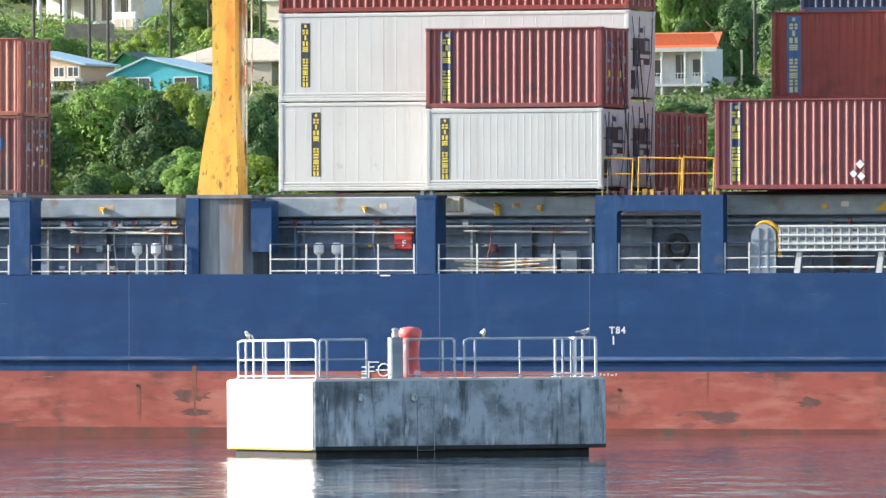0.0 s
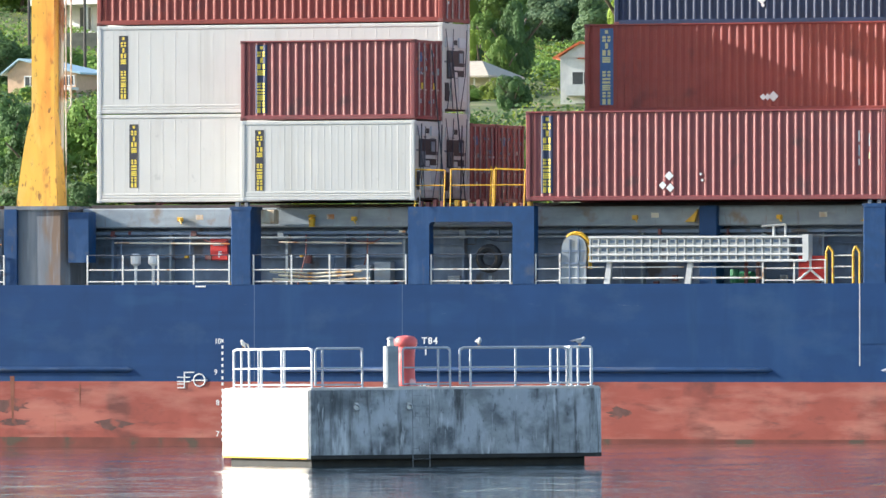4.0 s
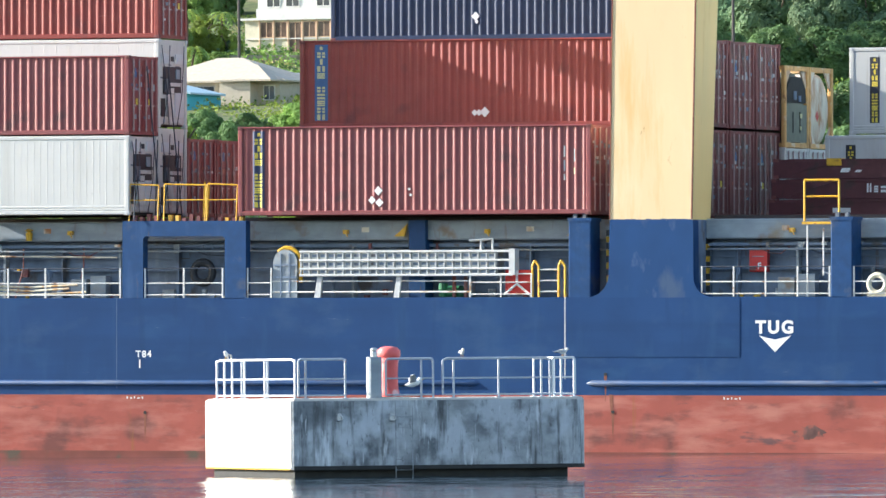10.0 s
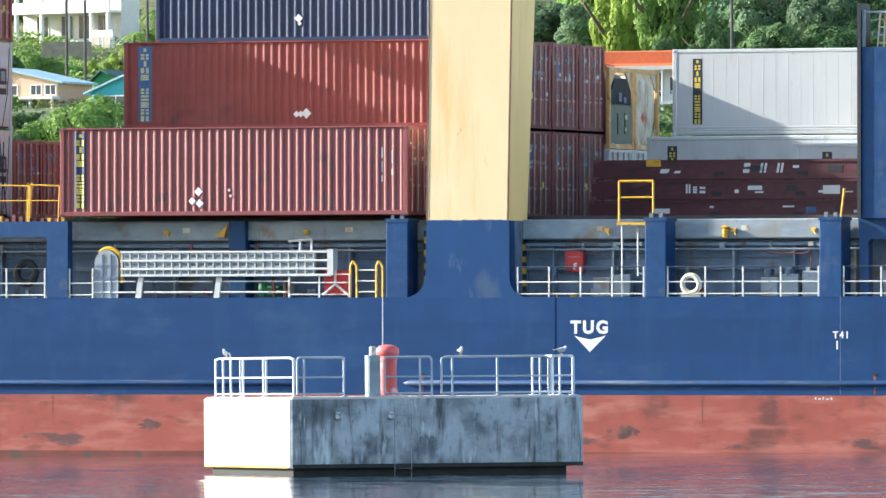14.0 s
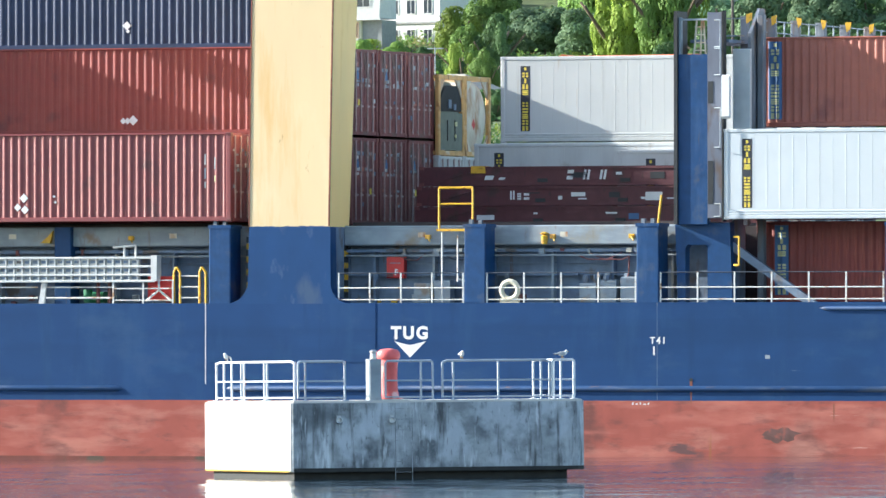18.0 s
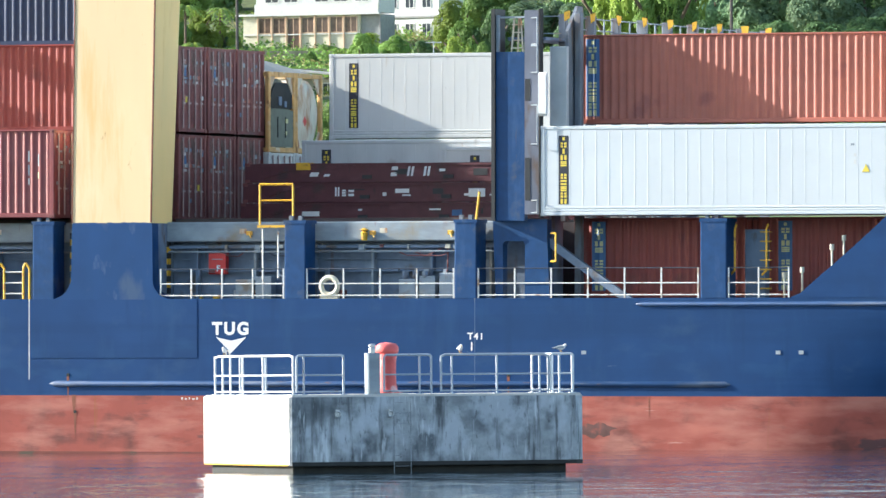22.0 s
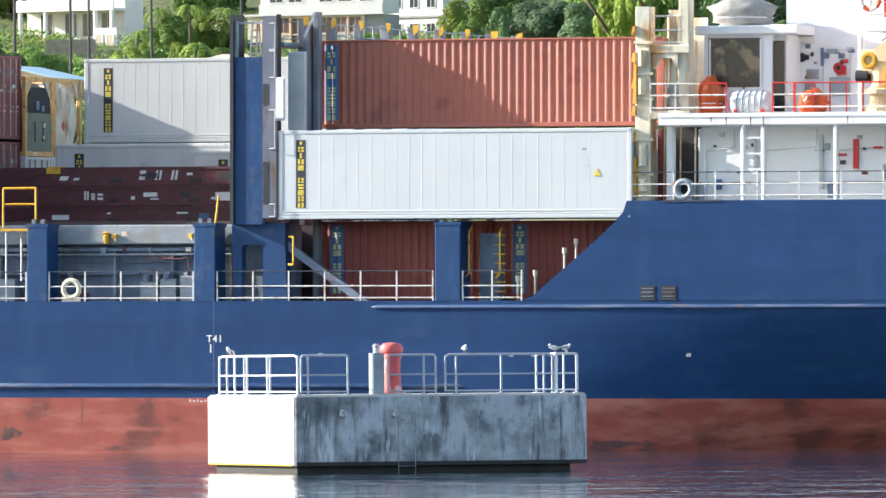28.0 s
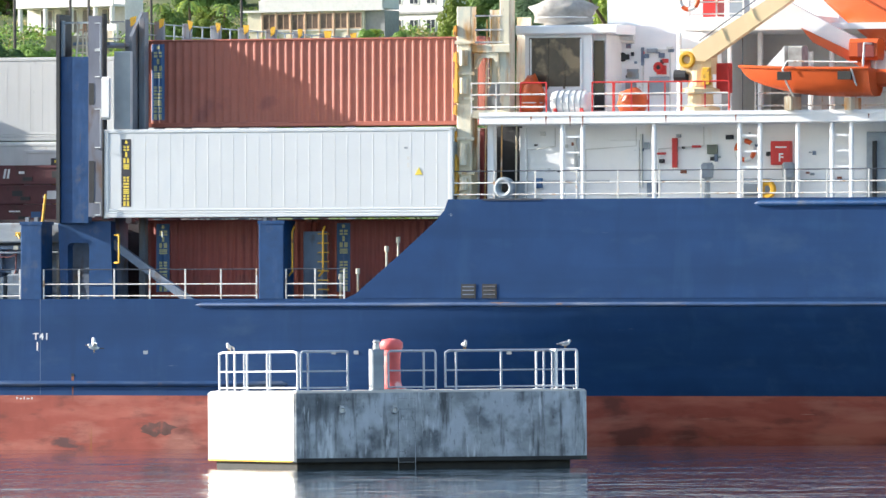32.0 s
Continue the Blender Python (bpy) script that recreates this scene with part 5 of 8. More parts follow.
for x in (10.8, 11.1):
    part("platform_bar", Shape().box(x, x + 0.05, 0.07, 0.1, 5.25, 6.65), "coaming", gw)
part("platform_bar", Shape().box(10.58, 11.35, 0.07, 0.1, 5.85, 5.91).box(10.58, 11.35, 0.07, 0.1, 6.25, 6.3), "coaming", gw)
yb = [(11.0 + 0.45 * math.cos(a * math.pi / 12), 0.25, 6.38 + 0.46 * math.sin(a * math.pi / 12)) for a in range(1, 10)]
part("yellow_rim", Shape().pipe([(11.47, 0.25, 5.7)] + yb, 0.07, 6), "yellow", gw)
part("small_frame", Shape().pipe([(17.2, 0.5, 7.05), (18.0, 0.5, 7.1), (18.0, 0.5, 6.7)], 0.04, 5).tube((17.6, 0.5, 7.1), (17.6, 0.5, 6.7), 0.04, 5), "rail_white", ship)
part("deck_winch", Shape().slab(16.35, 16.75, 0.7, 1.2, 5.25, 5.6, 0.08).lathe([(0.15, 5.25), (0.15, 5.68)], 12, (16.15, 0.9)), "green", ship, "green deck machine")
for x0, x1 in ((10.5, 12.0), (12.3, 14.7), (15.0, 17.4)):
    part("guard_rail", Shape().tube((x0, 0.1, 5.75), (x1, 0.1, 5.75), 0.02, 6).tube((x0, 0.1, 5.4), (x1, 0.1, 5.4), 0.03, 6), "rail_white", ship)
for x in (16.6, 17.0):
    part("rusty_bracket", Shape().post(x, x + 0.12, 0.5, 0.6, DECK, 6.0), "cont_rust", ship)
guard_rail(17.4, 19.5, h=0.75, gap=1.0, top="rail_white")
rs = part("safety_net", Shape().tube((18.5, 0.2, 5.3), (18.95, 0.2, 5.65), 0.04, 5).tube((19.4, 0.2, 5.3), (18.95, 0.2, 5.65), 0.04, 5).tube((18.95, 0.2, 5.65), (18.95, 0.2, 6.1), 0.04, 5), "mark_white", ship, "white and red folded steps")
part("red_board", Shape().box(18.5, 19.4, 0.35, 0.4, 5.3, 6.1), "red", rs)
for x in (19.6, 20.5):
    part("gate_post", Shape().pipe([(x - 0.08, 0.1, DECK), (x - 0.08, 0.1, 6.22), (x, 0.1, 6.4), (x + 0.14, 0.1, 6.22), (x + 0.14, 0.1, DECK)], 0.045, 6), "yellow", ship, "yellow gate post")
for z in (5.4, 5.75, 6.1):
    part("gate_bar", Shape().tube((19.7, 0.1, z), (20.42, 0.1, z), 0.025, 6), "rail_white", ship)
part("red_hydrant", Shape().post(21.75, 21.95, 0.9, 1.1, 5.3, 6.6), "red", ship)

# fittings along the side deck
for x in (-11.0, -10.33, -4.6, -3.98):
    v = part("vent_head", Shape().lathe([(0.05, 0), (0.05, 0.6), (0.12, 0.66), (0.17, 0.7), (0.17, 0.95), (0.1, 1.02)], 10, (x, 0.9)), "mark_white", ship, "white ventilator head on a post", at=pose(0, 0, DECK), smooth=False)
for x in (26.75, -1.85):
    b = part("fire_box", Shape().slab(x - 0.3, x + 0.3, 1.35, 1.6, 6.02, 6.75, 0.03), "red", ship, "red fire hose box")
    part("letter_f", lettering("F", 0.2, "mark_white"), "mark_white", b, at=pose(x + 0.04, 1.34, 6.12))
    part("writing_bar", Shape().box(x - 0.19, x + 0.19, 1.342, 1.348, 6.5, 6.525), "hatch", b)
f = part("panama_fairlead", Shape().ring((31.18, 0.12, 5.62), 0.28, 0.09, n=20, k=8).box(30.85, 31.5, 0.08, 0.2, DECK - 0.01, 5.36), "super_stain", ship, "round cast fairlead on the deck edge", smooth=False)
for x0, n in ((27.5, 2), (33.2, 3), (3.0, 2), (24.0, 0)):
    for i in range(n):
        part("deck_box", Shape().slab(x0 + i * 0.7, x0 + i * 0.7 + 0.55, 1.1, 1.5, DECK - 0.005, 5.85 + 0.1 * i, 0.03), "hatch", ship, "grey deck box")
for x in (-0.2 + 0.62, 30.9):
    part("yellow_valve", Shape().lathe([(0.1, 0), (0.12, 0.25), (0.05, 0.3), (0.16, 0.34), (0.05, 0.4)], 8, (x + 1.1, 1.1)), "yellow", ship, "yellow twist-lock fitting", at=pose(0, 0, 7.1))
part("lamp_box", Shape().slab(-0.05, 0.4, 0.6, 1.0, 7.2, 7.65, 0.04), "tank_cream", ship, "cream floodlight")
# dark ring stands for the dark fan opening inside the portal
part("hose_reel", Shape().ring((7.6, 1.3, 6.05), 0.34, 0.13, n=18, k=8), "black", ship, "dark ring standing for a fan opening")
for x in (33.4, 33.75, 34.1, 12.2, 2.2):
    part("vent_pipe", Shape().tube((x, 1.2, DECK - 0.01), (x, 1.2, 6.0), 0.07, 8).tube((x, 1.2, 5.9), (x, 1.2, 6.1), 0.12, 8), "coaming", ship)
for x0, x1 in ((-13.5, -9.5), (-5.5, -1.4), (0.3, 4.6), (1.5, 4.0)):
    part("cable_run", Shape().tube((x0, 1.25, 6.6), (x1, 1.2, 6.55), 0.03, 5), "tank_cream", ship)
for i, (x0, x1) in enumerate(((0.4, 3.8), (0.6, 3.2), (0.3, 3.5))):
    part("coiled_rope", Shape().pipe([(x0, 0.5, 5.4 + 0.12 * i), ((x0 + x1) / 2, 0.45, 5.34 + 0.12 * i), (x1, 0.5, 5.42 + 0.12 * i)], 0.04, 5), "super_stain", ship, "pale mooring rope along the rail")
for x in (-12.2, -2.6, 2.0, 13.2, 18.9, 27.6, 32.5):
    part("yellow_patch", Shape().box(x, x + 0.26, 1.194, 1.2, 7.34, 7.5), "tank_cream", ship)
for x in (14.95, 20.9, 36.0):
    part("yellow_lever", Shape().prism_y([(x - 0.55, 7.2), (x - 0.2, 7.2), (x - 0.1, 7.6), (x - 0.3, 7.4)], 1.0, 1.12), "yellow", ship)

# brackets, lamps and lashing gear along the coaming
rc = random.Random(77)
for i in range(120):
    x = rc.choice([rc.uniform(-14, -9.9), rc.uniform(-6, 20), rc.uniform(25.6, 36)])
    z, w, h = rc.choice([6.98, 6.98, 6.2, 5.5, 5.3]), rc.uniform(0.06, 0.22), rc.uniform(0.08, 0.3)
    part("coaming_bracket", Shape().slab(x, x + w, 1.3, 1.46, z - h, z, 0.01), rc.choice(["hatch", "cabinet", "coaming", "tank_cream", "cont_rust", "yellow"] if h < 0.15 else ["hatch", "coaming", "hatch", "cont_rust"]), ship)
for i in range(26):
    x = rc.choice([rc.uniform(-14, -9.9), rc.uniform(-6, 20), rc.uniform(25.6, 36)])
    if i % 2:
        part("drain_pipe", Shape().pipe([(x, 1.36, 6.86), (x, 1.32, 6.2), (x + rc.uniform(-0.3, 0.3), 1.3, DECK)], 0.028, 5), rc.choice(["hatch", "coaming", "cont_rust"]), ship)
    else:
        w = rc.uniform(0.8, 2.2)
        part("hanging_cable", Shape().pipe([(x, 1.32, 6.8), (x + w * 0.3, 1.28, 6.62), (x + w * 0.7, 1.28, 6.6), (x + w, 1.32, 6.82)], 0.018, 5), rc.choice(["rail_dark", "tank_cream", "cont_rust"]), ship)
for x in (-12.4, -3.2, 2.9, 12.6, 17.5, 27.9, 32.2, 34.9):
    part("twist_lock", Shape().slab(x, x + 0.16, 1.05, 1.2, 7.28, 7.42, 0.02).tube((x + 0.08, 1.05, 7.35), (x + 0.2, 0.95, 7.2), 0.025, 5), rc.choice(["yellow", "crane_orange"]), ship, "yellow twist-lock lever")

# marks painted on the side
part("tug_mark", lettering("TUG", 0.40, "mark_white", space=1.26), "mark_white", ship, "white painted tug mark", at=pose(27.78, -0.005, 4.07))
part("tug_arrow", Shape().prism_y([(27.26, 3.99), (27.42, 3.94), (27.79, 3.86), (28.16, 3.94), (28.34, 3.99), (27.79, 3.46)], -0.006, -0.002), "mark_white", ship, "white painted arrow")
for text, x, z in (("T84", 6.05, 3.30), ("T41", 36.28, 3.90)):
    part("tug_number", lettering(text, 0.22, "mark_white", space=1.22), "mark_white", ship, at=pose(x, -0.003, z))
    part("tug_tick", Shape().box(x - 0.16, x - 0.11, -0.006, -0.002, z - 0.36, z - 0.08), "mark_white", ship)
for text, z in (("10", 3.31), ("9", 2.31), ("8", 1.32), ("7", 0.31)):
    part("draught_mark", lettering(text, 0.17, "mark_white"), "mark_white", ship, at=pose(-1.33, -0.003 if z > 2.6 or z < 2.2 else -0.17, z))
for i in range(17):
    z = 0.15 + i * 0.2
    part("draught_tick", Shape().box(-1.2, -1.13, -0.006, -0.002, z, z + 0.1), "mark_white", ship)
lm = part("load_line", Shape().ring((-1.97, -0.01, 2.12), 0.2, 0.022, n=20, k=4).box(-2.25, -1.7, -0.02, -0.004, 2.1, 2.14), "mark_white", ship, "white load line disc")
for z, x0, x1 in ((1.86, -2.75, -2.5), (2.06, -2.75, -2.3), (2.2, -2.75, -2.3), (2.36, -2.5, -2.15), (1.98, -2.75, -2.5)):
    part("load_line_bar", Shape().box(x0, x1, -0.02, -0.004, z, z + 0.035), "mark_white", lm)
part("load_line_bar", Shape().box(-2.52, -2.48, -0.02, -0.004, 1.86, 2.4), "mark_white", lm)
for x0 in (5.45, 26.05, 35.4):
    for dx, w, h in ((0.0, 0.05, 0.08), (0.12, 0.07, 0.05), (0.26, 0.04, 0.08), (0.37, 0.1, 0.04), (0.53, 0.05, 0.07)):
        part("hull_number", Shape().box(x0 + dx, x0 + dx + w, -0.006, -0.002, 1.95, 1.95 + h), "cabinet", ship)
for x in (46.48, 47.25, 52.39, 39.9):
    part("hull_pad", Shape().box(x, x + 0.16, hull_in(x, 3.5) - 0.008, hull_in(x, 3.5) + 0.1, 3.42, 3.54), "hatch", ship, "small white mark on the side")
for x, z in ((-10.6, 1.6), (6.1, 1.5), (22.3, 1.55), (37.4, 2.75), (22.05, 2.75)):
    part("scupper", Shape().tube((x, -0.02, z), (x, 0.1, z), 0.055, 8), "pile_dark", ship)
    part("rust_streak", Shape().prism_y([(x - 0.05, z), (x + 0.05, z), (x + 0.03, z - 0.5), (x, z - 0.9), (x - 0.03, z - 0.4)], -0.003, -0.001), "streak_rust", ship)
for x, z, w, h in ((-8.6, 2.25, 0.16, 1.6), (-10.55, 1.55, 0.12, 1.1), (22.25, 2.1, 0.14, 0.7), (-6.2, 2.0, 0.06, 0.7), (9.1, 2.05, 0.05, 0.8), (31.6, 2.05, 0.06, 0.9), (42.2, 2.0, 0.05, 0.6)):
    part("rust_streak", Shape().prism_y([(x - w / 2, z), (x + w / 2, z), (x + w * 0.45, z - h * 0.5), (x + w * 0.2, z - h), (x - w * 0.1, z - h * 0.85), (x - w * 0.35, z - h * 0.4)], -0.004, -0.002), "streak_rust", ship, "brown rust run down the side")
rs2 = random.Random(14)
for x, z, w, h in ((-8.7, 1.3, 1.7, 0.5), (-8.5, 0.75, 1.3, 0.3), (-5.0, 0.7, 1.4, 0.4), (12.6, 1.1, 1.0, 0.4), (29.0, 0.9, 1.3, 0.45), (40.4, 1.0, 1.5, 0.5)):
    pts = [(x + w / 2 * math.cos(a) * rs2.uniform(0.55, 1.1), z + h / 2 * math.sin(a) * rs2.uniform(0.5, 1.2)) for a in [i * math.tau / 22 for i in range(22)]]
    part("scuff_mark", Shape().prism_y(pts, -0.003, -0.001), "scuff", ship, "dark scuff on the red paint")
part("white_dash", Shape().box(-2.1, -1.75, -0.02, 0.0, 5.14, 5.19), "mark_white", ship)


# ---------- deckhouse aft ----------
def sx(p, dep=0.0):
    return 51.63 + p / 52.2 - 0.375 * dep


house = part("deckhouse", Shape().box(sx(75, 1.5), 80, 1.5, 20, 8.36, 10.8), "super_white", ship, "white deckhouse wall")
part("deckhouse_corner", Shape().post(sx(70, 1.4), sx(82, 1.4), 1.38, 1.7, 8.36, 10.7), "super_white", ship)
part("boat_deck", Shape().slab(51.6, 80, -0.02, 20, 10.78, 11.16, 0.03), "super_white", ship, "white boat deck edge")
part("boat_deck_lip", Shape().box(51.6, 80, -0.05, -0.02, 11.05, 11.18), "super_white", ship)
# solid black box puts the passage's shade in as colour
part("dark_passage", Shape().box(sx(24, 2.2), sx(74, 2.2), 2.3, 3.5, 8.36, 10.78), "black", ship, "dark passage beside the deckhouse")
part("passage_frame", Shape().post(sx(12, 0.6), sx(24, 0.6), 0.6, 0.9, 8.36, 10.78), "super_white", ship)
for a in (142, 178, 305, 456, 492, 558, 618, 652):
    part("stanchion", Shape().post(sx(a), sx(a) + 0.13, 0.05, 0.18, 8.36, 10.8), "super_white", ship, "white stanchion")
for a in (142, 456, 618):
    for z in (8.85, 9.35, 9.85, 10.35):
        part("ladder_rung", Shape().box(sx(a) + 0.1, sx(a + 36), 0.08, 0.13, z, z + 0.06), "super_white", ship)
guard_rail(sx(-50), sx(760), z=8.4, h=0.9, gap=1.38, levels=(0.15, 0.52))
part("fairlead", Shape().ring((sx(40), 0.12, 8.76), 0.26, 0.1, n=20, k=8).ring((sx(40), 0.3, 8.76), 0.25, 0.09, n=20, k=8).box(sx(40) - 0.3, sx(40) + 0.3, 0.1, 0.3, 8.38, 8.5), "hatch", ship, "round cast fairlead")
part("deck_pad", Shape().box(sx(5), sx(110), -0.04, 0.02, 8.36, 8.42), "rail_dark", ship)
W0 = 1.49
for a, b, y0, y1, m in ((345, 353, 295, 243, "red"), (407, 424, 272, 255, "tank_green"), (170, 174, 300, 240, "cabinet"), (288, 291, 330, 235, "cabinet"), (295, 303, 262, 250, "hatch"), (440, 452, 246, 238, "black"),
                        (380, 395, 260, 256, "red"), (322, 330, 287, 280, "black"), (318, 332, 272, 268, "red"), (362, 366, 262, 258, "black"), (514, 521, 275, 268, "black"), (420, 424, 285, 272, "coaming"),
                        (470, 520, 345, 315, "hatch"), (300, 318, 346, 318, "coaming"), (560, 566, 340, 300, "hatch"), (100, 112, 330, 312, "sign_blue")):
    z0, z1 = 8.4 + (350 - y0) / 55.1, 8.4 + (350 - y1) / 55.1
    part("wall_fitting", Shape().slab(sx(a, W0), sx(b, W0), W0 - 0.12, W0, z0, z1, 0.015), m, house)
part("weather_door", Shape().slab(sx(285, W0) - 1.0, sx(285, W0), W0 - 0.06, W0 + 0.02, 8.5, 10.3, 0.02), "super_white", house, "white steel weather door")
part("wall_ledge", Shape().box(sx(85, W0), 66, W0 - 0.05, W0, 8.95, 9.0), "hatch", house)
b = part("fire_box", Shape().slab(sx(522, W0), sx(556, W0), W0 - 0.25, W0, 9.46, 10.22, 0.03), "red", house, "red fire hose box")
part("letter_f", lettering("F", 0.26, "mark_white"), "mark_white", b, at=pose(sx(540, W0), W0 - 0.26, 9.58))
part("writing_bar", Shape().box(sx(530, W0), sx(550, W0), W0 - 0.258, W0 - 0.251, 10.0, 10.05), "mark_white", b)
lb = thing("lifebuoy", "orange and white lifebuoy hung on the deckhouse wall", "lifebuoy")
aboard(lb, pose(sx(474, W0), W0 - 0.1, 9.93))
for i in range(8):
    s = Shape()
    v, k, n = [], 8, 5
    for q in range(n + 1):
        a = (i + q / n) * math.tau / 8
        for j in range(k):
            r, h = 0.3 + 0.075 * math.cos(j * math.tau / k), 0.075 * math.sin(j * math.tau / k)
            v.append((r * math.cos(a), h, r * math.sin(a)))
    s.add(v, [(q * k + j, q * k + (j + 1) % k, (q + 1) * k + (j + 1) % k, (q + 1) * k + j) for q in range(n) for j in range(k)])
    part("ring_segment", s, "orange" if i % 2 else "mark_white", lb)
for a, m in ((405, "hatch"), (548, "hatch")):
    part("deck_telephone", Shape().lathe([(0.1, 0), (0.09, 0.65), (0.2, 0.72), (0.22, 1.1), (0.16, 1.18)], 10, (sx(a, 1), 1.0)), m, ship, "grey hooded deck fitting", at=pose(0, 0, 8.36))
part("hose_drum", Shape().ring((sx(510, 1), 1.0, 8.68), 0.22, 0.1, n=16, k=6).box(sx(500, 1), sx(505, 1), 0.9, 1.1, 8.36, 9.0), "yellow", ship, "yellow hose drum")
part("bollard", Shape().lathe([(0.16, 0), (0.14, 0.5), (0.2, 0.6)], 10, (sx(70, .4), 0.5)), "hatch", ship, at=pose(0, 0, 8.38))
part("blue_cabinet", Shape().slab(sx(690, 1.6), 66, 1.4, 2.1, 8.36, 10.5, 0.04), "hatch", ship)
part("cabinet_door", Shape().box(sx(698, 1.4), sx(704, 1.4), 1.3, 1.4, 8.4, 10.2), "black", ship)

# upper deckhouse
up = part("upper_house", Shape().box(sx(215, 3), sx(432, 3), 3.0, 19, 11.16, 14.0).box(sx(432, 3), 80, 7.0, 19, 11.16, 14.0).box(sx(228, 3.2), sx(640, 3.2), 3.2, 19, 14.0, 20.0), "super_white", ship, "white upper deckhouse")
part("alcove_ceiling", Shape().box(sx(432, 3) + 0.004, 80, 1.6, 6.99, 13.78, 13.98), "super_white", up)
part("alcove_frame", Shape().post(sx(498, 3.4), sx(498, 3.4) + 0.16, 3.3, 3.46, 11.16, 13.78), "super_white", up)
part("alcove_locker", Shape().slab(sx(520, 6), sx(560, 6), 6.2, 6.98, 11.17, 12.9, 0.03), "cover_grey", up, "dull grey locker in the alcove")
part("alcove_pipe", Shape().tube((sx(445, 4), 4.0, 11.17), (sx(445, 4), 4.0, 13.78), 0.09, 10).tube((sx(470, 5), 5.0, 11.17), (sx(470, 5), 5.0, 13.78), 0.05, 8), "hatch", up)
part("bridge_wing_deck", Shape().slab(sx(365, 1.2), sx(600, 1.2), 1.2, 3.2, 13.75, 14.2, 0.03), "super_white", ship, "white deck overhang")
cabn = part("control_cabin", Shape().box(sx(80, 1.4), sx(200, 1.4), 1.4, 6, 11.16, 13.75), "super_white", ship, "white cabin with a dark window")
part("cabin_roof", Shape().slab(sx(65, 1.3), sx(245, 1.3), 1.2, 6.2, 13.7, 14.0, 0.05), "super_white", cabn)
part("cabin_window", Shape().box(sx(88, 1.4), sx(181, 1.4), 1.37, 1.41, 12.03, 13.6), "window_blind", cabn, "large dark window")
for a in (91, 121, 151, 181):
    part("window_bar", Shape().box(sx(a, 1.4) - 0.03, sx(a, 1.4) + 0.03, 1.35, 1.37, 11.96, 13.56), "super_white" if a in (91, 181) else "window_blind", cabn)
part("cabin_side_wall", Shape().box(sx(200, 1.4), sx(222, 1.4), 1.6, 3, 11.16, 13.7), "super_white", cabn)
part("cabin_door", Shape().slab(sx(203, 1.5), sx(221, 1.5), 1.52, 1.6, 11.25, 13.5, 0.02), "glass_dark", cabn, "dark glazed door")
for a, b, y0, y1, m in ((265, 285, 135, 118, "hatch"), (252, 278, 72, 62, "mark_white"), (256, 268, 101, 92, "black"), (318, 334, 128, 112, "red"), (262, 280, 160, 140, "hatch"), (290, 294, 112, 80, "coaming"), (238, 243, 128, 122, "black"),
                        (305, 340, 165, 132, "hatch"), (300, 318, 90, 82, "hatch"), (272, 276, 95, 88, "black"), (243, 250, 180, 150, "hatch")):
    z0, z1 = 8.4 + (350 - y0) / 55.1, 8.4 + (350 - y1) / 55.1
    part("wall_fitting", Shape().slab(sx(a, 3), sx(b, 3), 2.9, 3.0, z0, z1, 0.02), m, up)


def deck_rail(p0, p1, mat, n=2, y=0.12):
    g = part("boat_deck_rail", Shape().tube((sx(p0), y, 12.12), (sx(p1), y, 12.12), 0.026, 6), mat, ship, "boat deck rail")
    for z in (11.35, 11.75):
        part("rail", Shape().tube((sx(p0), y, z), (sx(p1), y, z), 0.028, 6), "rail_white", g)
    for i in range(n + 1):
        x = sx(p0 + (p1 - p0) * i / n)
        part("rail_post", Shape().box(x - 0.022, x + 0.022, y - 0.022, y + 0.022, 11.16, 12.14), mat, g)


for q in ((-18, 70, "rail_white", 2), (70, 116, "red", 1), (198, 235, "red", 1), (237, 298, "red", 2), (298, 356, "red", 2), (356, 440, "red", 2), (465, 700, "rail_white", 4, 1.3)):
    deck_rail(*q)
for a in (350, 440):
    part("deck_support", Shape().post(sx(a, 1.2), sx(a, 1.2) + 0.13, 1.25, 1.4, 11.16, 13.75), "super_white", ship)
raft = thing("life_raft", "white ribbed life raft canister lying on the boat deck", "life raft")
aboard(raft, pose(sx(163, 0.5), 0.55, 11.5))
s = Shape()
rows = [(-0.66, 0.25), (-0.62, 0.33), (-0.5, 0.37), (0.5, 0.37), (0.62, 0.33), (0.66, 0.25)]
v = [(x, r * math.cos(i * math.tau / 16), r * math.sin(i * math.tau / 16)) for x, r in rows for i in range(16)]
s.add(v, [(j * 16 + i, j * 16 + (i + 1) % 16, (j + 1) * 16 + (i + 1) % 16, (j + 1) * 16 + i) for j in range(5) for i in range(16)] + [tuple(range(16)), tuple(range(80, 96))])
part("canister", s, "raft_white", raft, smooth=True)
for x in (-0.4, -0.2, 0, 0.2, 0.4):
    part("strap", Shape().ring((x, 0, 0), 0.375, 0.02, "x", 16, 4), "hatch", raft)
part("cradle", Shape().box(-0.5, -0.4, -0.35, 0.35, -0.36, -0.2).box(0.4, 0.5, -0.35, 0.35, -0.36, -0.2), "red", raft)


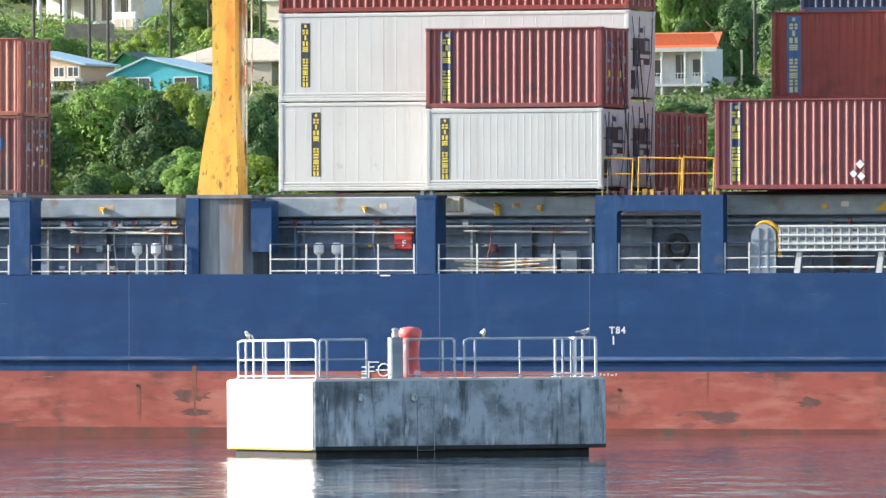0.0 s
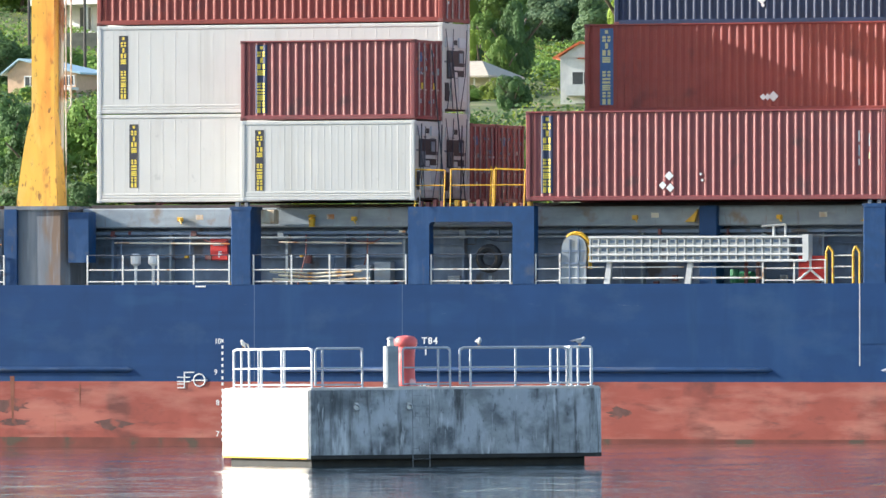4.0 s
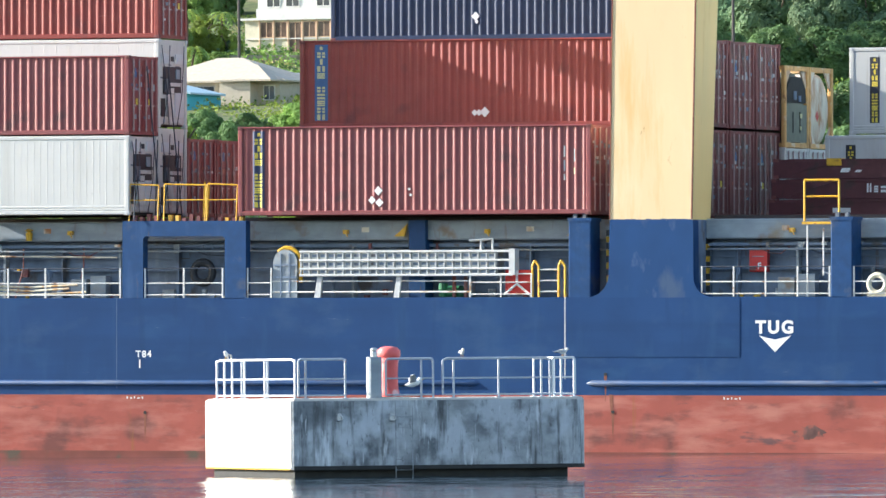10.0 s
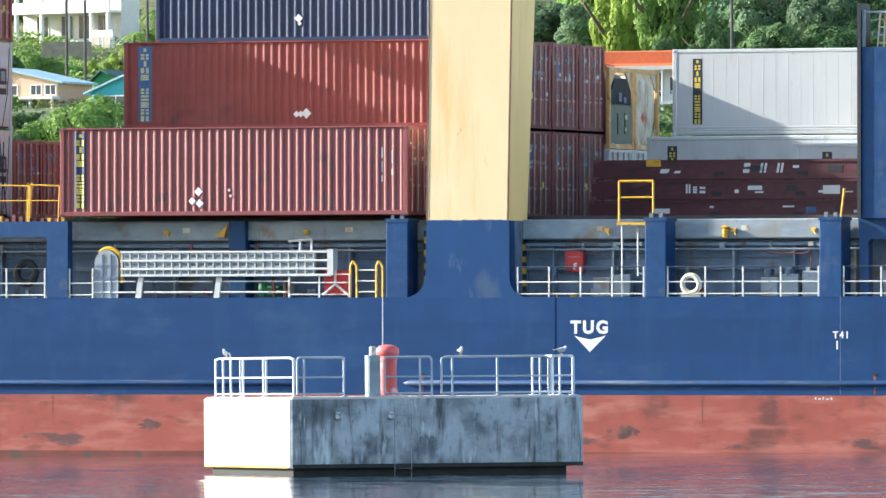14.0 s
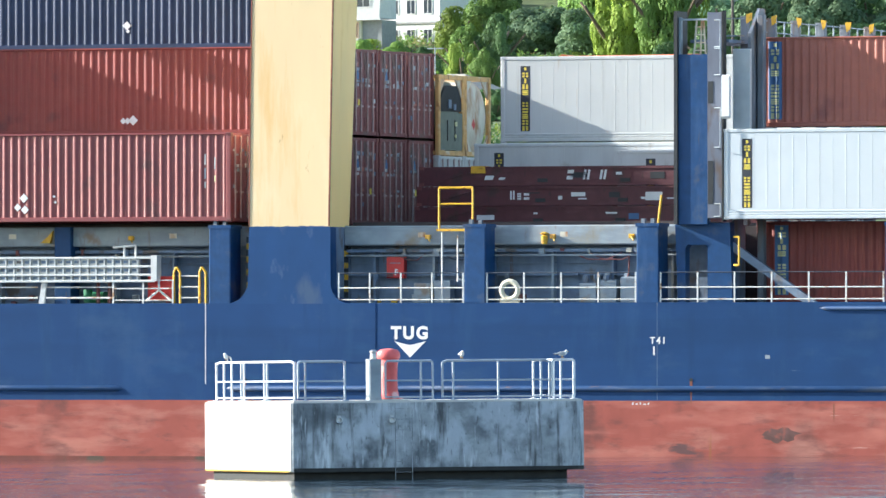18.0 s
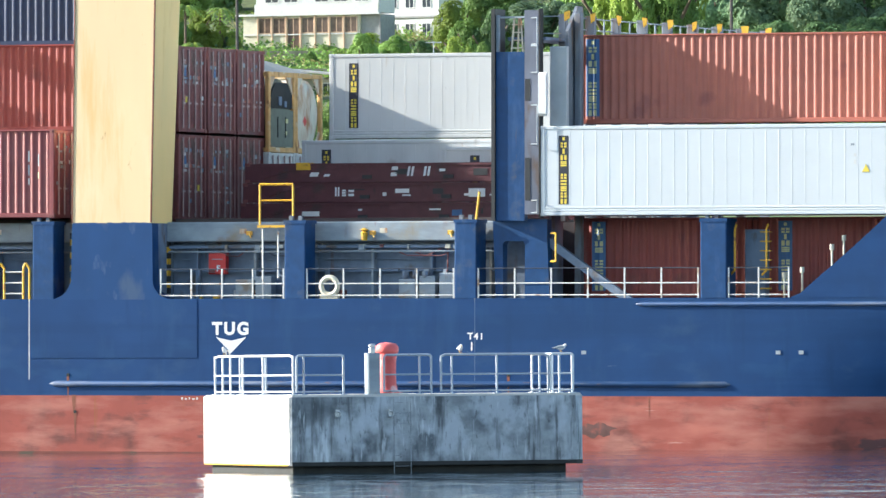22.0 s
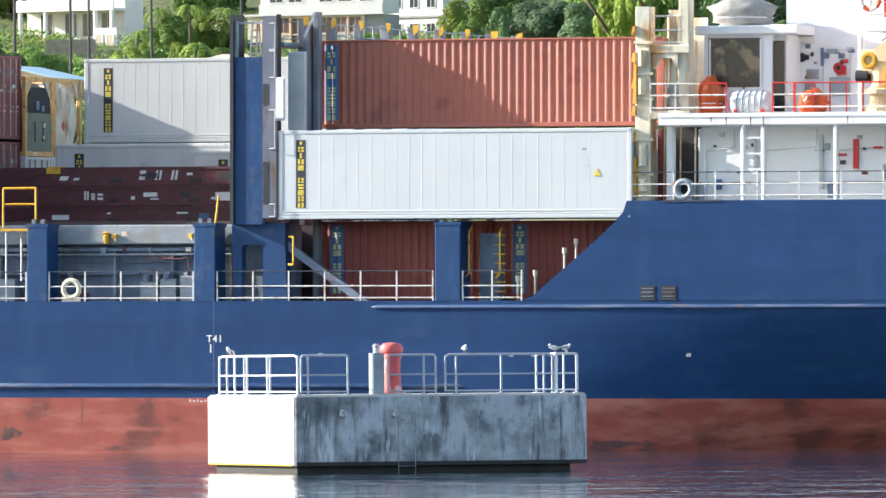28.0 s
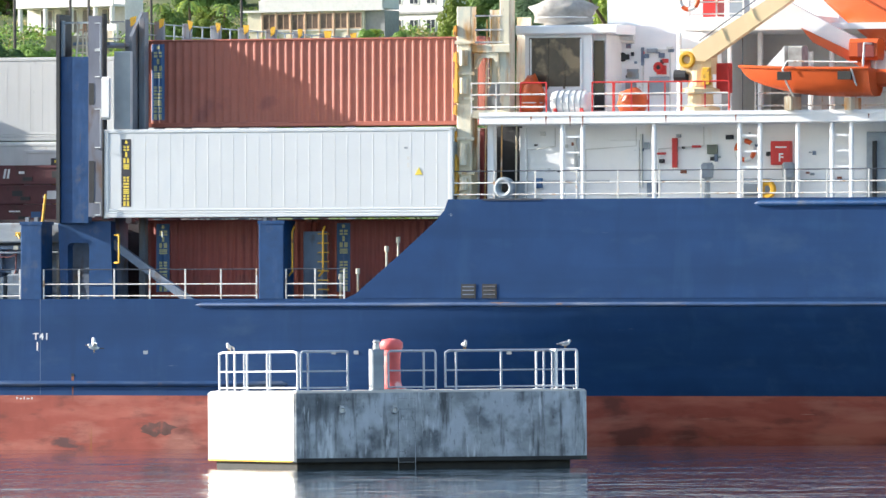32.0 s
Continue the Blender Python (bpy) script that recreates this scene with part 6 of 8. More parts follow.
def bundle(name, p, dep, z, size, mat, label, cat):
    t = thing(name, label, cat)
    aboard(t, pose(sx(p, dep), dep, z))
    bm = bmesh.new()
    bmesh.ops.create_icosphere(bm, subdivisions=3, radius=1)
    for q in bm.verts:
        k = 1 + 0.3 * noise.noise(q.co * 2.3 + Vector((p, 0, 0))) + 0.12 * noise.noise(q.co * 6 + Vector((p, 3, 0)))
        q.co = Vector((q.co.x * size[0] * k, q.co.y * size[1] * k, max(-0.8, q.co.z) * size[2] * k + size[2] * 0.8))
    me = bpy.data.meshes.new(name)
    bm.to_mesh(me)
    bm.free()
    me.materials.append(M[mat])
    me.shade_smooth()
    part("cover", me, mat, t)
    part("tie", Shape().ring((0, 0, size[2] * 0.5), size[0] * 0.9, 0.02, "z", 14, 4), "mark_white", t)
    return t


bundle("covered_equipment", 152, 2.2, 13.98, (1.05, 0.8, 0.56), "cover_grey", "grey canvas covered equipment on the cabin roof", "tarpaulin")
bundle("covered_winch", 272, 0.6, 11.16, (0.5, 0.4, 0.42), "orange", "red-orange covered winch on the boat deck", "winch")
bundle("covered_pump", 92, 1.0, 11.16, (0.42, 0.4, 0.68), "orange", "orange covered machine beside the cabin", "machine")
bundle("covered_reel", 35, 0.9, 11.16, (0.36, 0.45, 0.55), "cover_grey", "dark grey covered reel between the columns", "reel")


def provision_crane():
    c = part("provision_crane", Shape().lathe([(0.62, 0), (0.62, 0.14), (0.42, 0.18), (0.4, 0.55), (0.62, 0.6), (0.62, 0.72), (0.4, 0.78), (0.36, 1.5)], 16, (sx(392, 0.55), 0.6)), "crane_cream", ship, "cream yellow provision crane", at=pose(0, 0, 11.16))
    c0 = sx(390, 0.55)
    part("crane_head", Shape().slab(c0 - 0.55, c0 + 0.5, 0.3, 0.9, 1.2, 2.0, 0.06), "crane_cream", c)
    part("hoist_motor", Shape().tube((c0 - 0.75, 0.4, 1.15), (c0 - 0.35, 0.4, 1.15), 0.2, 12), "black", c)
    part("sheave", Shape().ring((c0 - 0.3, 0.25, 1.65), 0.2, 0.08, "y", 16, 6), "yellow", c)
    boom = part("boom", Shape().prism_y([(c0 - 0.12, 2.0), (c0 + 0.02, 1.62), (c0 + 0.34, 1.6), (c0 + 4.75, 4.5), (c0 + 4.6, 4.86), (c0 + 0.12, 2.16)], 0.2, 0.55), "crane_cream", c, "box boom raised aft")
    for q in (0.18, 0.4, 0.62, 0.84):
        bx0, bz0 = c0 + 0.2 + 4.5 * q, 1.78 + 2.9 * q
        part("boom_rib", Shape().prism_y([(bx0, bz0 - 0.04), (bx0 + 0.05, bz0 - 0.01), (bx0 - 0.1, bz0 + 0.36), (bx0 - 0.15, bz0 + 0.33)], 0.17, 0.2), "crane_cream", boom)
    part("hoist_wire", Shape().pipe([(c0 + 0.1, 0.3, 2.25), (c0 + 2.4, 0.3, 3.8), (c0 + 4.6, 0.3, 5.1)], 0.02, 5), "rail_dark", c)
    part("control_panel", Shape().slab(c0 + 0.28, c0 + 0.5, 0.1, 0.3, 0.85, 1.4, 0.02), "yellow", c)
    part("fuel_box", Shape().slab(c0 + 0.5, c0 + 0.9, 0.8, 1.2, 0.6, 1.55, 0.05), "red", c)


provision_crane()


def boat(name, label, x, y, z, L, Wd, H, tilt=0, closed=False):
    """A small boat: hull from stations, gunwale, thwarts or a canopy."""
    t = thing(name, label, "lifeboat")
    aboard(t, pose(x, y, z, 0, tilt, 0))
    st = 15
    v, f = [], []
    for i in range(st):
        u = i / (st - 1)
        w = Wd / 2 * min(1.0, 0.06 + 1.9 * u - 0.9 * u * u * 1.05)
        keel = 0.55 * H * (1 - u) ** 3
        sheer = H + 0.12 * (1 - u) ** 2
        xx = L * u - 0.0
        for j in range(9):
            a = j / 8
            s = abs(2 * a - 1)
            side = 1 if a > 0.5 else -1
            yy = side * w * min(1.0, (s ** 0.55))
            zz = keel + (sheer - keel) * s ** 2.2
            v.append((xx + (0.35 * (1 - s) * (1 - u) ** 2 * 2), yy, zz))
    for i in range(st - 1):
        for j in range(8):
            f.append((i * 9 + j, (i + 1) * 9 + j, (i + 1) * 9 + j + 1, i * 9 + j + 1))
    f.append(tuple((st - 1) * 9 + j for j in range(9)))
    part("hull", Shape().add(v, f), "orange", t, smooth=True)
    gun = [v[i * 9] for i in range(st)]
    gun2 = [v[i * 9 + 8] for i in range(st)]
    part("gunwale", Shape().pipe(gun, 0.05, 6).pipe(gun2, 0.05, 6), "orange", t)
    part("deck", Shape().add([g for g in gun] + [g for g in gun2], [(i, i + 1, st + i + 1, st + i) for i in range(st - 1)]), "cont_brick" if not closed else "orange", t)
    if closed:
        vv, ff = [], []
        for i in range(st):
            u = i / (st - 1)
            h = 1.0 * math.sin(math.pi * min(1, u * 0.85 + 0.12)) ** 0.6
            for j in range(9):
                a = j / 8 * math.pi
                g = gun[i]
                vv.append((g[0], -abs(g[1]) * 0.92 * math.cos(a), g[2] + h * math.sin(a)))
        for i in range(st - 1):
            for j in range(8):
                ff.append((i * 9 + j, i * 9 + j + 1, (i + 1) * 9 + j + 1, (i + 1) * 9 + j))
        part("canopy", Shape().add(vv, ff), "orange", t, "closed orange canopy", smooth=True)
        part("helm_cupola", Shape().slab(L * 0.62, L * 0.85, -0.5, 0.5, H + 0.9, H + 1.45, 0.15), "orange", t)
    else:
        part("bow_cover", Shape().prism_y([(0.9, H + 0.02), (1.6, H + 0.02), (1.6, H + 0.75)], -0.25, 0.25), "mark_white", t)
        part("grab_rail", Shape().pipe([(1.7, -Wd / 2 + 0.15, H), (1.85, -Wd / 2 + 0.15, H + 0.25), (4.2, -Wd / 2 + 0.15, H + 0.2)], 0.03, 5), "rail_white", t)
        part("console", Shape().slab(1.75, 2.2, -0.3, 0.3, H - 0.1, H + 0.75, 0.05), "cover_grey", t)
        part("a_frame", Shape().pipe([(4.35, -0.6, H), (4.4, -0.6, H + 0.8), (4.4, 0.6, H + 0.8), (4.35, 0.6, H)], 0.035, 5), "rail_white", t)
        for a in (0.42, 0.86):
            part("name_patch", Shape().box(L * a - 0.35, L * a + 0.1, -Wd / 2 - 0.05, -Wd / 2 + 0.05, H - 0.35, H - 0.08), "pile_dark", t, "dark rubber pad")
        for a in (0.38, 0.88):
            part("sling", Shape().pipe([(L * a, -Wd / 2 - 0.03, H), (L * a + 0.1, -Wd / 2 * 0.9, H * 0.5), (L * a + 0.15, -0.2, 0.02)], 0.03, 5), "mark_white", t)
    return t


boat("rescue_boat", "open orange rescue boat with white fittings on its cradle", sx(461, 0.1), 0.1, 11.58, 4.6, 1.7, 0.88)
part("boat_cradle", Shape().box(sx(545), sx(557), -0.3, 0.7, 11.16, 11.6), "super_stain", ship, "boat cradle")
part("boat_cradle", Shape().box(sx(650), sx(662), -0.3, 0.7, 11.16, 11.56), "super_stain", ship)
for a in (575, 612):
    part("davit_post", Shape().post(sx(a, 1.8), sx(a, 1.8) + 0.14, 2.3, 2.45, 11.16, 13.1), "super_white", ship)
boat("enclosed_lifeboat", "enclosed orange lifeboat on a slanting white launching ramp", sx(560, 2.4), 2.4, 14.5, 8.0, 2.4, 1.3, tilt=27, closed=True)
ramp = part("launching_ramp", Shape().prism_y([(sx(515, 1.0), 15.0), (sx(515, 1.0), 14.35), (sx(735, 1.0), 12.15), (sx(735, 1.0), 12.8)], 0.9, 1.15), "super_white", ship, "white slanting ramp beam")
part("ramp_stripe", Shape().prism_y([(sx(575, 1.0), 13.8), (sx(595, 1.0), 13.35), (sx(695, 1.0), 12.4), (sx(695, 1.0), 12.75)], 0.75, 0.88), "orange", ramp)
bx = thing("orange_locker", "rounded orange equipment box beside the lifeboat", "locker")
aboard(bx, pose(sx(655, 0.3), 0.2, 12.75))
part("box_body", Shape().slab(0, 0.95, 0, 0.7, 0, 0.68, 0.12), "orange", bx)
part("box_door", Shape().slab(0.3, 0.85, -0.03, 0.0, 0.08, 0.55, 0.02), "cont_brick", bx)
ob2 = thing("orange_box", "orange float box at the boat's stern", "box")
aboard(ob2, pose(sx(694, 0.1), 0.1, 11.9))
part("box_body", Shape().slab(0, 1.0, 0, 0.7, 0, 0.55, 0.1), "orange", ob2)
# deck above
guard_rail(sx(375, 1.3), sx(470, 1.3), z=14.2, y=1.25, h=1.0, gap=0.9, top="rail_white")
part("upper_locker", Shape().slab(sx(398, 2), sx(425, 2), 2.0, 2.6, 14.2, 15.1, 0.03), "red", ship, "red locker")
part("upper_locker", Shape().slab(sx(445, 2), sx(470, 2), 2.0, 2.6, 14.2, 15.1, 0.03), "hatch", ship, "grey locker")
lb2 = copy_thing(lb, Matrix.Identity(4))
aboard(lb2, pose(sx(373, 1.2), 1.18, 14.75))

# white lashing bridge in front of the deckhouse
for x0, w, y0, z1 in ((50.7, 0.5, 0.3, 14.6), (52.1, 0.35, 0.5, 14.9), (51.65, 0.28, 0.8, 14.5)):
    part("lashing_column", Shape().post(x0, x0 + w, y0, y0 + 0.5, 8.36 if x0 < 51 else 11.16, z1), "super_stain", ship, "white rust-streaked lashing column")
for z in (11.0, 13.1):
    part("lashing_beam", Shape().slab(50.8, 52.5, 0.35, 0.75, z, z + 0.28, 0.03), "super_stain", ship)
part("lashing_arch", Shape().prism_y([(51.27, 8.6), (51.27, 12.6), (51.45, 12.95), (51.9, 12.95), (52.1, 12.6), (52.1, 13.1), (51.27, 13.1)], 0.4, 0.7), "super_stain", ship)
for z in (13.45, 13.85, 14.3):
    part("platform_rail", Shape().tube((51.27, 0.5, z), (52.2, 0.5, z), 0.03, 6), "rail_white", ship)
for i in range(14):
    part("ladder_rung", Shape().box(51.5, 51.75, 1.0, 1.04, 8.7 + i * 0.3, 8.74 + i * 0.3), "super_stain", ship)
for x in (51.0, 51.62, 52.4):
    part("lashing_rod", Shape().tube((x, 1.2, 8.4), (x + 0.05, 1.2, 13.5), 0.03, 5), "super_stain", ship)
for z in (8.5, 11.5):
    part("rusty_bracket", Shape().prism_y([(50.66, z), (50.78, z), (50.78, z + 1.2), (50.7, z + 1.35)], 0.15, 0.3), "crane_orange", ship, "rust-orange bracket")
for y in (3.0, 5.5, 8.0, 10.5, 13.0):
    part("lashing_column", Shape().post(50.8, 51.2, y, y + 0.3, 8.36, 14.4), "super_stain", ship)

for z in (9.2, 10.3, 11.6, 12.4, 13.4):
    part("column_band", Shape().slab(50.66, 51.32, 0.24, 0.3, z, z + 0.1, 0.01), "super_stain", ship)
for z0, z1 in ((8.7, 9.1), (9.5, 10.2), (11.8, 12.3), (12.7, 13.2)):
    part("pipe_sleeve", Shape().tube((50.98, 0.2, z0), (50.98, 0.2, z1), 0.13, 10), "super_stain", ship, "pale sleeve on the lashing column")
for x in (51.45, 51.6, 52.0):
    part("lashing_bar", Shape().tube((x, 0.9, 8.4), (x + 0.15, 0.7, 14.2), 0.025, 5), "tank_frame", ship, "rusty lashing bar")
for i in range(7):
    part("hook_plate", Shape().prism_y([(50.6, 8.6 + i * 0.85), (50.72, 8.55 + i * 0.85), (50.72, 8.9 + i * 0.85), (50.64, 8.86 + i * 0.85)], 0.2, 0.34), "crane_orange", ship)

# rust runs and small gear about the deckhouse
rg = random.Random(8)
for i in range(7):
    x, h = 52.3 + rg.random() * 12.5, rg.uniform(0.08, 0.34)
    part("rust_streak", Shape().prism_y([(x, 11.04), (x + 0.05, 11.04), (x + 0.035, 11.04 - h), (x + 0.015, 11.04 - h)], -0.056, -0.051), "streak_rust", ship)
for i in range(26):
    x, z = sx(rg.uniform(90, 640), W0), rg.uniform(8.9, 10.5)
    w, h = rg.uniform(0.05, 0.2), rg.uniform(0.04, 0.14)
    part("wall_fitting", Shape().slab(x, x + w, W0 - 0.06, W0, z, z + h, 0.008), rg.choice(("hatch", "hatch", "coaming", "black", "cabinet", "streak_rust")), house)
for i in range(18):
    x, z = sx(rg.uniform(235, 345), 3), rg.uniform(11.9, 13.6)
    w, h = rg.uniform(0.05, 0.22), rg.uniform(0.04, 0.16)
    part("wall_fitting", Shape().slab(x, x + w, 2.94, 3.0, z, z + h, 0.008), rg.choice(("hatch", "cabinet", "coaming", "black", "red")), up)
for a in (292, 340):
    part("door_frame", Shape().box(sx(a, 3), sx(a, 3) + 0.03, 2.95, 3.0, 11.2, 13.2), "cabinet", up)
part("door_frame", Shape().box(sx(292, 3), sx(340, 3) + 0.03, 2.95, 3.0, 13.2, 13.23), "cabinet", up)
part("alarm_bell", Shape().ring((sx(322, 3), 2.86, 12.65), 0.13, 0.05, n=16, k=6).tube((sx(322, 3), 2.94, 12.65), (sx(322, 3), 2.86, 12.65), 0.11, 12), "red", up, "round red alarm on the wall")
part("alarm_centre", Shape().tube((sx(322, 3), 2.86, 12.65), (sx(322, 3), 2.84, 12.65), 0.07, 10), "black", up)
part("strip_light", Shape().slab(sx(243, 3), sx(278, 3), 2.8, 2.98, 13.56, 13.68, 0.03), "mark_white", up, "white strip light under the deck")
part("porthole", Shape().ring((sx(256, 3), 2.96, 13.0), 0.12, 0.03, n=16, k=6).tube((sx(256, 3), 2.99, 13.0), (sx(256, 3), 2.96, 13.0), 0.1, 12), "black", up)
for x0, x1 in ((85, 135), (190, 280), (320, 400)):
    part("wall_pipe", Shape().pipe([(sx(x0, W0), W0 - 0.05, 8.5), (sx(x0, W0), W0 - 0.05, 10.0), (sx(x1, W0), W0 - 0.05, 10.1), (sx(x1, W0), W0 - 0.05, 10.7)], 0.018, 5), "cabinet", house)


# ---------- houses on the hillside ----------
def opening(parent, x, y, z, w, h, mat="window", frame_mat="wall_white", name="window"):
    o = part(name, Shape().box(x, x + w, y - 0.03, y + 0.05, z, z + h), mat, parent)
    for a, b, c, d in ((x - 0.08, x, z - 0.08, z + h + 0.08), (x + w, x + w + 0.08, z - 0.08, z + h + 0.08), (x, x + w, z + h, z + h + 0.08), (x, x + w, z - 0.08, z)):
        part("frame", Shape().box(a, b, y - 0.06, y + 0.02, c, d), frame_mat, o)
    if w > 0.7:
        part("mullion", Shape().box(x + w / 2 - 0.03, x + w / 2 + 0.03, y - 0.05, y - 0.03, z, z + h), frame_mat, o)
    return o


def house_at(name, x, d, z, label, turn=-22):
    h = thing(name, label, "house", "houses on the hill")
    h.matrix_basis = pose(x, d, z, 0, 0, turn)
    return h


def gable_roof(h, x0, x1, y0, y1, z, rise, mat, over=0.35, ridge=0.5):
    """A gable whose triangle faces the viewer; ridge: where the peak stands across the front."""
    xm = x0 + (x1 - x0) * ridge
    t = 0.16
    part("roof", Shape().prism_y([(x0 - over, z - 0.06), (xm, z + rise), (x1 + over, z - 0.06), (x1 + over, z + t - 0.06), (xm, z + rise + t), (x0 - over, z + t - 0.06)], y0 - over, y1), mat, h)
    part("gable", Shape().prism_y([(x0, z), (x1, z), (xm, z + rise)], y0, y0 + 0.15), h["paint"], h)


def hip_roof(h, x0, x1, y0, y1, z, rise, mat, over=0.4, a=0.35, b=0.65):
    v = [(x0 - over, y0 - over, z), (x1 + over, y0 - over, z), (x1 + over, y1 + over, z), (x0 - over, y1 + over, z),
         (x0 + (x1 - x0) * a, (y0 + y1) / 2, z + rise), (x0 + (x1 - x0) * b, (y0 + y1) / 2, z + rise)]
    v += [(p[0], p[1], z - 0.15) for p in v[:4]]
    part("roof", Shape().add(v, [(0, 1, 5, 4), (1, 2, 5), (2, 3, 4, 5), (3, 0, 4), (6, 7, 1, 0), (7, 8, 2, 1), (8, 9, 3, 2), (9, 6, 0, 3), (6, 9, 8, 7)]), mat, h)


def walls(h, x0, x1, y0, y1, z0, z1, mat):
    h["paint"] = mat
    return part("wall", Shape().box(x0, x1, y0, y1, z0, z1), mat, h)


h = house_at("house", -22.8, 852, 23.8, "turquoise bungalow with a pale blue gable roof among trees")
walls(h, -4.2, 4.2, 0, 7, -0.5, 2.0, "wall_blue")
gable_roof(h, -4.4, 4.3, 0, 7, 1.95, 1.35, "roof_blue", ridge=0.36)
for a in (-3.0, 1.2):
    opening(h, a, 0, 0.75, 2.0, 0.95)
h = house_at("house", -32.6, 866, 24.9, "peach house with a low white-edged gable roof")
walls(h, -3.2, 3.0, 0, 7, -0.6, 2.2, "wall_peach")
gable_roof(h, -3.4, 3.2, 0, 7, 2.1, 1.2, "roof_blue", ridge=0.2)
part("porch_roof", Shape().box(-1.2, 3.2, -1.6, 0.1, 0.72, 0.95), "wall_white", h)
for a in (-1.1, 1.0, 3.0):
    part("porch_post", Shape().post(a, a + 0.18, -1.5, -1.3, -1.5, 0.75), "wall_white", h)
for a in (-1.6, 0.6, 1.9):
    opening(h, a, 0, 1.15, 0.9, 0.75)
opening(h, -0.4, -0.02, -0.6, 1.2, 1.2)
h = house_at("house", -27.2, 905, 26.9, "small green house with a dark roof")
walls(h, -1.0, 1.8, 0, 5, -1, 1.2, "wall_green")
gable_roof(h, -1.1, 2.0, 0, 5, 1.2, 1.0, "roof_green", ridge=0.3)
h = house_at("house", -17.2, 862, 24.7, "beige house with a wide tan hip roof")
walls(h, -5.8, 6.2, 0, 8, -0.8, 2.45, "wall_beige")
hip_roof(h, -6.0, 6.4, 0, 8, 2.4, 2.0, "roof_tan", a=0.4, b=0.58)
walls(h, 1.5, 4.2, -1.6, 0.0, -0.8, 2.45, "wall_beige")
hip_roof(h, 1.6, 5.8, -1.6, 3.0, 2.42, 1.3, "roof_tan", a=0.5, b=0.55)
opening(h, -1.6, 0, 0.6, 1.9, 1.3, frame_mat="roof_grey")
opening(h, 4.8, 0, 0.8, 0.9, 1.1)
part("drainpipe", Shape().tube((-3.2, -0.1, -0.5), (-3.2, -0.1, 3.2), 0.06, 6), "wall_white", h)
h = house_at("house", -10.2, 874, 24.9, "weathered cream house with a nearly flat grey roof")
walls(h, -0.6, 1.4, 0, 6, -1, 2.5, "wall_cream")
part("annex_wall", Shape().box(1.4, 4.2, 0.6, 6, -1, 2.3), "wall_beige", h)
part("roof", Shape().prism_y([(-2.8, 3.2), (-2.6, 3.35), (4.4, 2.65), (4.4, 2.5)], -0.5, 6.4), "roof_grey", h)
part("lean_to", Shape().box(-2.8, -0.6, 0.8, 5, -1, 2.9), "roof_grey", h)
opening(h, 2.3, 0.55, 0.7, 0.8, 1.2)
opening(h, -2.2, 0.75, 1.0, 1.0, 1.2)
h = house_at("house", 1.9, 850, 23.6, "small pale house with a hip roof and a columned porch")
walls(h, -1.6, 2.6, 0, 6, -1, 2.5, "wall_cream")
hip_roof(h, -2.2, 2.8, -1.2, 6, 2.5, 1.3, "roof_tan")
for a in (-1.8, -0.7, 0.5, 1.6):
    part("porch_post", Shape().post(a, a + 0.16, -1.1, -0.95, -0.6, 2.5), "wall_white", h)
part("porch_wall", Shape().box(-1.9, 2.5, -1.15, -1.0, -0.8, 0.3), "wall_white", h)
opening(h, -0.4, 0, 0.6, 1.0, 1.2)
part("aerial", Shape().tube((-1.4, 2, 3.0), (-1.4, 2, 6.0), 0.05, 6).tube((-2.1, 2, 5.9), (-0.7, 2, 5.9), 0.04, 6), "hatch", h, "thin television aerial")
h = house_at("house", 15.5, 833, 22.6, "two-storey white house with an orange roof and balconies", -14)
walls(h, -5.6, -0.2, -0.6, 8, -1, 4.5, "wall_white")
walls(h, -0.2, 5.4, 0.6, 8, -1, 4.5, "wall_white")
gable_roof(h, -5.8, 0.0, -0.6, 8, 4.4, 1.2, "roof_orange", ridge=0.32)
part("main_roof", Shape().prism_y([(-3.6, 5.6), (6.4, 5.55), (6.9, 4.35), (-4.6, 4.35)], 0.0, 0.2).add([(-4.2, -0.9, 4.35), (6.9, -0.9, 4.35), (6.4, 3.4, 5.75), (-3.6, 3.4, 5.75)], [(0, 1, 2, 3)]), "roof_orange", h, "orange sheet roof")
part("annex", Shape().box(7.0, 8.3, 1.0, 4, -1, 2.1), "roof_grey", h, "low grey lean-to")
part("annex_pole", Shape().tube((8.6, 0.5, -1), (8.6, 0.5, 4.2), 0.09, 8), "wall_cream", h)
part("garden_pillar", Shape().post(11.2, 11.7, -0.6, -0.2, -1.5, 1.0), "wall_white", h)
part("fascia", Shape().box(-0.2, 6.9, -0.95, -0.85, 4.1, 4.4), "wall_white", h)
for z in (1.35, -0.6):
    part("balcony_slab", Shape().box(-0.1, 6.2, -0.9, 0.7, z, z + 0.2), "wall_white", h)
    part("balcony_rail", Shape().box(-0.1, 6.2, -0.88, -0.82, z + 1.0, z + 1.07), "wall_white", h)
    for i in range(22):
        part("baluster", Shape().box(i * 0.28, i * 0.28 + 0.06, -0.87, -0.83, z + 0.2, z + 1.0), "wall_white", h)
for a in (0.2, 2.3, 4.2, 5.6):
    part("balcony_post", Shape().post(a, a + 0.16, -0.9, -0.74, -1, 4.2), "wall_white", h)
for a, z, w, hh in ((-4.6, 2.0, 1.8, 1.3), (-1.6, 2.2, 1.0, 1.1), (-4.4, -0.4, 1.4, 1.2), (-1.6, -0.3, 1.0, 1.0)):
    opening(h, a, -0.6, z, w, hh)
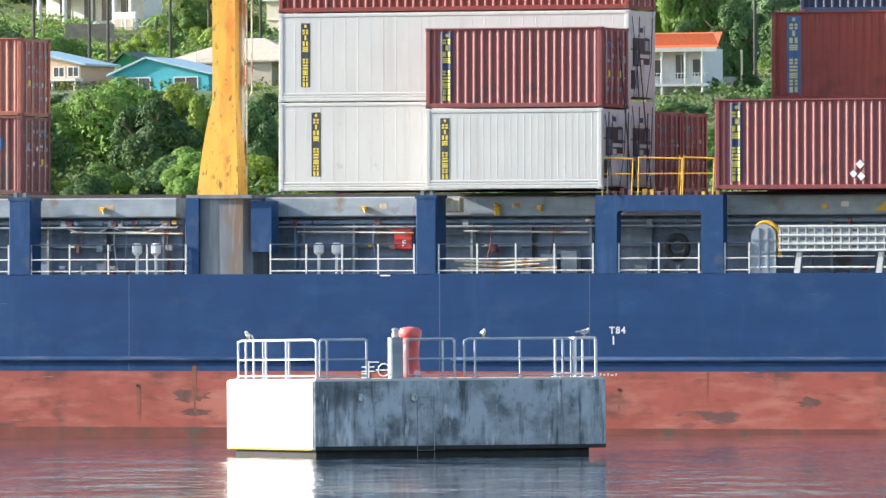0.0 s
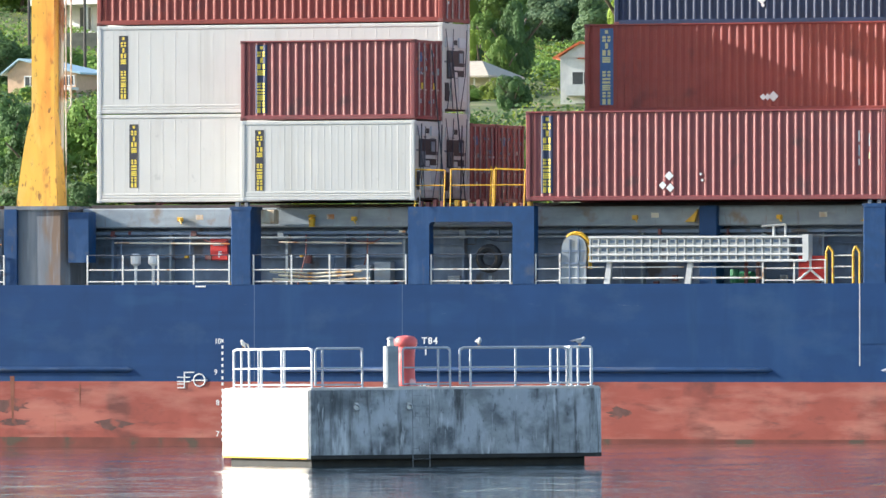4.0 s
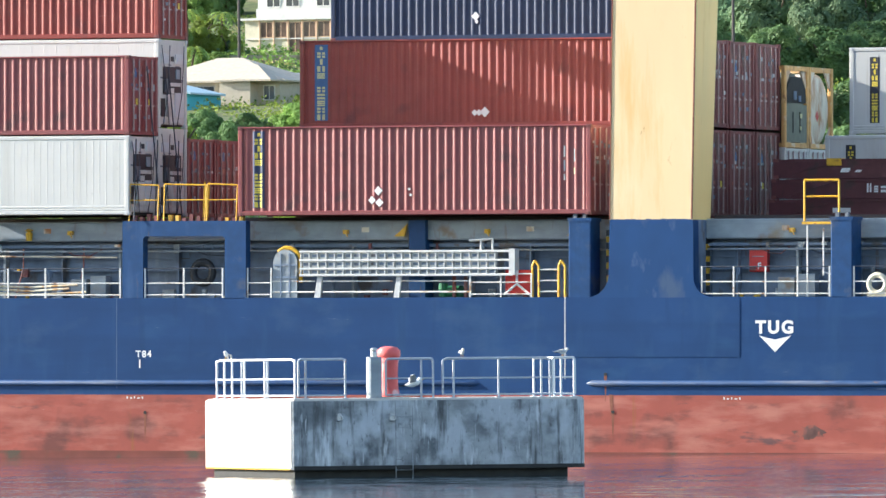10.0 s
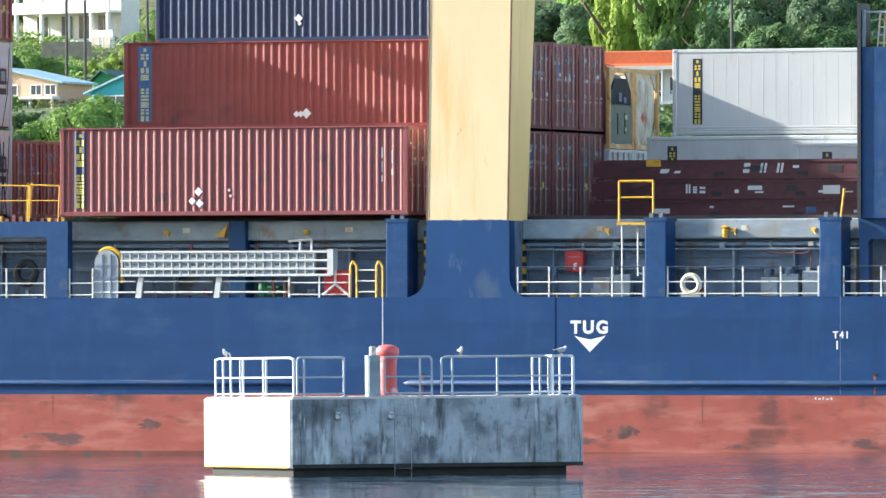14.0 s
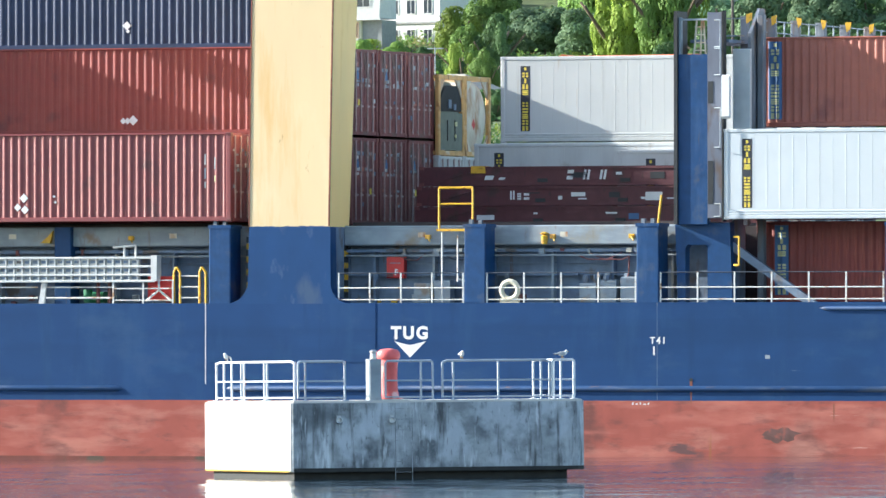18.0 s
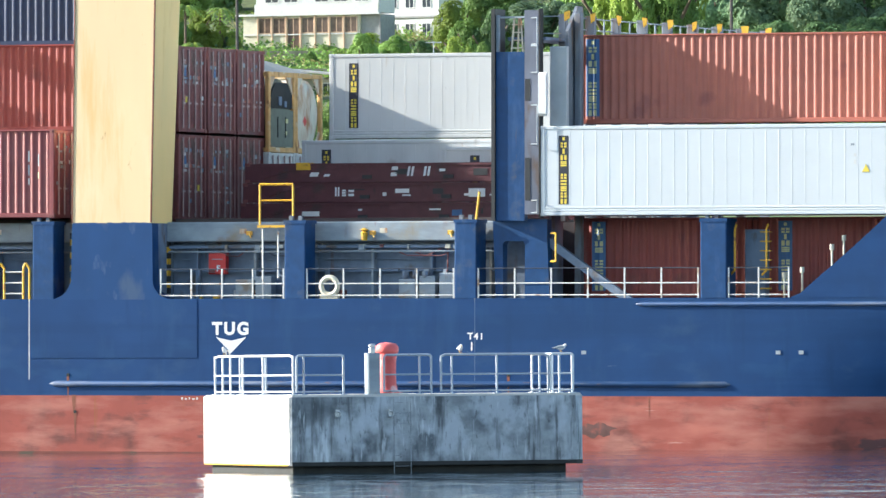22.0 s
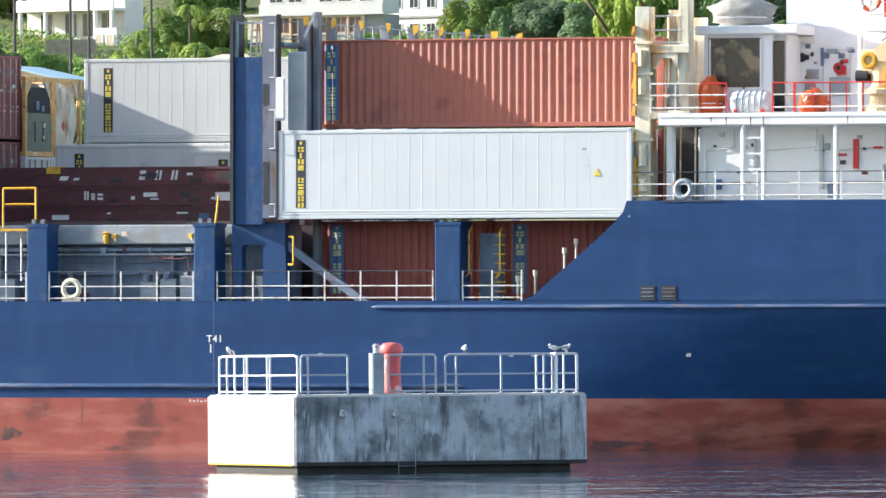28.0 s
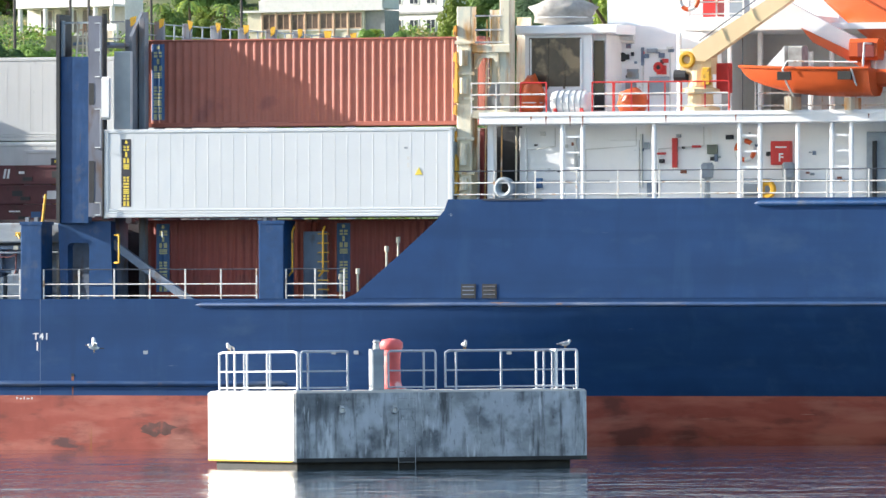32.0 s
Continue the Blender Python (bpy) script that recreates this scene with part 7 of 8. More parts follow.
for a, z, w, hh in ((0.9, 2.2, 1.1, 1.3), (3.2, 2.0, 0.9, 1.9), (4.6, 2.2, 0.6, 1.3), (1.0, -0.4, 1.2, 1.2), (3.5, -0.4, 1.0, 1.2)):
    opening(h, a, 0.6, z, w, hh)
part("balcony_slab", Shape().box(-5.0, -2.6, -1.6, -0.6, 1.4, 1.55).box(-5.0, -2.6, -1.6, -1.54, 1.55, 2.3), "wall_white", h)

h = house_at("apartment_house", -10.3, 1008, 34.55, "cream two-storey house with a long glazed veranda", -22)
walls(h, -7.0, 5.2, 0, 4, -1, 2.6, "wall_cream")
part("upper_wall", Shape().box(-5.6, 7.2, -0.1, 4, 2.75, 5.8), "wall_white", h)
part("veranda_roof", Shape().box(-7.7, 7.3, -0.3, 0, 2.58, 2.78), "wall_white", h)
part("parapet", Shape().box(-5.7, 7.2, -0.3, -0.2, 2.78, 3.7), "wall_white", h)
part("veranda_sill", Shape().box(-7.0, 5.2, -0.12, 0.0, 0.72, 0.82), "wall_white", h)
for i in range(7):
    a = -5.3 + i * 1.5
    door = i == 2
    opening(h, a, -0.02, 0.95 if not door else -0.5, 1.15, 1.4 if not door else 2.8, mat="window_brown", frame_mat="wall_peach")
    part("veranda_post", Shape().post(a - 0.22, a - 0.08, -0.16, -0.02, -0.8, 2.58), "wall_peach", h)
# the grey puts this wing's shade into its colour
part("lower_wing", Shape().box(5.2, 7.2, 0.3, 4, -1, 2.6), "roof_grey", h, "wing coloured grey to stand for its shade")
for a in (-4.6, -2.6, 0.6, 2.6, 4.8):
    opening(h, a, -0.1, 3.9, 1.3, 1.3)
part("water_tank", Shape().lathe([(0.55, 0), (0.6, 0.1), (0.6, 1.2), (0.3, 1.4)], 14, (6.3, -0.6)), "pile_dark", h, "dark plastic water tank", at=pose(0, 0, -0.9))
h = house_at("apartment_house", -2.2, 1020, 35.0, "grey-white apartment house partly behind trees", -30)
walls(h, -5.0, 5.0, 0, 9, -1, 6, "wall_white")
part("floor_band", Shape().box(-5.1, 5.1, -0.15, 0, 2.2, 2.4), "roof_grey", h)
for i in range(5):
    for z in (0.3, 3.2):
        opening(h, -4.4 + i * 1.9, 0, z, 0.9, 1.3)
h = house_at("villa", -34.4, 1016, 34.6, "white villa with tall columns and a terrace wall", -30)
walls(h, -6.0, 5.2, 2.2, 5.6, -1, 7, "wall_white")
part("terrace", Shape().box(-6.4, 4.6, -1, 2.2, -1.5, -0.2), "wall_white", h)
for a in (-5.4, -2.5, 0.45, 3.2, 5.1):
    part("column", Shape().tube((a, 0.0, -0.2), (a, 0.0, 5.5), 0.24, 10), "wall_white", h)
part("arch_wall", Shape().box(3.4, 6.0, -0.7, -0.3, -0.8, 1.65), "wall_white", h)
for a in (3.75, 4.95):
    opening(h, a, -0.72, -0.3, 0.7, 1.3, mat="wall_beige")
for a in (-4.4, -1.6, 0.4, 2.6):
    opening(h, a, 2.2, 1.0, 1.3, 2.2)
part("balustrade", Shape().box(-6.4, 2.0, -1.0, -0.9, 0.5, 0.62), "wall_white", h)
part("upper_balcony", Shape().box(-6.0, 5.4, -0.3, 2.2, 3.4, 3.65).box(-6.0, 5.4, -0.3, -0.18, 3.65, 4.5), "wall_white", h)

# garden walls of rubble
for x0, x1, d, zz in ((-34.8, -30.2, 968, 33.7), (-36, -26, 985, 33.2), (-19, -8, 985, 33.0), (-14, -2, 940, 30.0)):
    w = tagged(new("retaining_wall", Shape().box(x0, x1, d, d + 0.6, zz - 2.5, zz).mesh("retaining_wall", M["stone_wall"])), "rubble stone retaining wall on the slope", "wall")
    w["label"] = "rubble stone retaining wall on the green slope"


# ---------- poles ----------
def pole(x, d, z0, h, lamp=False, lean=0.0):
    p = thing("utility_pole", "weathered wooden utility pole on the slope", "pole", "utility poles")
    p.matrix_basis = pose(x, d, z0, 0, lean, 0)
    part("shaft", Shape().tube((0, 0, -1), (0, 0, h), 0.15, 8, 0.11), "wood_pole", p)
    if not lamp:
        return p
    part("crossarm", Shape().box(-0.7, 0.7, -0.06, 0.06, h - 0.9, h - 0.76), "wood_pole", p)
    for a in (-0.7, 0.0, 0.7):
        part("insulator", Shape().lathe([(0.05, 0), (0.07, 0.08), (0.03, 0.18)], 8, (a, 0)), "roof_grey", p, at=pose(0, 0, h - 0.76))
    if lamp:
        part("lamp_arm", Shape().pipe([(0, 0, h - 2), (1.2, -0.5, h - 1.4)], 0.05, 6), "hatch", p)
    return p


for x, d, h in ((-30.4, 905, 10), (-28.0, 880, 9), (-23.0, 890, 9), (-16.0, 930, 12), (25.3, 840, 11), (23.0, 1000, 9), (-36.2, 930, 11)):
    pole(x, d, hill_z(d, x) - 0.3, h, lamp=x > 24)


# ---------- trees ----------
def crown_mesh(seed, mat, lumps, n, leaf):
    """Many small bent leaf clumps set on the shells of small lumps that cover the crown, with gaps between them."""
    r = random.Random(seed)
    centres = []
    for i in range(lumps):
        u = Vector((r.gauss(0, 1), r.gauss(0, 1), r.gauss(0, 1) + 0.15)).normalized()
        centres.append((u * r.uniform(0.4, 0.74), r.uniform(0.2, 0.33)))
    v, f = [], []
    while len(f) < n * 2:
        c, rad = r.choice(centres)
        u = (Vector((r.gauss(0, 1), r.gauss(0, 1), r.gauss(0, 1) + 0.2)).normalized() + c.normalized() * 0.45).normalized()
        p = c + u * rad * r.uniform(0.85, 1.06)
        a = (u + Vector((r.gauss(0, 0.24), r.gauss(0, 0.24), r.gauss(0, 0.24) + 0.12))).normalized()
        t = a.orthogonal().normalized()
        t.rotate(Matrix.Rotation(r.uniform(0, math.tau), 3, a))
        w = a.cross(t)
        s = leaf * r.uniform(0.6, 1.5)
        k = len(v)
        v += [p - t * s, p - w * s * 0.55 + a * s * 0.2, p + t * s, p + w * s * 0.55 + a * s * 0.2]
        f += [(k, k + 1, k + 2), (k, k + 2, k + 3)]
    return Shape().add(v, f).mesh("crown", M[mat])


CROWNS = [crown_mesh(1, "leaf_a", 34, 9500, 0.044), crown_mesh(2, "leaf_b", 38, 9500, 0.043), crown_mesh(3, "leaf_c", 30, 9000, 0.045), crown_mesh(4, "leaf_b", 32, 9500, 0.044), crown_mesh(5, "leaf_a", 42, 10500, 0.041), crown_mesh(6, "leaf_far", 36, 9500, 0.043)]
COREM = {}


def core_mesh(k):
    """Uneven inner mass added to stop light in the crown, coloured dark for shade."""
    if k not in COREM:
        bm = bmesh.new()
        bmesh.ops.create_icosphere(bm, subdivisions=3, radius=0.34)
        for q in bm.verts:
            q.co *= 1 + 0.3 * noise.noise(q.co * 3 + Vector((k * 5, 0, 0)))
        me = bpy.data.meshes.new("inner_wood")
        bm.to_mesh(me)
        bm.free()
        me.materials.append(M["crown_shade"])
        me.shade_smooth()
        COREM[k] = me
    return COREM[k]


def trunk_mesh():
    s = Shape().tube((0, 0, -0.15), (0.02, 0, 0.45), 0.035, 8, 0.026)
    for a, z in ((0.4, 0.3), (2.2, 0.38), (3.9, 0.42), (5.3, 0.34)):
        s.tube((0.015, 0, z), (0.3 * math.cos(a), 0.3 * math.sin(a), z + 0.35), 0.018, 6, 0.008)
    return s.mesh("trunk", M["bark"])


TRUNK = trunk_mesh()
TREES = ["broad green tree with dense sunlit foliage on the slope", "dark green leafy tree in the valley below the houses", "yellow-green leafy tree catching the low sun", "deep green bushy tree on the hillside", "tall green tree with an uneven crown", "tree in the wood on the hill, its leaves paled for haze"]


def tree(x, d, w, h, k, z=None):
    """A tree w metres across and h tall standing on the hill."""
    t = thing("tree", TREES[k], "tree", "hillside trees")
    z = hill_z(d, x) - 0.3 if z is None else z
    z -= h * (0.2 if h < 5 else 0.1)   # bushy crowns reach down into the brush
    t.matrix_basis = pose(x, d, z, 0, 0, (x * 37 + d * 11) % 360)
    tr = part("trunk", TRUNK, "bark", t)
    tr.scale = (h * 1.1, h * 1.1, h)
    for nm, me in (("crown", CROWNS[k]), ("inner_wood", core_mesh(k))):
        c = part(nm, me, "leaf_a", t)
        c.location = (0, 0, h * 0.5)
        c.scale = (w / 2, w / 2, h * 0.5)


# x, distance, width, height, kind
# trees 13 m and taller get extra unseen height to shade the right slope
for row in ((-22.6, 700, 8.6, 8.0, 4), (-19.2, 692, 7.0, 6.6, 1), (-17.0, 706, 5.2, 7.4, 2), (-26.4, 684, 4.6, 5.6, 1), (-28.6, 700, 4.5, 6.2, 3), (-21.6, 664, 5, 3.2, 0), (-16.4, 668, 5, 4.4, 0), (-12.6, 690, 5.0, 6.6, 3), (-14.2, 660, 4, 3.0, 2), (-24.8, 662, 3.6, 3.4, 2),
            (-19.8, 800, 3.6, 3.3, 2), (-22.4, 806, 4.4, 2.8, 0), (-25.4, 806, 4, 2.8, 1), (-16.6, 800, 4.0, 3.6, 3), (-13.2, 800, 4.2, 3.2, 1), (-9.4, 800, 5, 4.0, 0), (-30.0, 800, 4, 2.8, 1), (-33.4, 800, 5, 4, 3),
            (-37, 900, 8, 5.5, 1), (-33.4, 915, 6, 5.0, 4), (-40, 920, 8, 6, 3), (-27.0, 955, 4.0, 3.6, 2), (-25.2, 960, 3.6, 2.6, 0), (-24, 1000, 6, 5, 0), (-21.2, 1005, 6, 5.5, 2), (-19, 985, 3.5, 2.0, 0),
            (-4.4, 985, 6.0, 4.2, 2), (-2.0, 980, 4, 3.6, 0), (0.5, 950, 4.5, 4.5, 1), (-6.2, 805, 4.5, 3.6, 0), (-4.6, 870, 4.0, 6.0, 0), (-3.4, 805, 4.0, 3.4, 3), (-1.0, 802, 4.0, 2.4, 2), (2.0, 795, 4.5, 2.2, 0), (4.4, 880, 4.4, 7.8, 4), (6.6, 880, 4.5, 8.5, 1), (6.0, 830, 3.4, 4, 3),
            (-2.6, 890, 3.6, 4.2, 2), (4.0, 1000, 6, 7, 2), (7.5, 1010, 8, 7, 0), (12.0, 1000, 9, 6.5, 5), (16, 990, 8, 6.5, 5), (20, 985, 8, 15, 2), (21, 962, 8, 15, 0), (17.5, 1012, 9, 15, 4), (22, 1045, 10, 18, 0), (17.6, 908, 6, 13, 2), (21.5, 902, 7, 14, 0), (22.5, 925, 7, 15, 2), (24.5, 990, 8, 7.5, 5), (28.5, 980, 9, 9, 5), (33, 975, 9, 9, 5), (37.5, 970, 9, 10, 5), (42, 975, 9, 9, 3), (46, 970, 8, 9, 5),
            (26.5, 900, 7, 5.5, 1), (30.5, 890, 8, 6.5, 3), (35, 890, 8, 6.5, 1), (39, 900, 8, 7, 3), (10, 795, 5, 2.4, 3), (14, 792, 5, 2.2, 1), (18.5, 795, 5, 2.2, 3), (22.5, 798, 4, 2.6, 1), (26.5, 805, 6, 4, 3), (30.5, 800, 6, 5, 1), (34.5, 800, 7, 5, 3),
            (20.3, 862, 4, 6, 1), (22.3, 850, 4.4, 5, 3), (24.2, 862, 5, 7.5, 1), (21.0, 836, 3, 2.4, 3), (24.4, 832, 3.6, 2.6, 1), (-26.6, 990, 3, 2.6, 2), (-24.6, 975, 2.4, 2.0, 0), (-22.8, 985, 2.8, 3.0, 2), (-20.4, 975, 3, 2.4, 4), (-18.2, 1005, 3.6, 4, 2), (-22.4, 1036, 5, 5, 0), (-27.4, 940, 3.0, 2.8, 2), (-24.0, 948, 2, 1.6, 2), (0.6, 842, 2.6, 2.2, 2), (2.6, 843, 2.8, 2.0, 0), (4.6, 846, 3, 2.8, 2), (-1.4, 843, 2.6, 2.6, 1), (-1.6, 856, 3, 4.4, 0), (5.4, 858, 3.4, 5.4, 0), (3.6, 868, 3.4, 6.2, 2), (8.5, 700, 6, 4, 1), (13, 690, 6, 4, 3), (18, 700, 6, 4, 1), (23, 690, 6, 4, 3), (28, 700, 6, 5, 1), (3.5, 700, 6, 4, 0), (-1.5, 690, 6, 4, 1), (-6.5, 700, 6, 4.5, 3), (33, 690, 6, 4, 1)):
    tree(*row)
rb = random.Random(17)
for i in range(90):
    d = rb.uniform(650, 790)
    x = rb.uniform(-0.045, 0.045) * d
    room = (433 - (d - 600) * 1.28 - 175) / (18491 / d)
    hh = min(rb.uniform(2.2, 4.6), room)
    if hh > 1.2:
        tree(x, d, hh * rb.uniform(1.0, 1.5), hh, rb.choice([0, 0, 1, 2, 3, 4]))
for i in range(110):
    d = rb.uniform(860, 1000)
    x = rb.uniform(-0.045, 0.045) * d
    if x < 22:
        tree(x, d, rb.uniform(2, 4.4), rb.uniform(1.2, 2.4), rb.choice([0, 2, 2, 4]))
rt = random.Random(11)
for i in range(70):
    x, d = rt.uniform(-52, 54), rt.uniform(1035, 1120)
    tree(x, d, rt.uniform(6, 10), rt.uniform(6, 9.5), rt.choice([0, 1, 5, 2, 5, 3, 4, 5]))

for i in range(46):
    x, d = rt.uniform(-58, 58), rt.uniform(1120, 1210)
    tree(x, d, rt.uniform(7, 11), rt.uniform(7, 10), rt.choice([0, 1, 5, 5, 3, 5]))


def palm(x, d, h):
    """A palm: a leaning ringed trunk and a head of drooping fronds."""
    t = thing("palm_tree", "slender palm with drooping sunlit fronds on the slope", "palm tree", "hillside palms")
    t.matrix_basis = pose(x, d, hill_z(d, x) - 0.3, 0, 0, (x * 53) % 360)
    part("trunk", Shape().pipe([(0, 0, -0.3), (0.1, 0, h * 0.35), (0.28, 0, h * 0.7), (0.5, 0, h)], 0.12, 8), "bark", t)
    r = random.Random(int(x * 10))
    for i in range(13):
        a, up, L = i * math.tau / 13 + r.uniform(-0.2, 0.2), r.uniform(-0.1, 0.9), r.uniform(1.5, 2.1)
        f = Shape()
        for q in range(8):
            u0, u1 = q / 8, (q + 1) / 8
            for side in (-1, 1):
                p = [Vector((0.5 + L * u * math.cos(a), L * u * math.sin(a), h + L * (up * u - (0.6 + up) * u * u))) for u in (u0, u1)]
                out = Vector((-math.sin(a) * side, math.cos(a) * side, -0.5)) * 0.34 * math.sin(math.pi * (0.15 + 0.8 * u0))
                f.add([p[0], p[1], p[1] * 0.35 + p[0] * 0.65 + out], [(0, 1, 2)])
        part("frond", f, "leaf_c" if i % 2 else "leaf_a", t)


for row in ((-24.6, 1000, 5.0), (-22.0, 992, 5.4), (-19.0, 1004, 4.6), (-26.4, 962, 3.6), (-20.8, 950, 3.0)):
    palm(*row)


# brush on the open slope: uncountable small clumps
def brush(seed, count, mat, label, level, size, near=640, far=1040):
    r = random.Random(seed)
    v, f = [], []
    for _ in range(count):
        d = r.uniform(near, far)
        x = r.uniform(-0.048, 0.048) * d
        if noise.noise((x * 0.12, d * 0.05, seed)) < level:
            continue
        z = hill_z(d, x)
        s = r.uniform(0.3, 1.0) * size
        for q in range(18):
            a = r.uniform(0, math.tau)
            c = Vector((x + r.gauss(0, s * 0.7), d + r.gauss(0, s * 0.7), z + r.uniform(0, s)))
            u = Vector((math.cos(a), math.sin(a), r.uniform(-0.2, 0.6))) * s * 0.17
            w = Vector((-math.sin(a) * 0.5, math.cos(a) * 0.5, 0.7)) * s * 0.17
            k = len(v)
            v += [c - u, c - w, c + u, c + w]
            f.append((k, k + 1, k + 2, k + 3))
    tagged(new("brush", Shape().add(v, f).mesh("brush", M[mat])), label, "brush", kind="stuff")


brush(21, 5200, "leaf_c", "low yellow-green brush and long grass over the slope", -0.1, 0.9)
brush(23, 3600, "leaf_a", "green scrub and weeds below the upper houses", -0.15, 1.2, 880, 1030)
brush(24, 2600, "straw", "dry golden grass on the upper slope", -0.05, 0.8, 900, 1030)
brush(22, 4200, "leaf_b", "dark green scrub over the slope", 0.0, 1.3)


# ---------- gulls ----------
def gull(label, spread=False, perched=False):
    g = thing("gull", label, "gull", "gulls at the dolphin")
    bm = bmesh.new()
    bmesh.ops.create_uvsphere(bm, u_segments=14, v_segments=9, radius=1)
    for q in bm.verts:
        k = 1 - 0.45 * max(0, -q.co.x)
        q.co = Vector((q.co.x * 0.2, q.co.y * 0.075 * k, q.co.z * 0.085 * k + 0.17 + q.co.x * 0.03))
    me = bpy.data.meshes.new("body")
    bm.to_mesh(me)
    bm.free()
    me.materials.append(M["gull_white"])
    me.shade_smooth()
    part("body", me, "gull_white", g)
    part("head", Shape().lathe([(0.01, 0.2), (0.045, 0.225), (0.055, 0.26), (0.04, 0.3), (0.01, 0.315)], 10, (0.18, 0)), "gull_white", g, smooth=True)
    part("beak", Shape().tube((0.22, 0, 0.26), (0.29, 0, 0.245), 0.015, 6, 0.004), "yellow", g)
    part("tail", Shape().prism_z([(-0.16, -0.03), (-0.34, -0.05), (-0.34, 0.05), (-0.16, 0.03)], 0.13, 0.15), "pile_dark", g)
    if spread:
        for s in (-1, 1):
            n = 7
            lead = [(0.08 - 0.10 * (i / n) ** 2, s * (0.05 + 0.55 * i / n), 0.2 + 0.16 * math.sin(i / n * 2.2)) for i in range(n + 1)]
            trail = [(x - 0.16 * (1 - (i / n) ** 2 * 0.9), y, z) for i, (x, y, z) in enumerate(lead)]
            v = lead + trail + [(x, y, z - 0.012) for x, y, z in lead + trail]
            m = n + 1
            f = [(i, i + 1, m + i + 1, m + i) for i in range(n)] + [(2 * m + i, 3 * m + i, 3 * m + i + 1, 2 * m + i + 1) for i in range(n)]
            f += [(i, 2 * m + i, 2 * m + i + 1, i + 1) for i in range(n)] + [(m + i, m + i + 1, 3 * m + i + 1, 3 * m + i) for i in range(n)]
            part("wing", Shape().add(v, f), "gull_white" if perched else "gull_grey", g, smooth=True)
    if not spread:
        for s in (-1, 1):
            part("wing", Shape().prism_y([(0.1, 0.2), (-0.02, 0.25), (-0.2, 0.2), (-0.38, 0.17), (-0.12, 0.14), (0.06, 0.14)], s * 0.07 - 0.012, s * 0.07 + 0.012), "gull_grey", g, "folded grey wing")
    if perched or not spread:
        for s in (-1, 1):
            part("leg", Shape().tube((0.0, s * 0.03, 0.0), (0.0, s * 0.03, 0.12), 0.008, 5), "yellow", g)
    return g


for x, y, turn in ((0.3, 6.5, 238), (4.6, 0.18, 262), (7.3, 0.18, 20)):
    g = gull("white gull with grey wings perched on the guard rail" if x > 1 else "white gull flapping its wings on the guard rail", x < 1, True)
    if x < 1:
        FLAPPER = g
    g.scale = (0.72, 0.72, 0.72)
    g.matrix_basis = DOLPHIN.matrix_basis @ pose(x if x > 1 else 0.18, y, 3.03, 0, 0, turn) @ Matrix.Scale(0.72, 4)
FLYER = gull("white gull gliding past the dolphin with spread wings", True)
LEAVER = gull("white gull that takes off from the guard rail and flies past", True, True)
LEAVER.scale = (0.72, 0.72, 0.72)


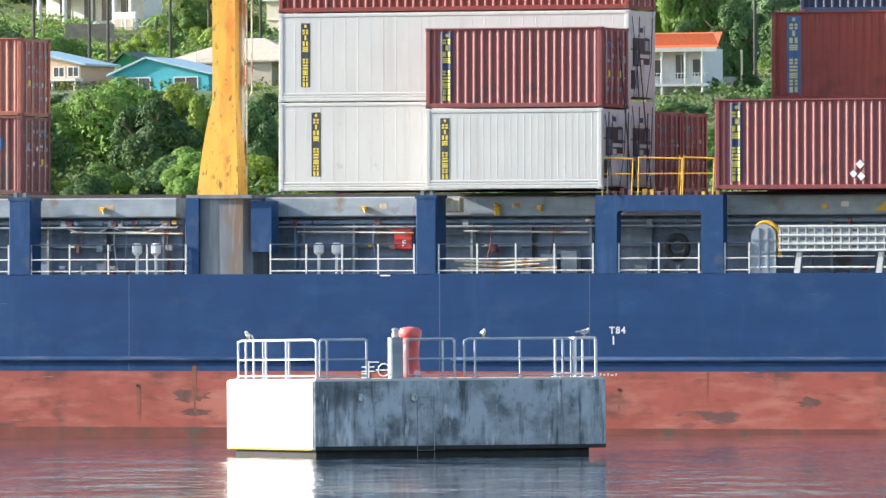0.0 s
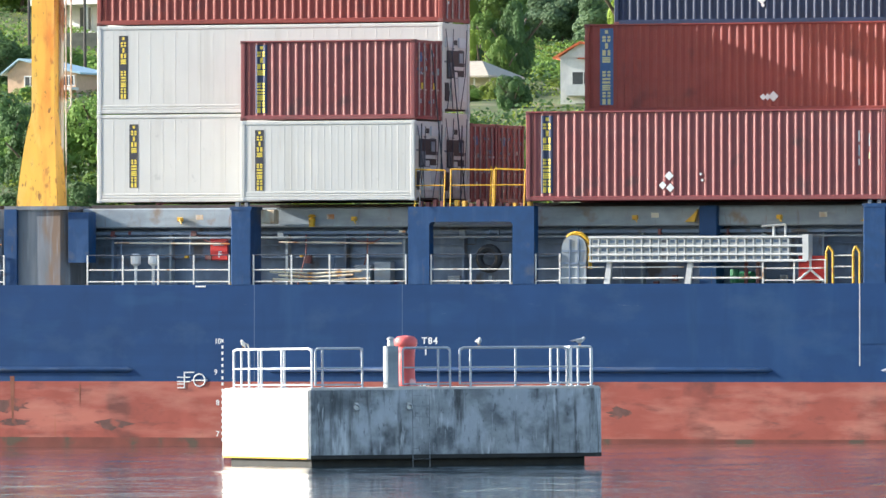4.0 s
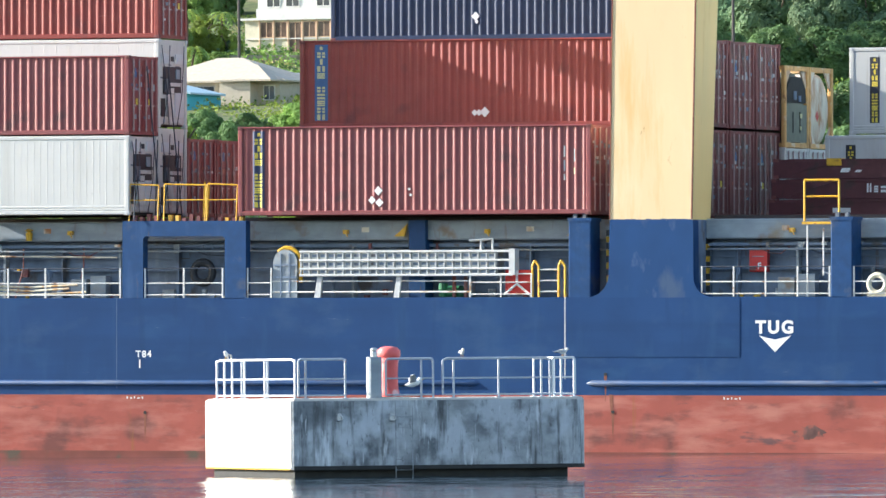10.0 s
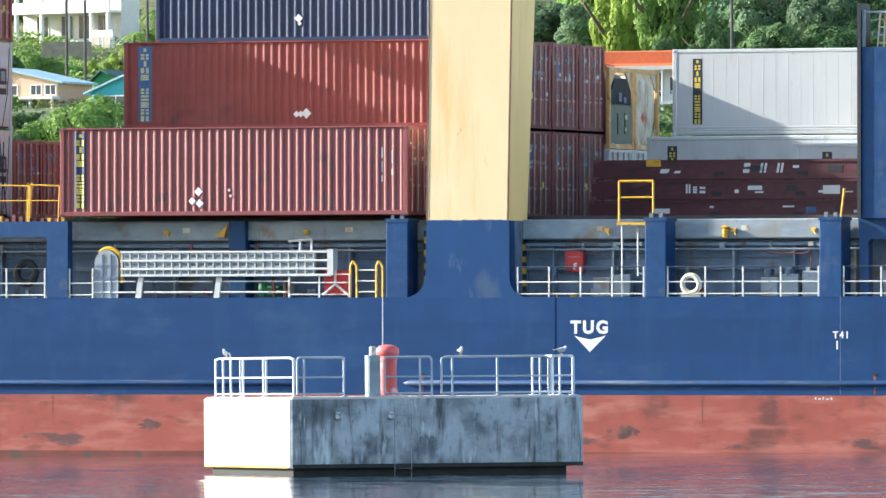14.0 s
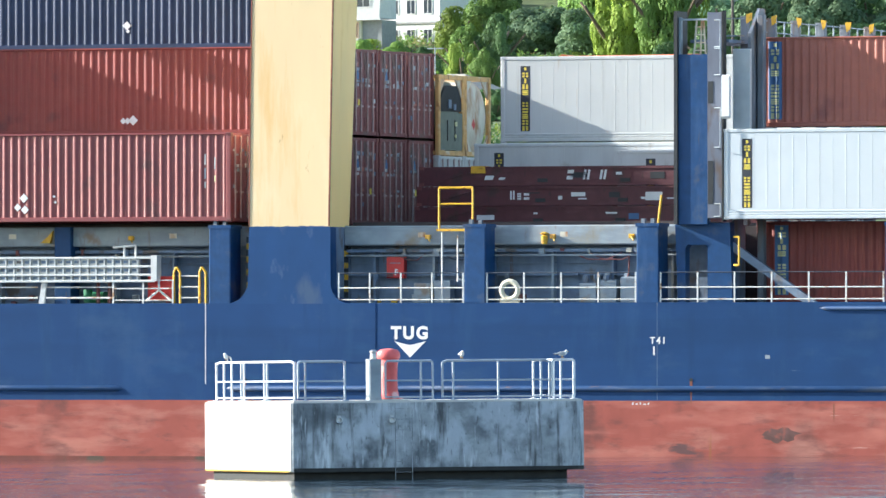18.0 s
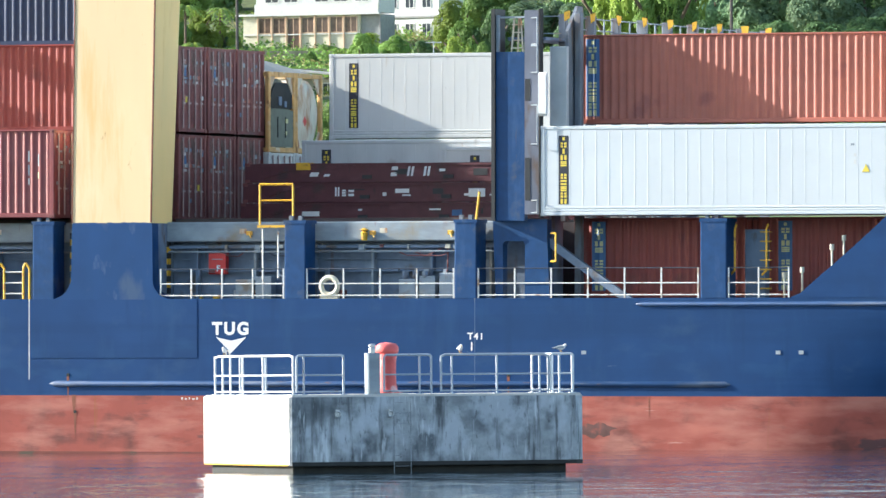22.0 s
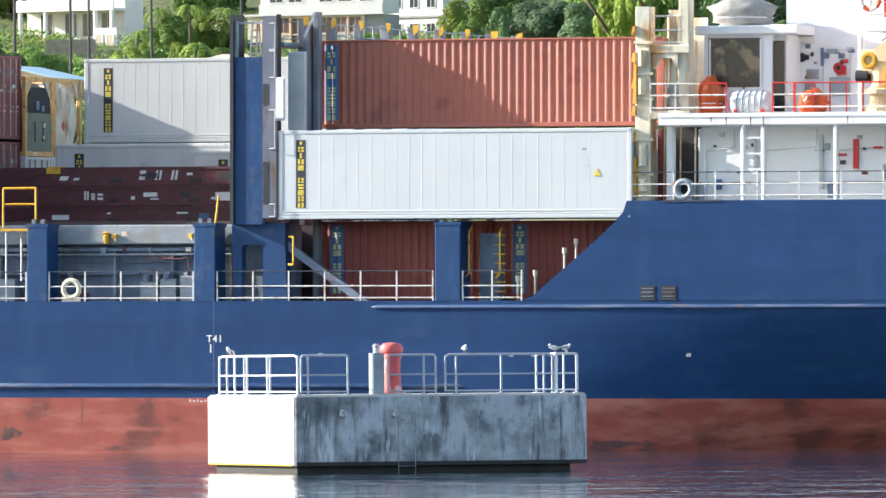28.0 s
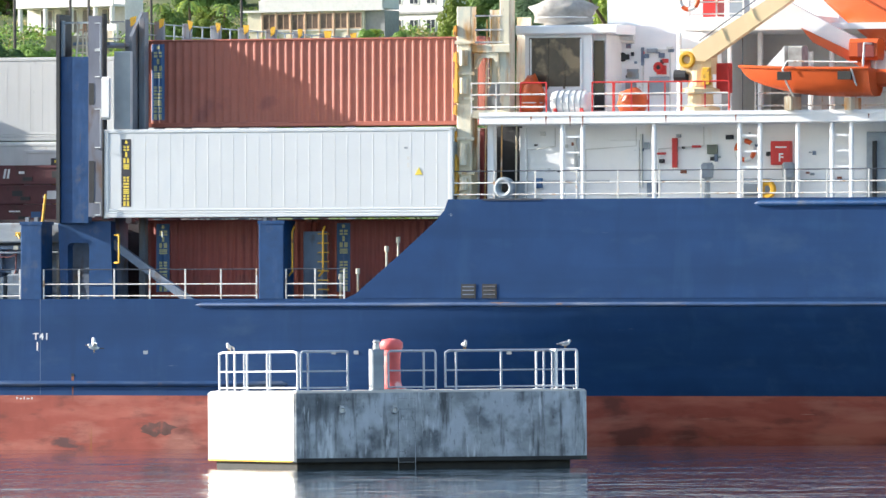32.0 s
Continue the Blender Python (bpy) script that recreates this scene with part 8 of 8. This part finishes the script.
# ---------- what moves ----------
def motions():
    for ob, m in MOVERS:
        walk(ob, [(t, ship_pose(t) @ m) for t in (0, 8, 16, 24, 32)])
    flight = ((0, -30, 255, 9, 10), (4, -20, 257, 5.2, 5), (7.0, -9.6, 260, 3.55, 5), (8.0, -6.0, 260, 3.75, 10), (8.5, -4.5, 260, 3.6, 5), (9.0, -3.5, 259, 3.45, -10), (10.0, -0.2, 256, 2.2, -5), (11.0, 3.1, 255, 1.2, 5), (11.5, 6.1, 254, 1.4, 8), (12.0, 9.1, 253, 1.57, 4), (12.5, 12.2, 252, 1.75, 8), (16, 34, 240, 6, 5), (32, 110, 200, 20, 5))
    walk(FLYER, [(t, pose(x, y, z, bank, -5, 5)) for t, x, y, z, bank in flight])
    # the perched gull opens its wings twice; each wing turns at the shoulder
    opened = ((0, 0), (5.0, 0), (5.3, 1.0), (5.5, 0.75), (5.8, 1.2), (6.0, 1.1), (6.2, 0.8), (6.5, 0), (22.6, 0), (23.0, 1.25), (23.3, 0.9), (23.5, 1.2), (24.0, 0.95), (24.5, 0.75), (25.0, 0.9), (25.5, 1.2), (26.2, 0.6), (26.8, 0), (32, 0))
    def beat(bird, opened):
        for wing in [c for c in bird.children if c.name.startswith("wing")]:
            s = 1 if wing.data.vertices[7].co.y > 0 else -1
            hinge = pose(0.04, s * 0.05, 0.2)
            rows = []
            for t, k in opened:
                fold = max(0.0, 1 - k * 1.6)
                rows.append((t, hinge @ pose(0, 0, 0, s * (26 * max(0, k - 0.75) / 0.5 - 8), 0, 0) @ pose(0, 0, 0, 0, 0, s * 78 * fold) @ pose(0, 0, 0, -s * 35 * fold) @ hinge.inverted()))
            walk(wing, rows)

    beat(FLAPPER, opened)
    # one gull rests on the deck behind the bollard, hops to the far rail and then takes off
    rest = (DOLPHIN.matrix_basis @ pose(2.95, 2.2, 2.0)).translation
    perch = DOLPHIN.matrix_basis @ pose(7.02, 0.18, 3.03)
    px, py, pz = perch.translation
    away = ((0, *rest, 0), (26.0, *rest, 0), (26.5, rest.x + 1.6, rest.y - 0.6, 3.6, 8), (27.2, px, py, pz, 0), (28.5, px, py, pz, 0), (28.8, px + 0.2, py - 1, pz + 0.3, 8), (29.0, 3.62, 265.5, 3.44, -8), (29.5, 2.75, 263.5, 3.37, 12), (30.0, 1.16, 262, 3.23, -10), (30.5, -0.6, 262, 3.35, 8), (31.0, -2.86, 262, 3.42, 18), (31.5, -5.52, 262, 3.4, 22), (32.0, -8.27, 262, 3.02, -12))
    walk(LEAVER, [(t, pose(x, y, z, bank, 0, 188)) for t, x, y, z, bank in away])
    beat(LEAVER, ((0, 0), (25.9, 0), (26.2, 1.2), (26.5, 0.8), (26.9, 1.2), (27.3, 0), (28.4, 0), (28.8, 1.25), (29.0, 0.8), (29.25, 1.25), (29.5, 0.7), (29.75, 1.25), (30.0, 0.8), (30.25, 1.2), (30.5, 0.85), (31.0, 1.2), (31.5, 1.25), (32.0, 1.1)))


motions()
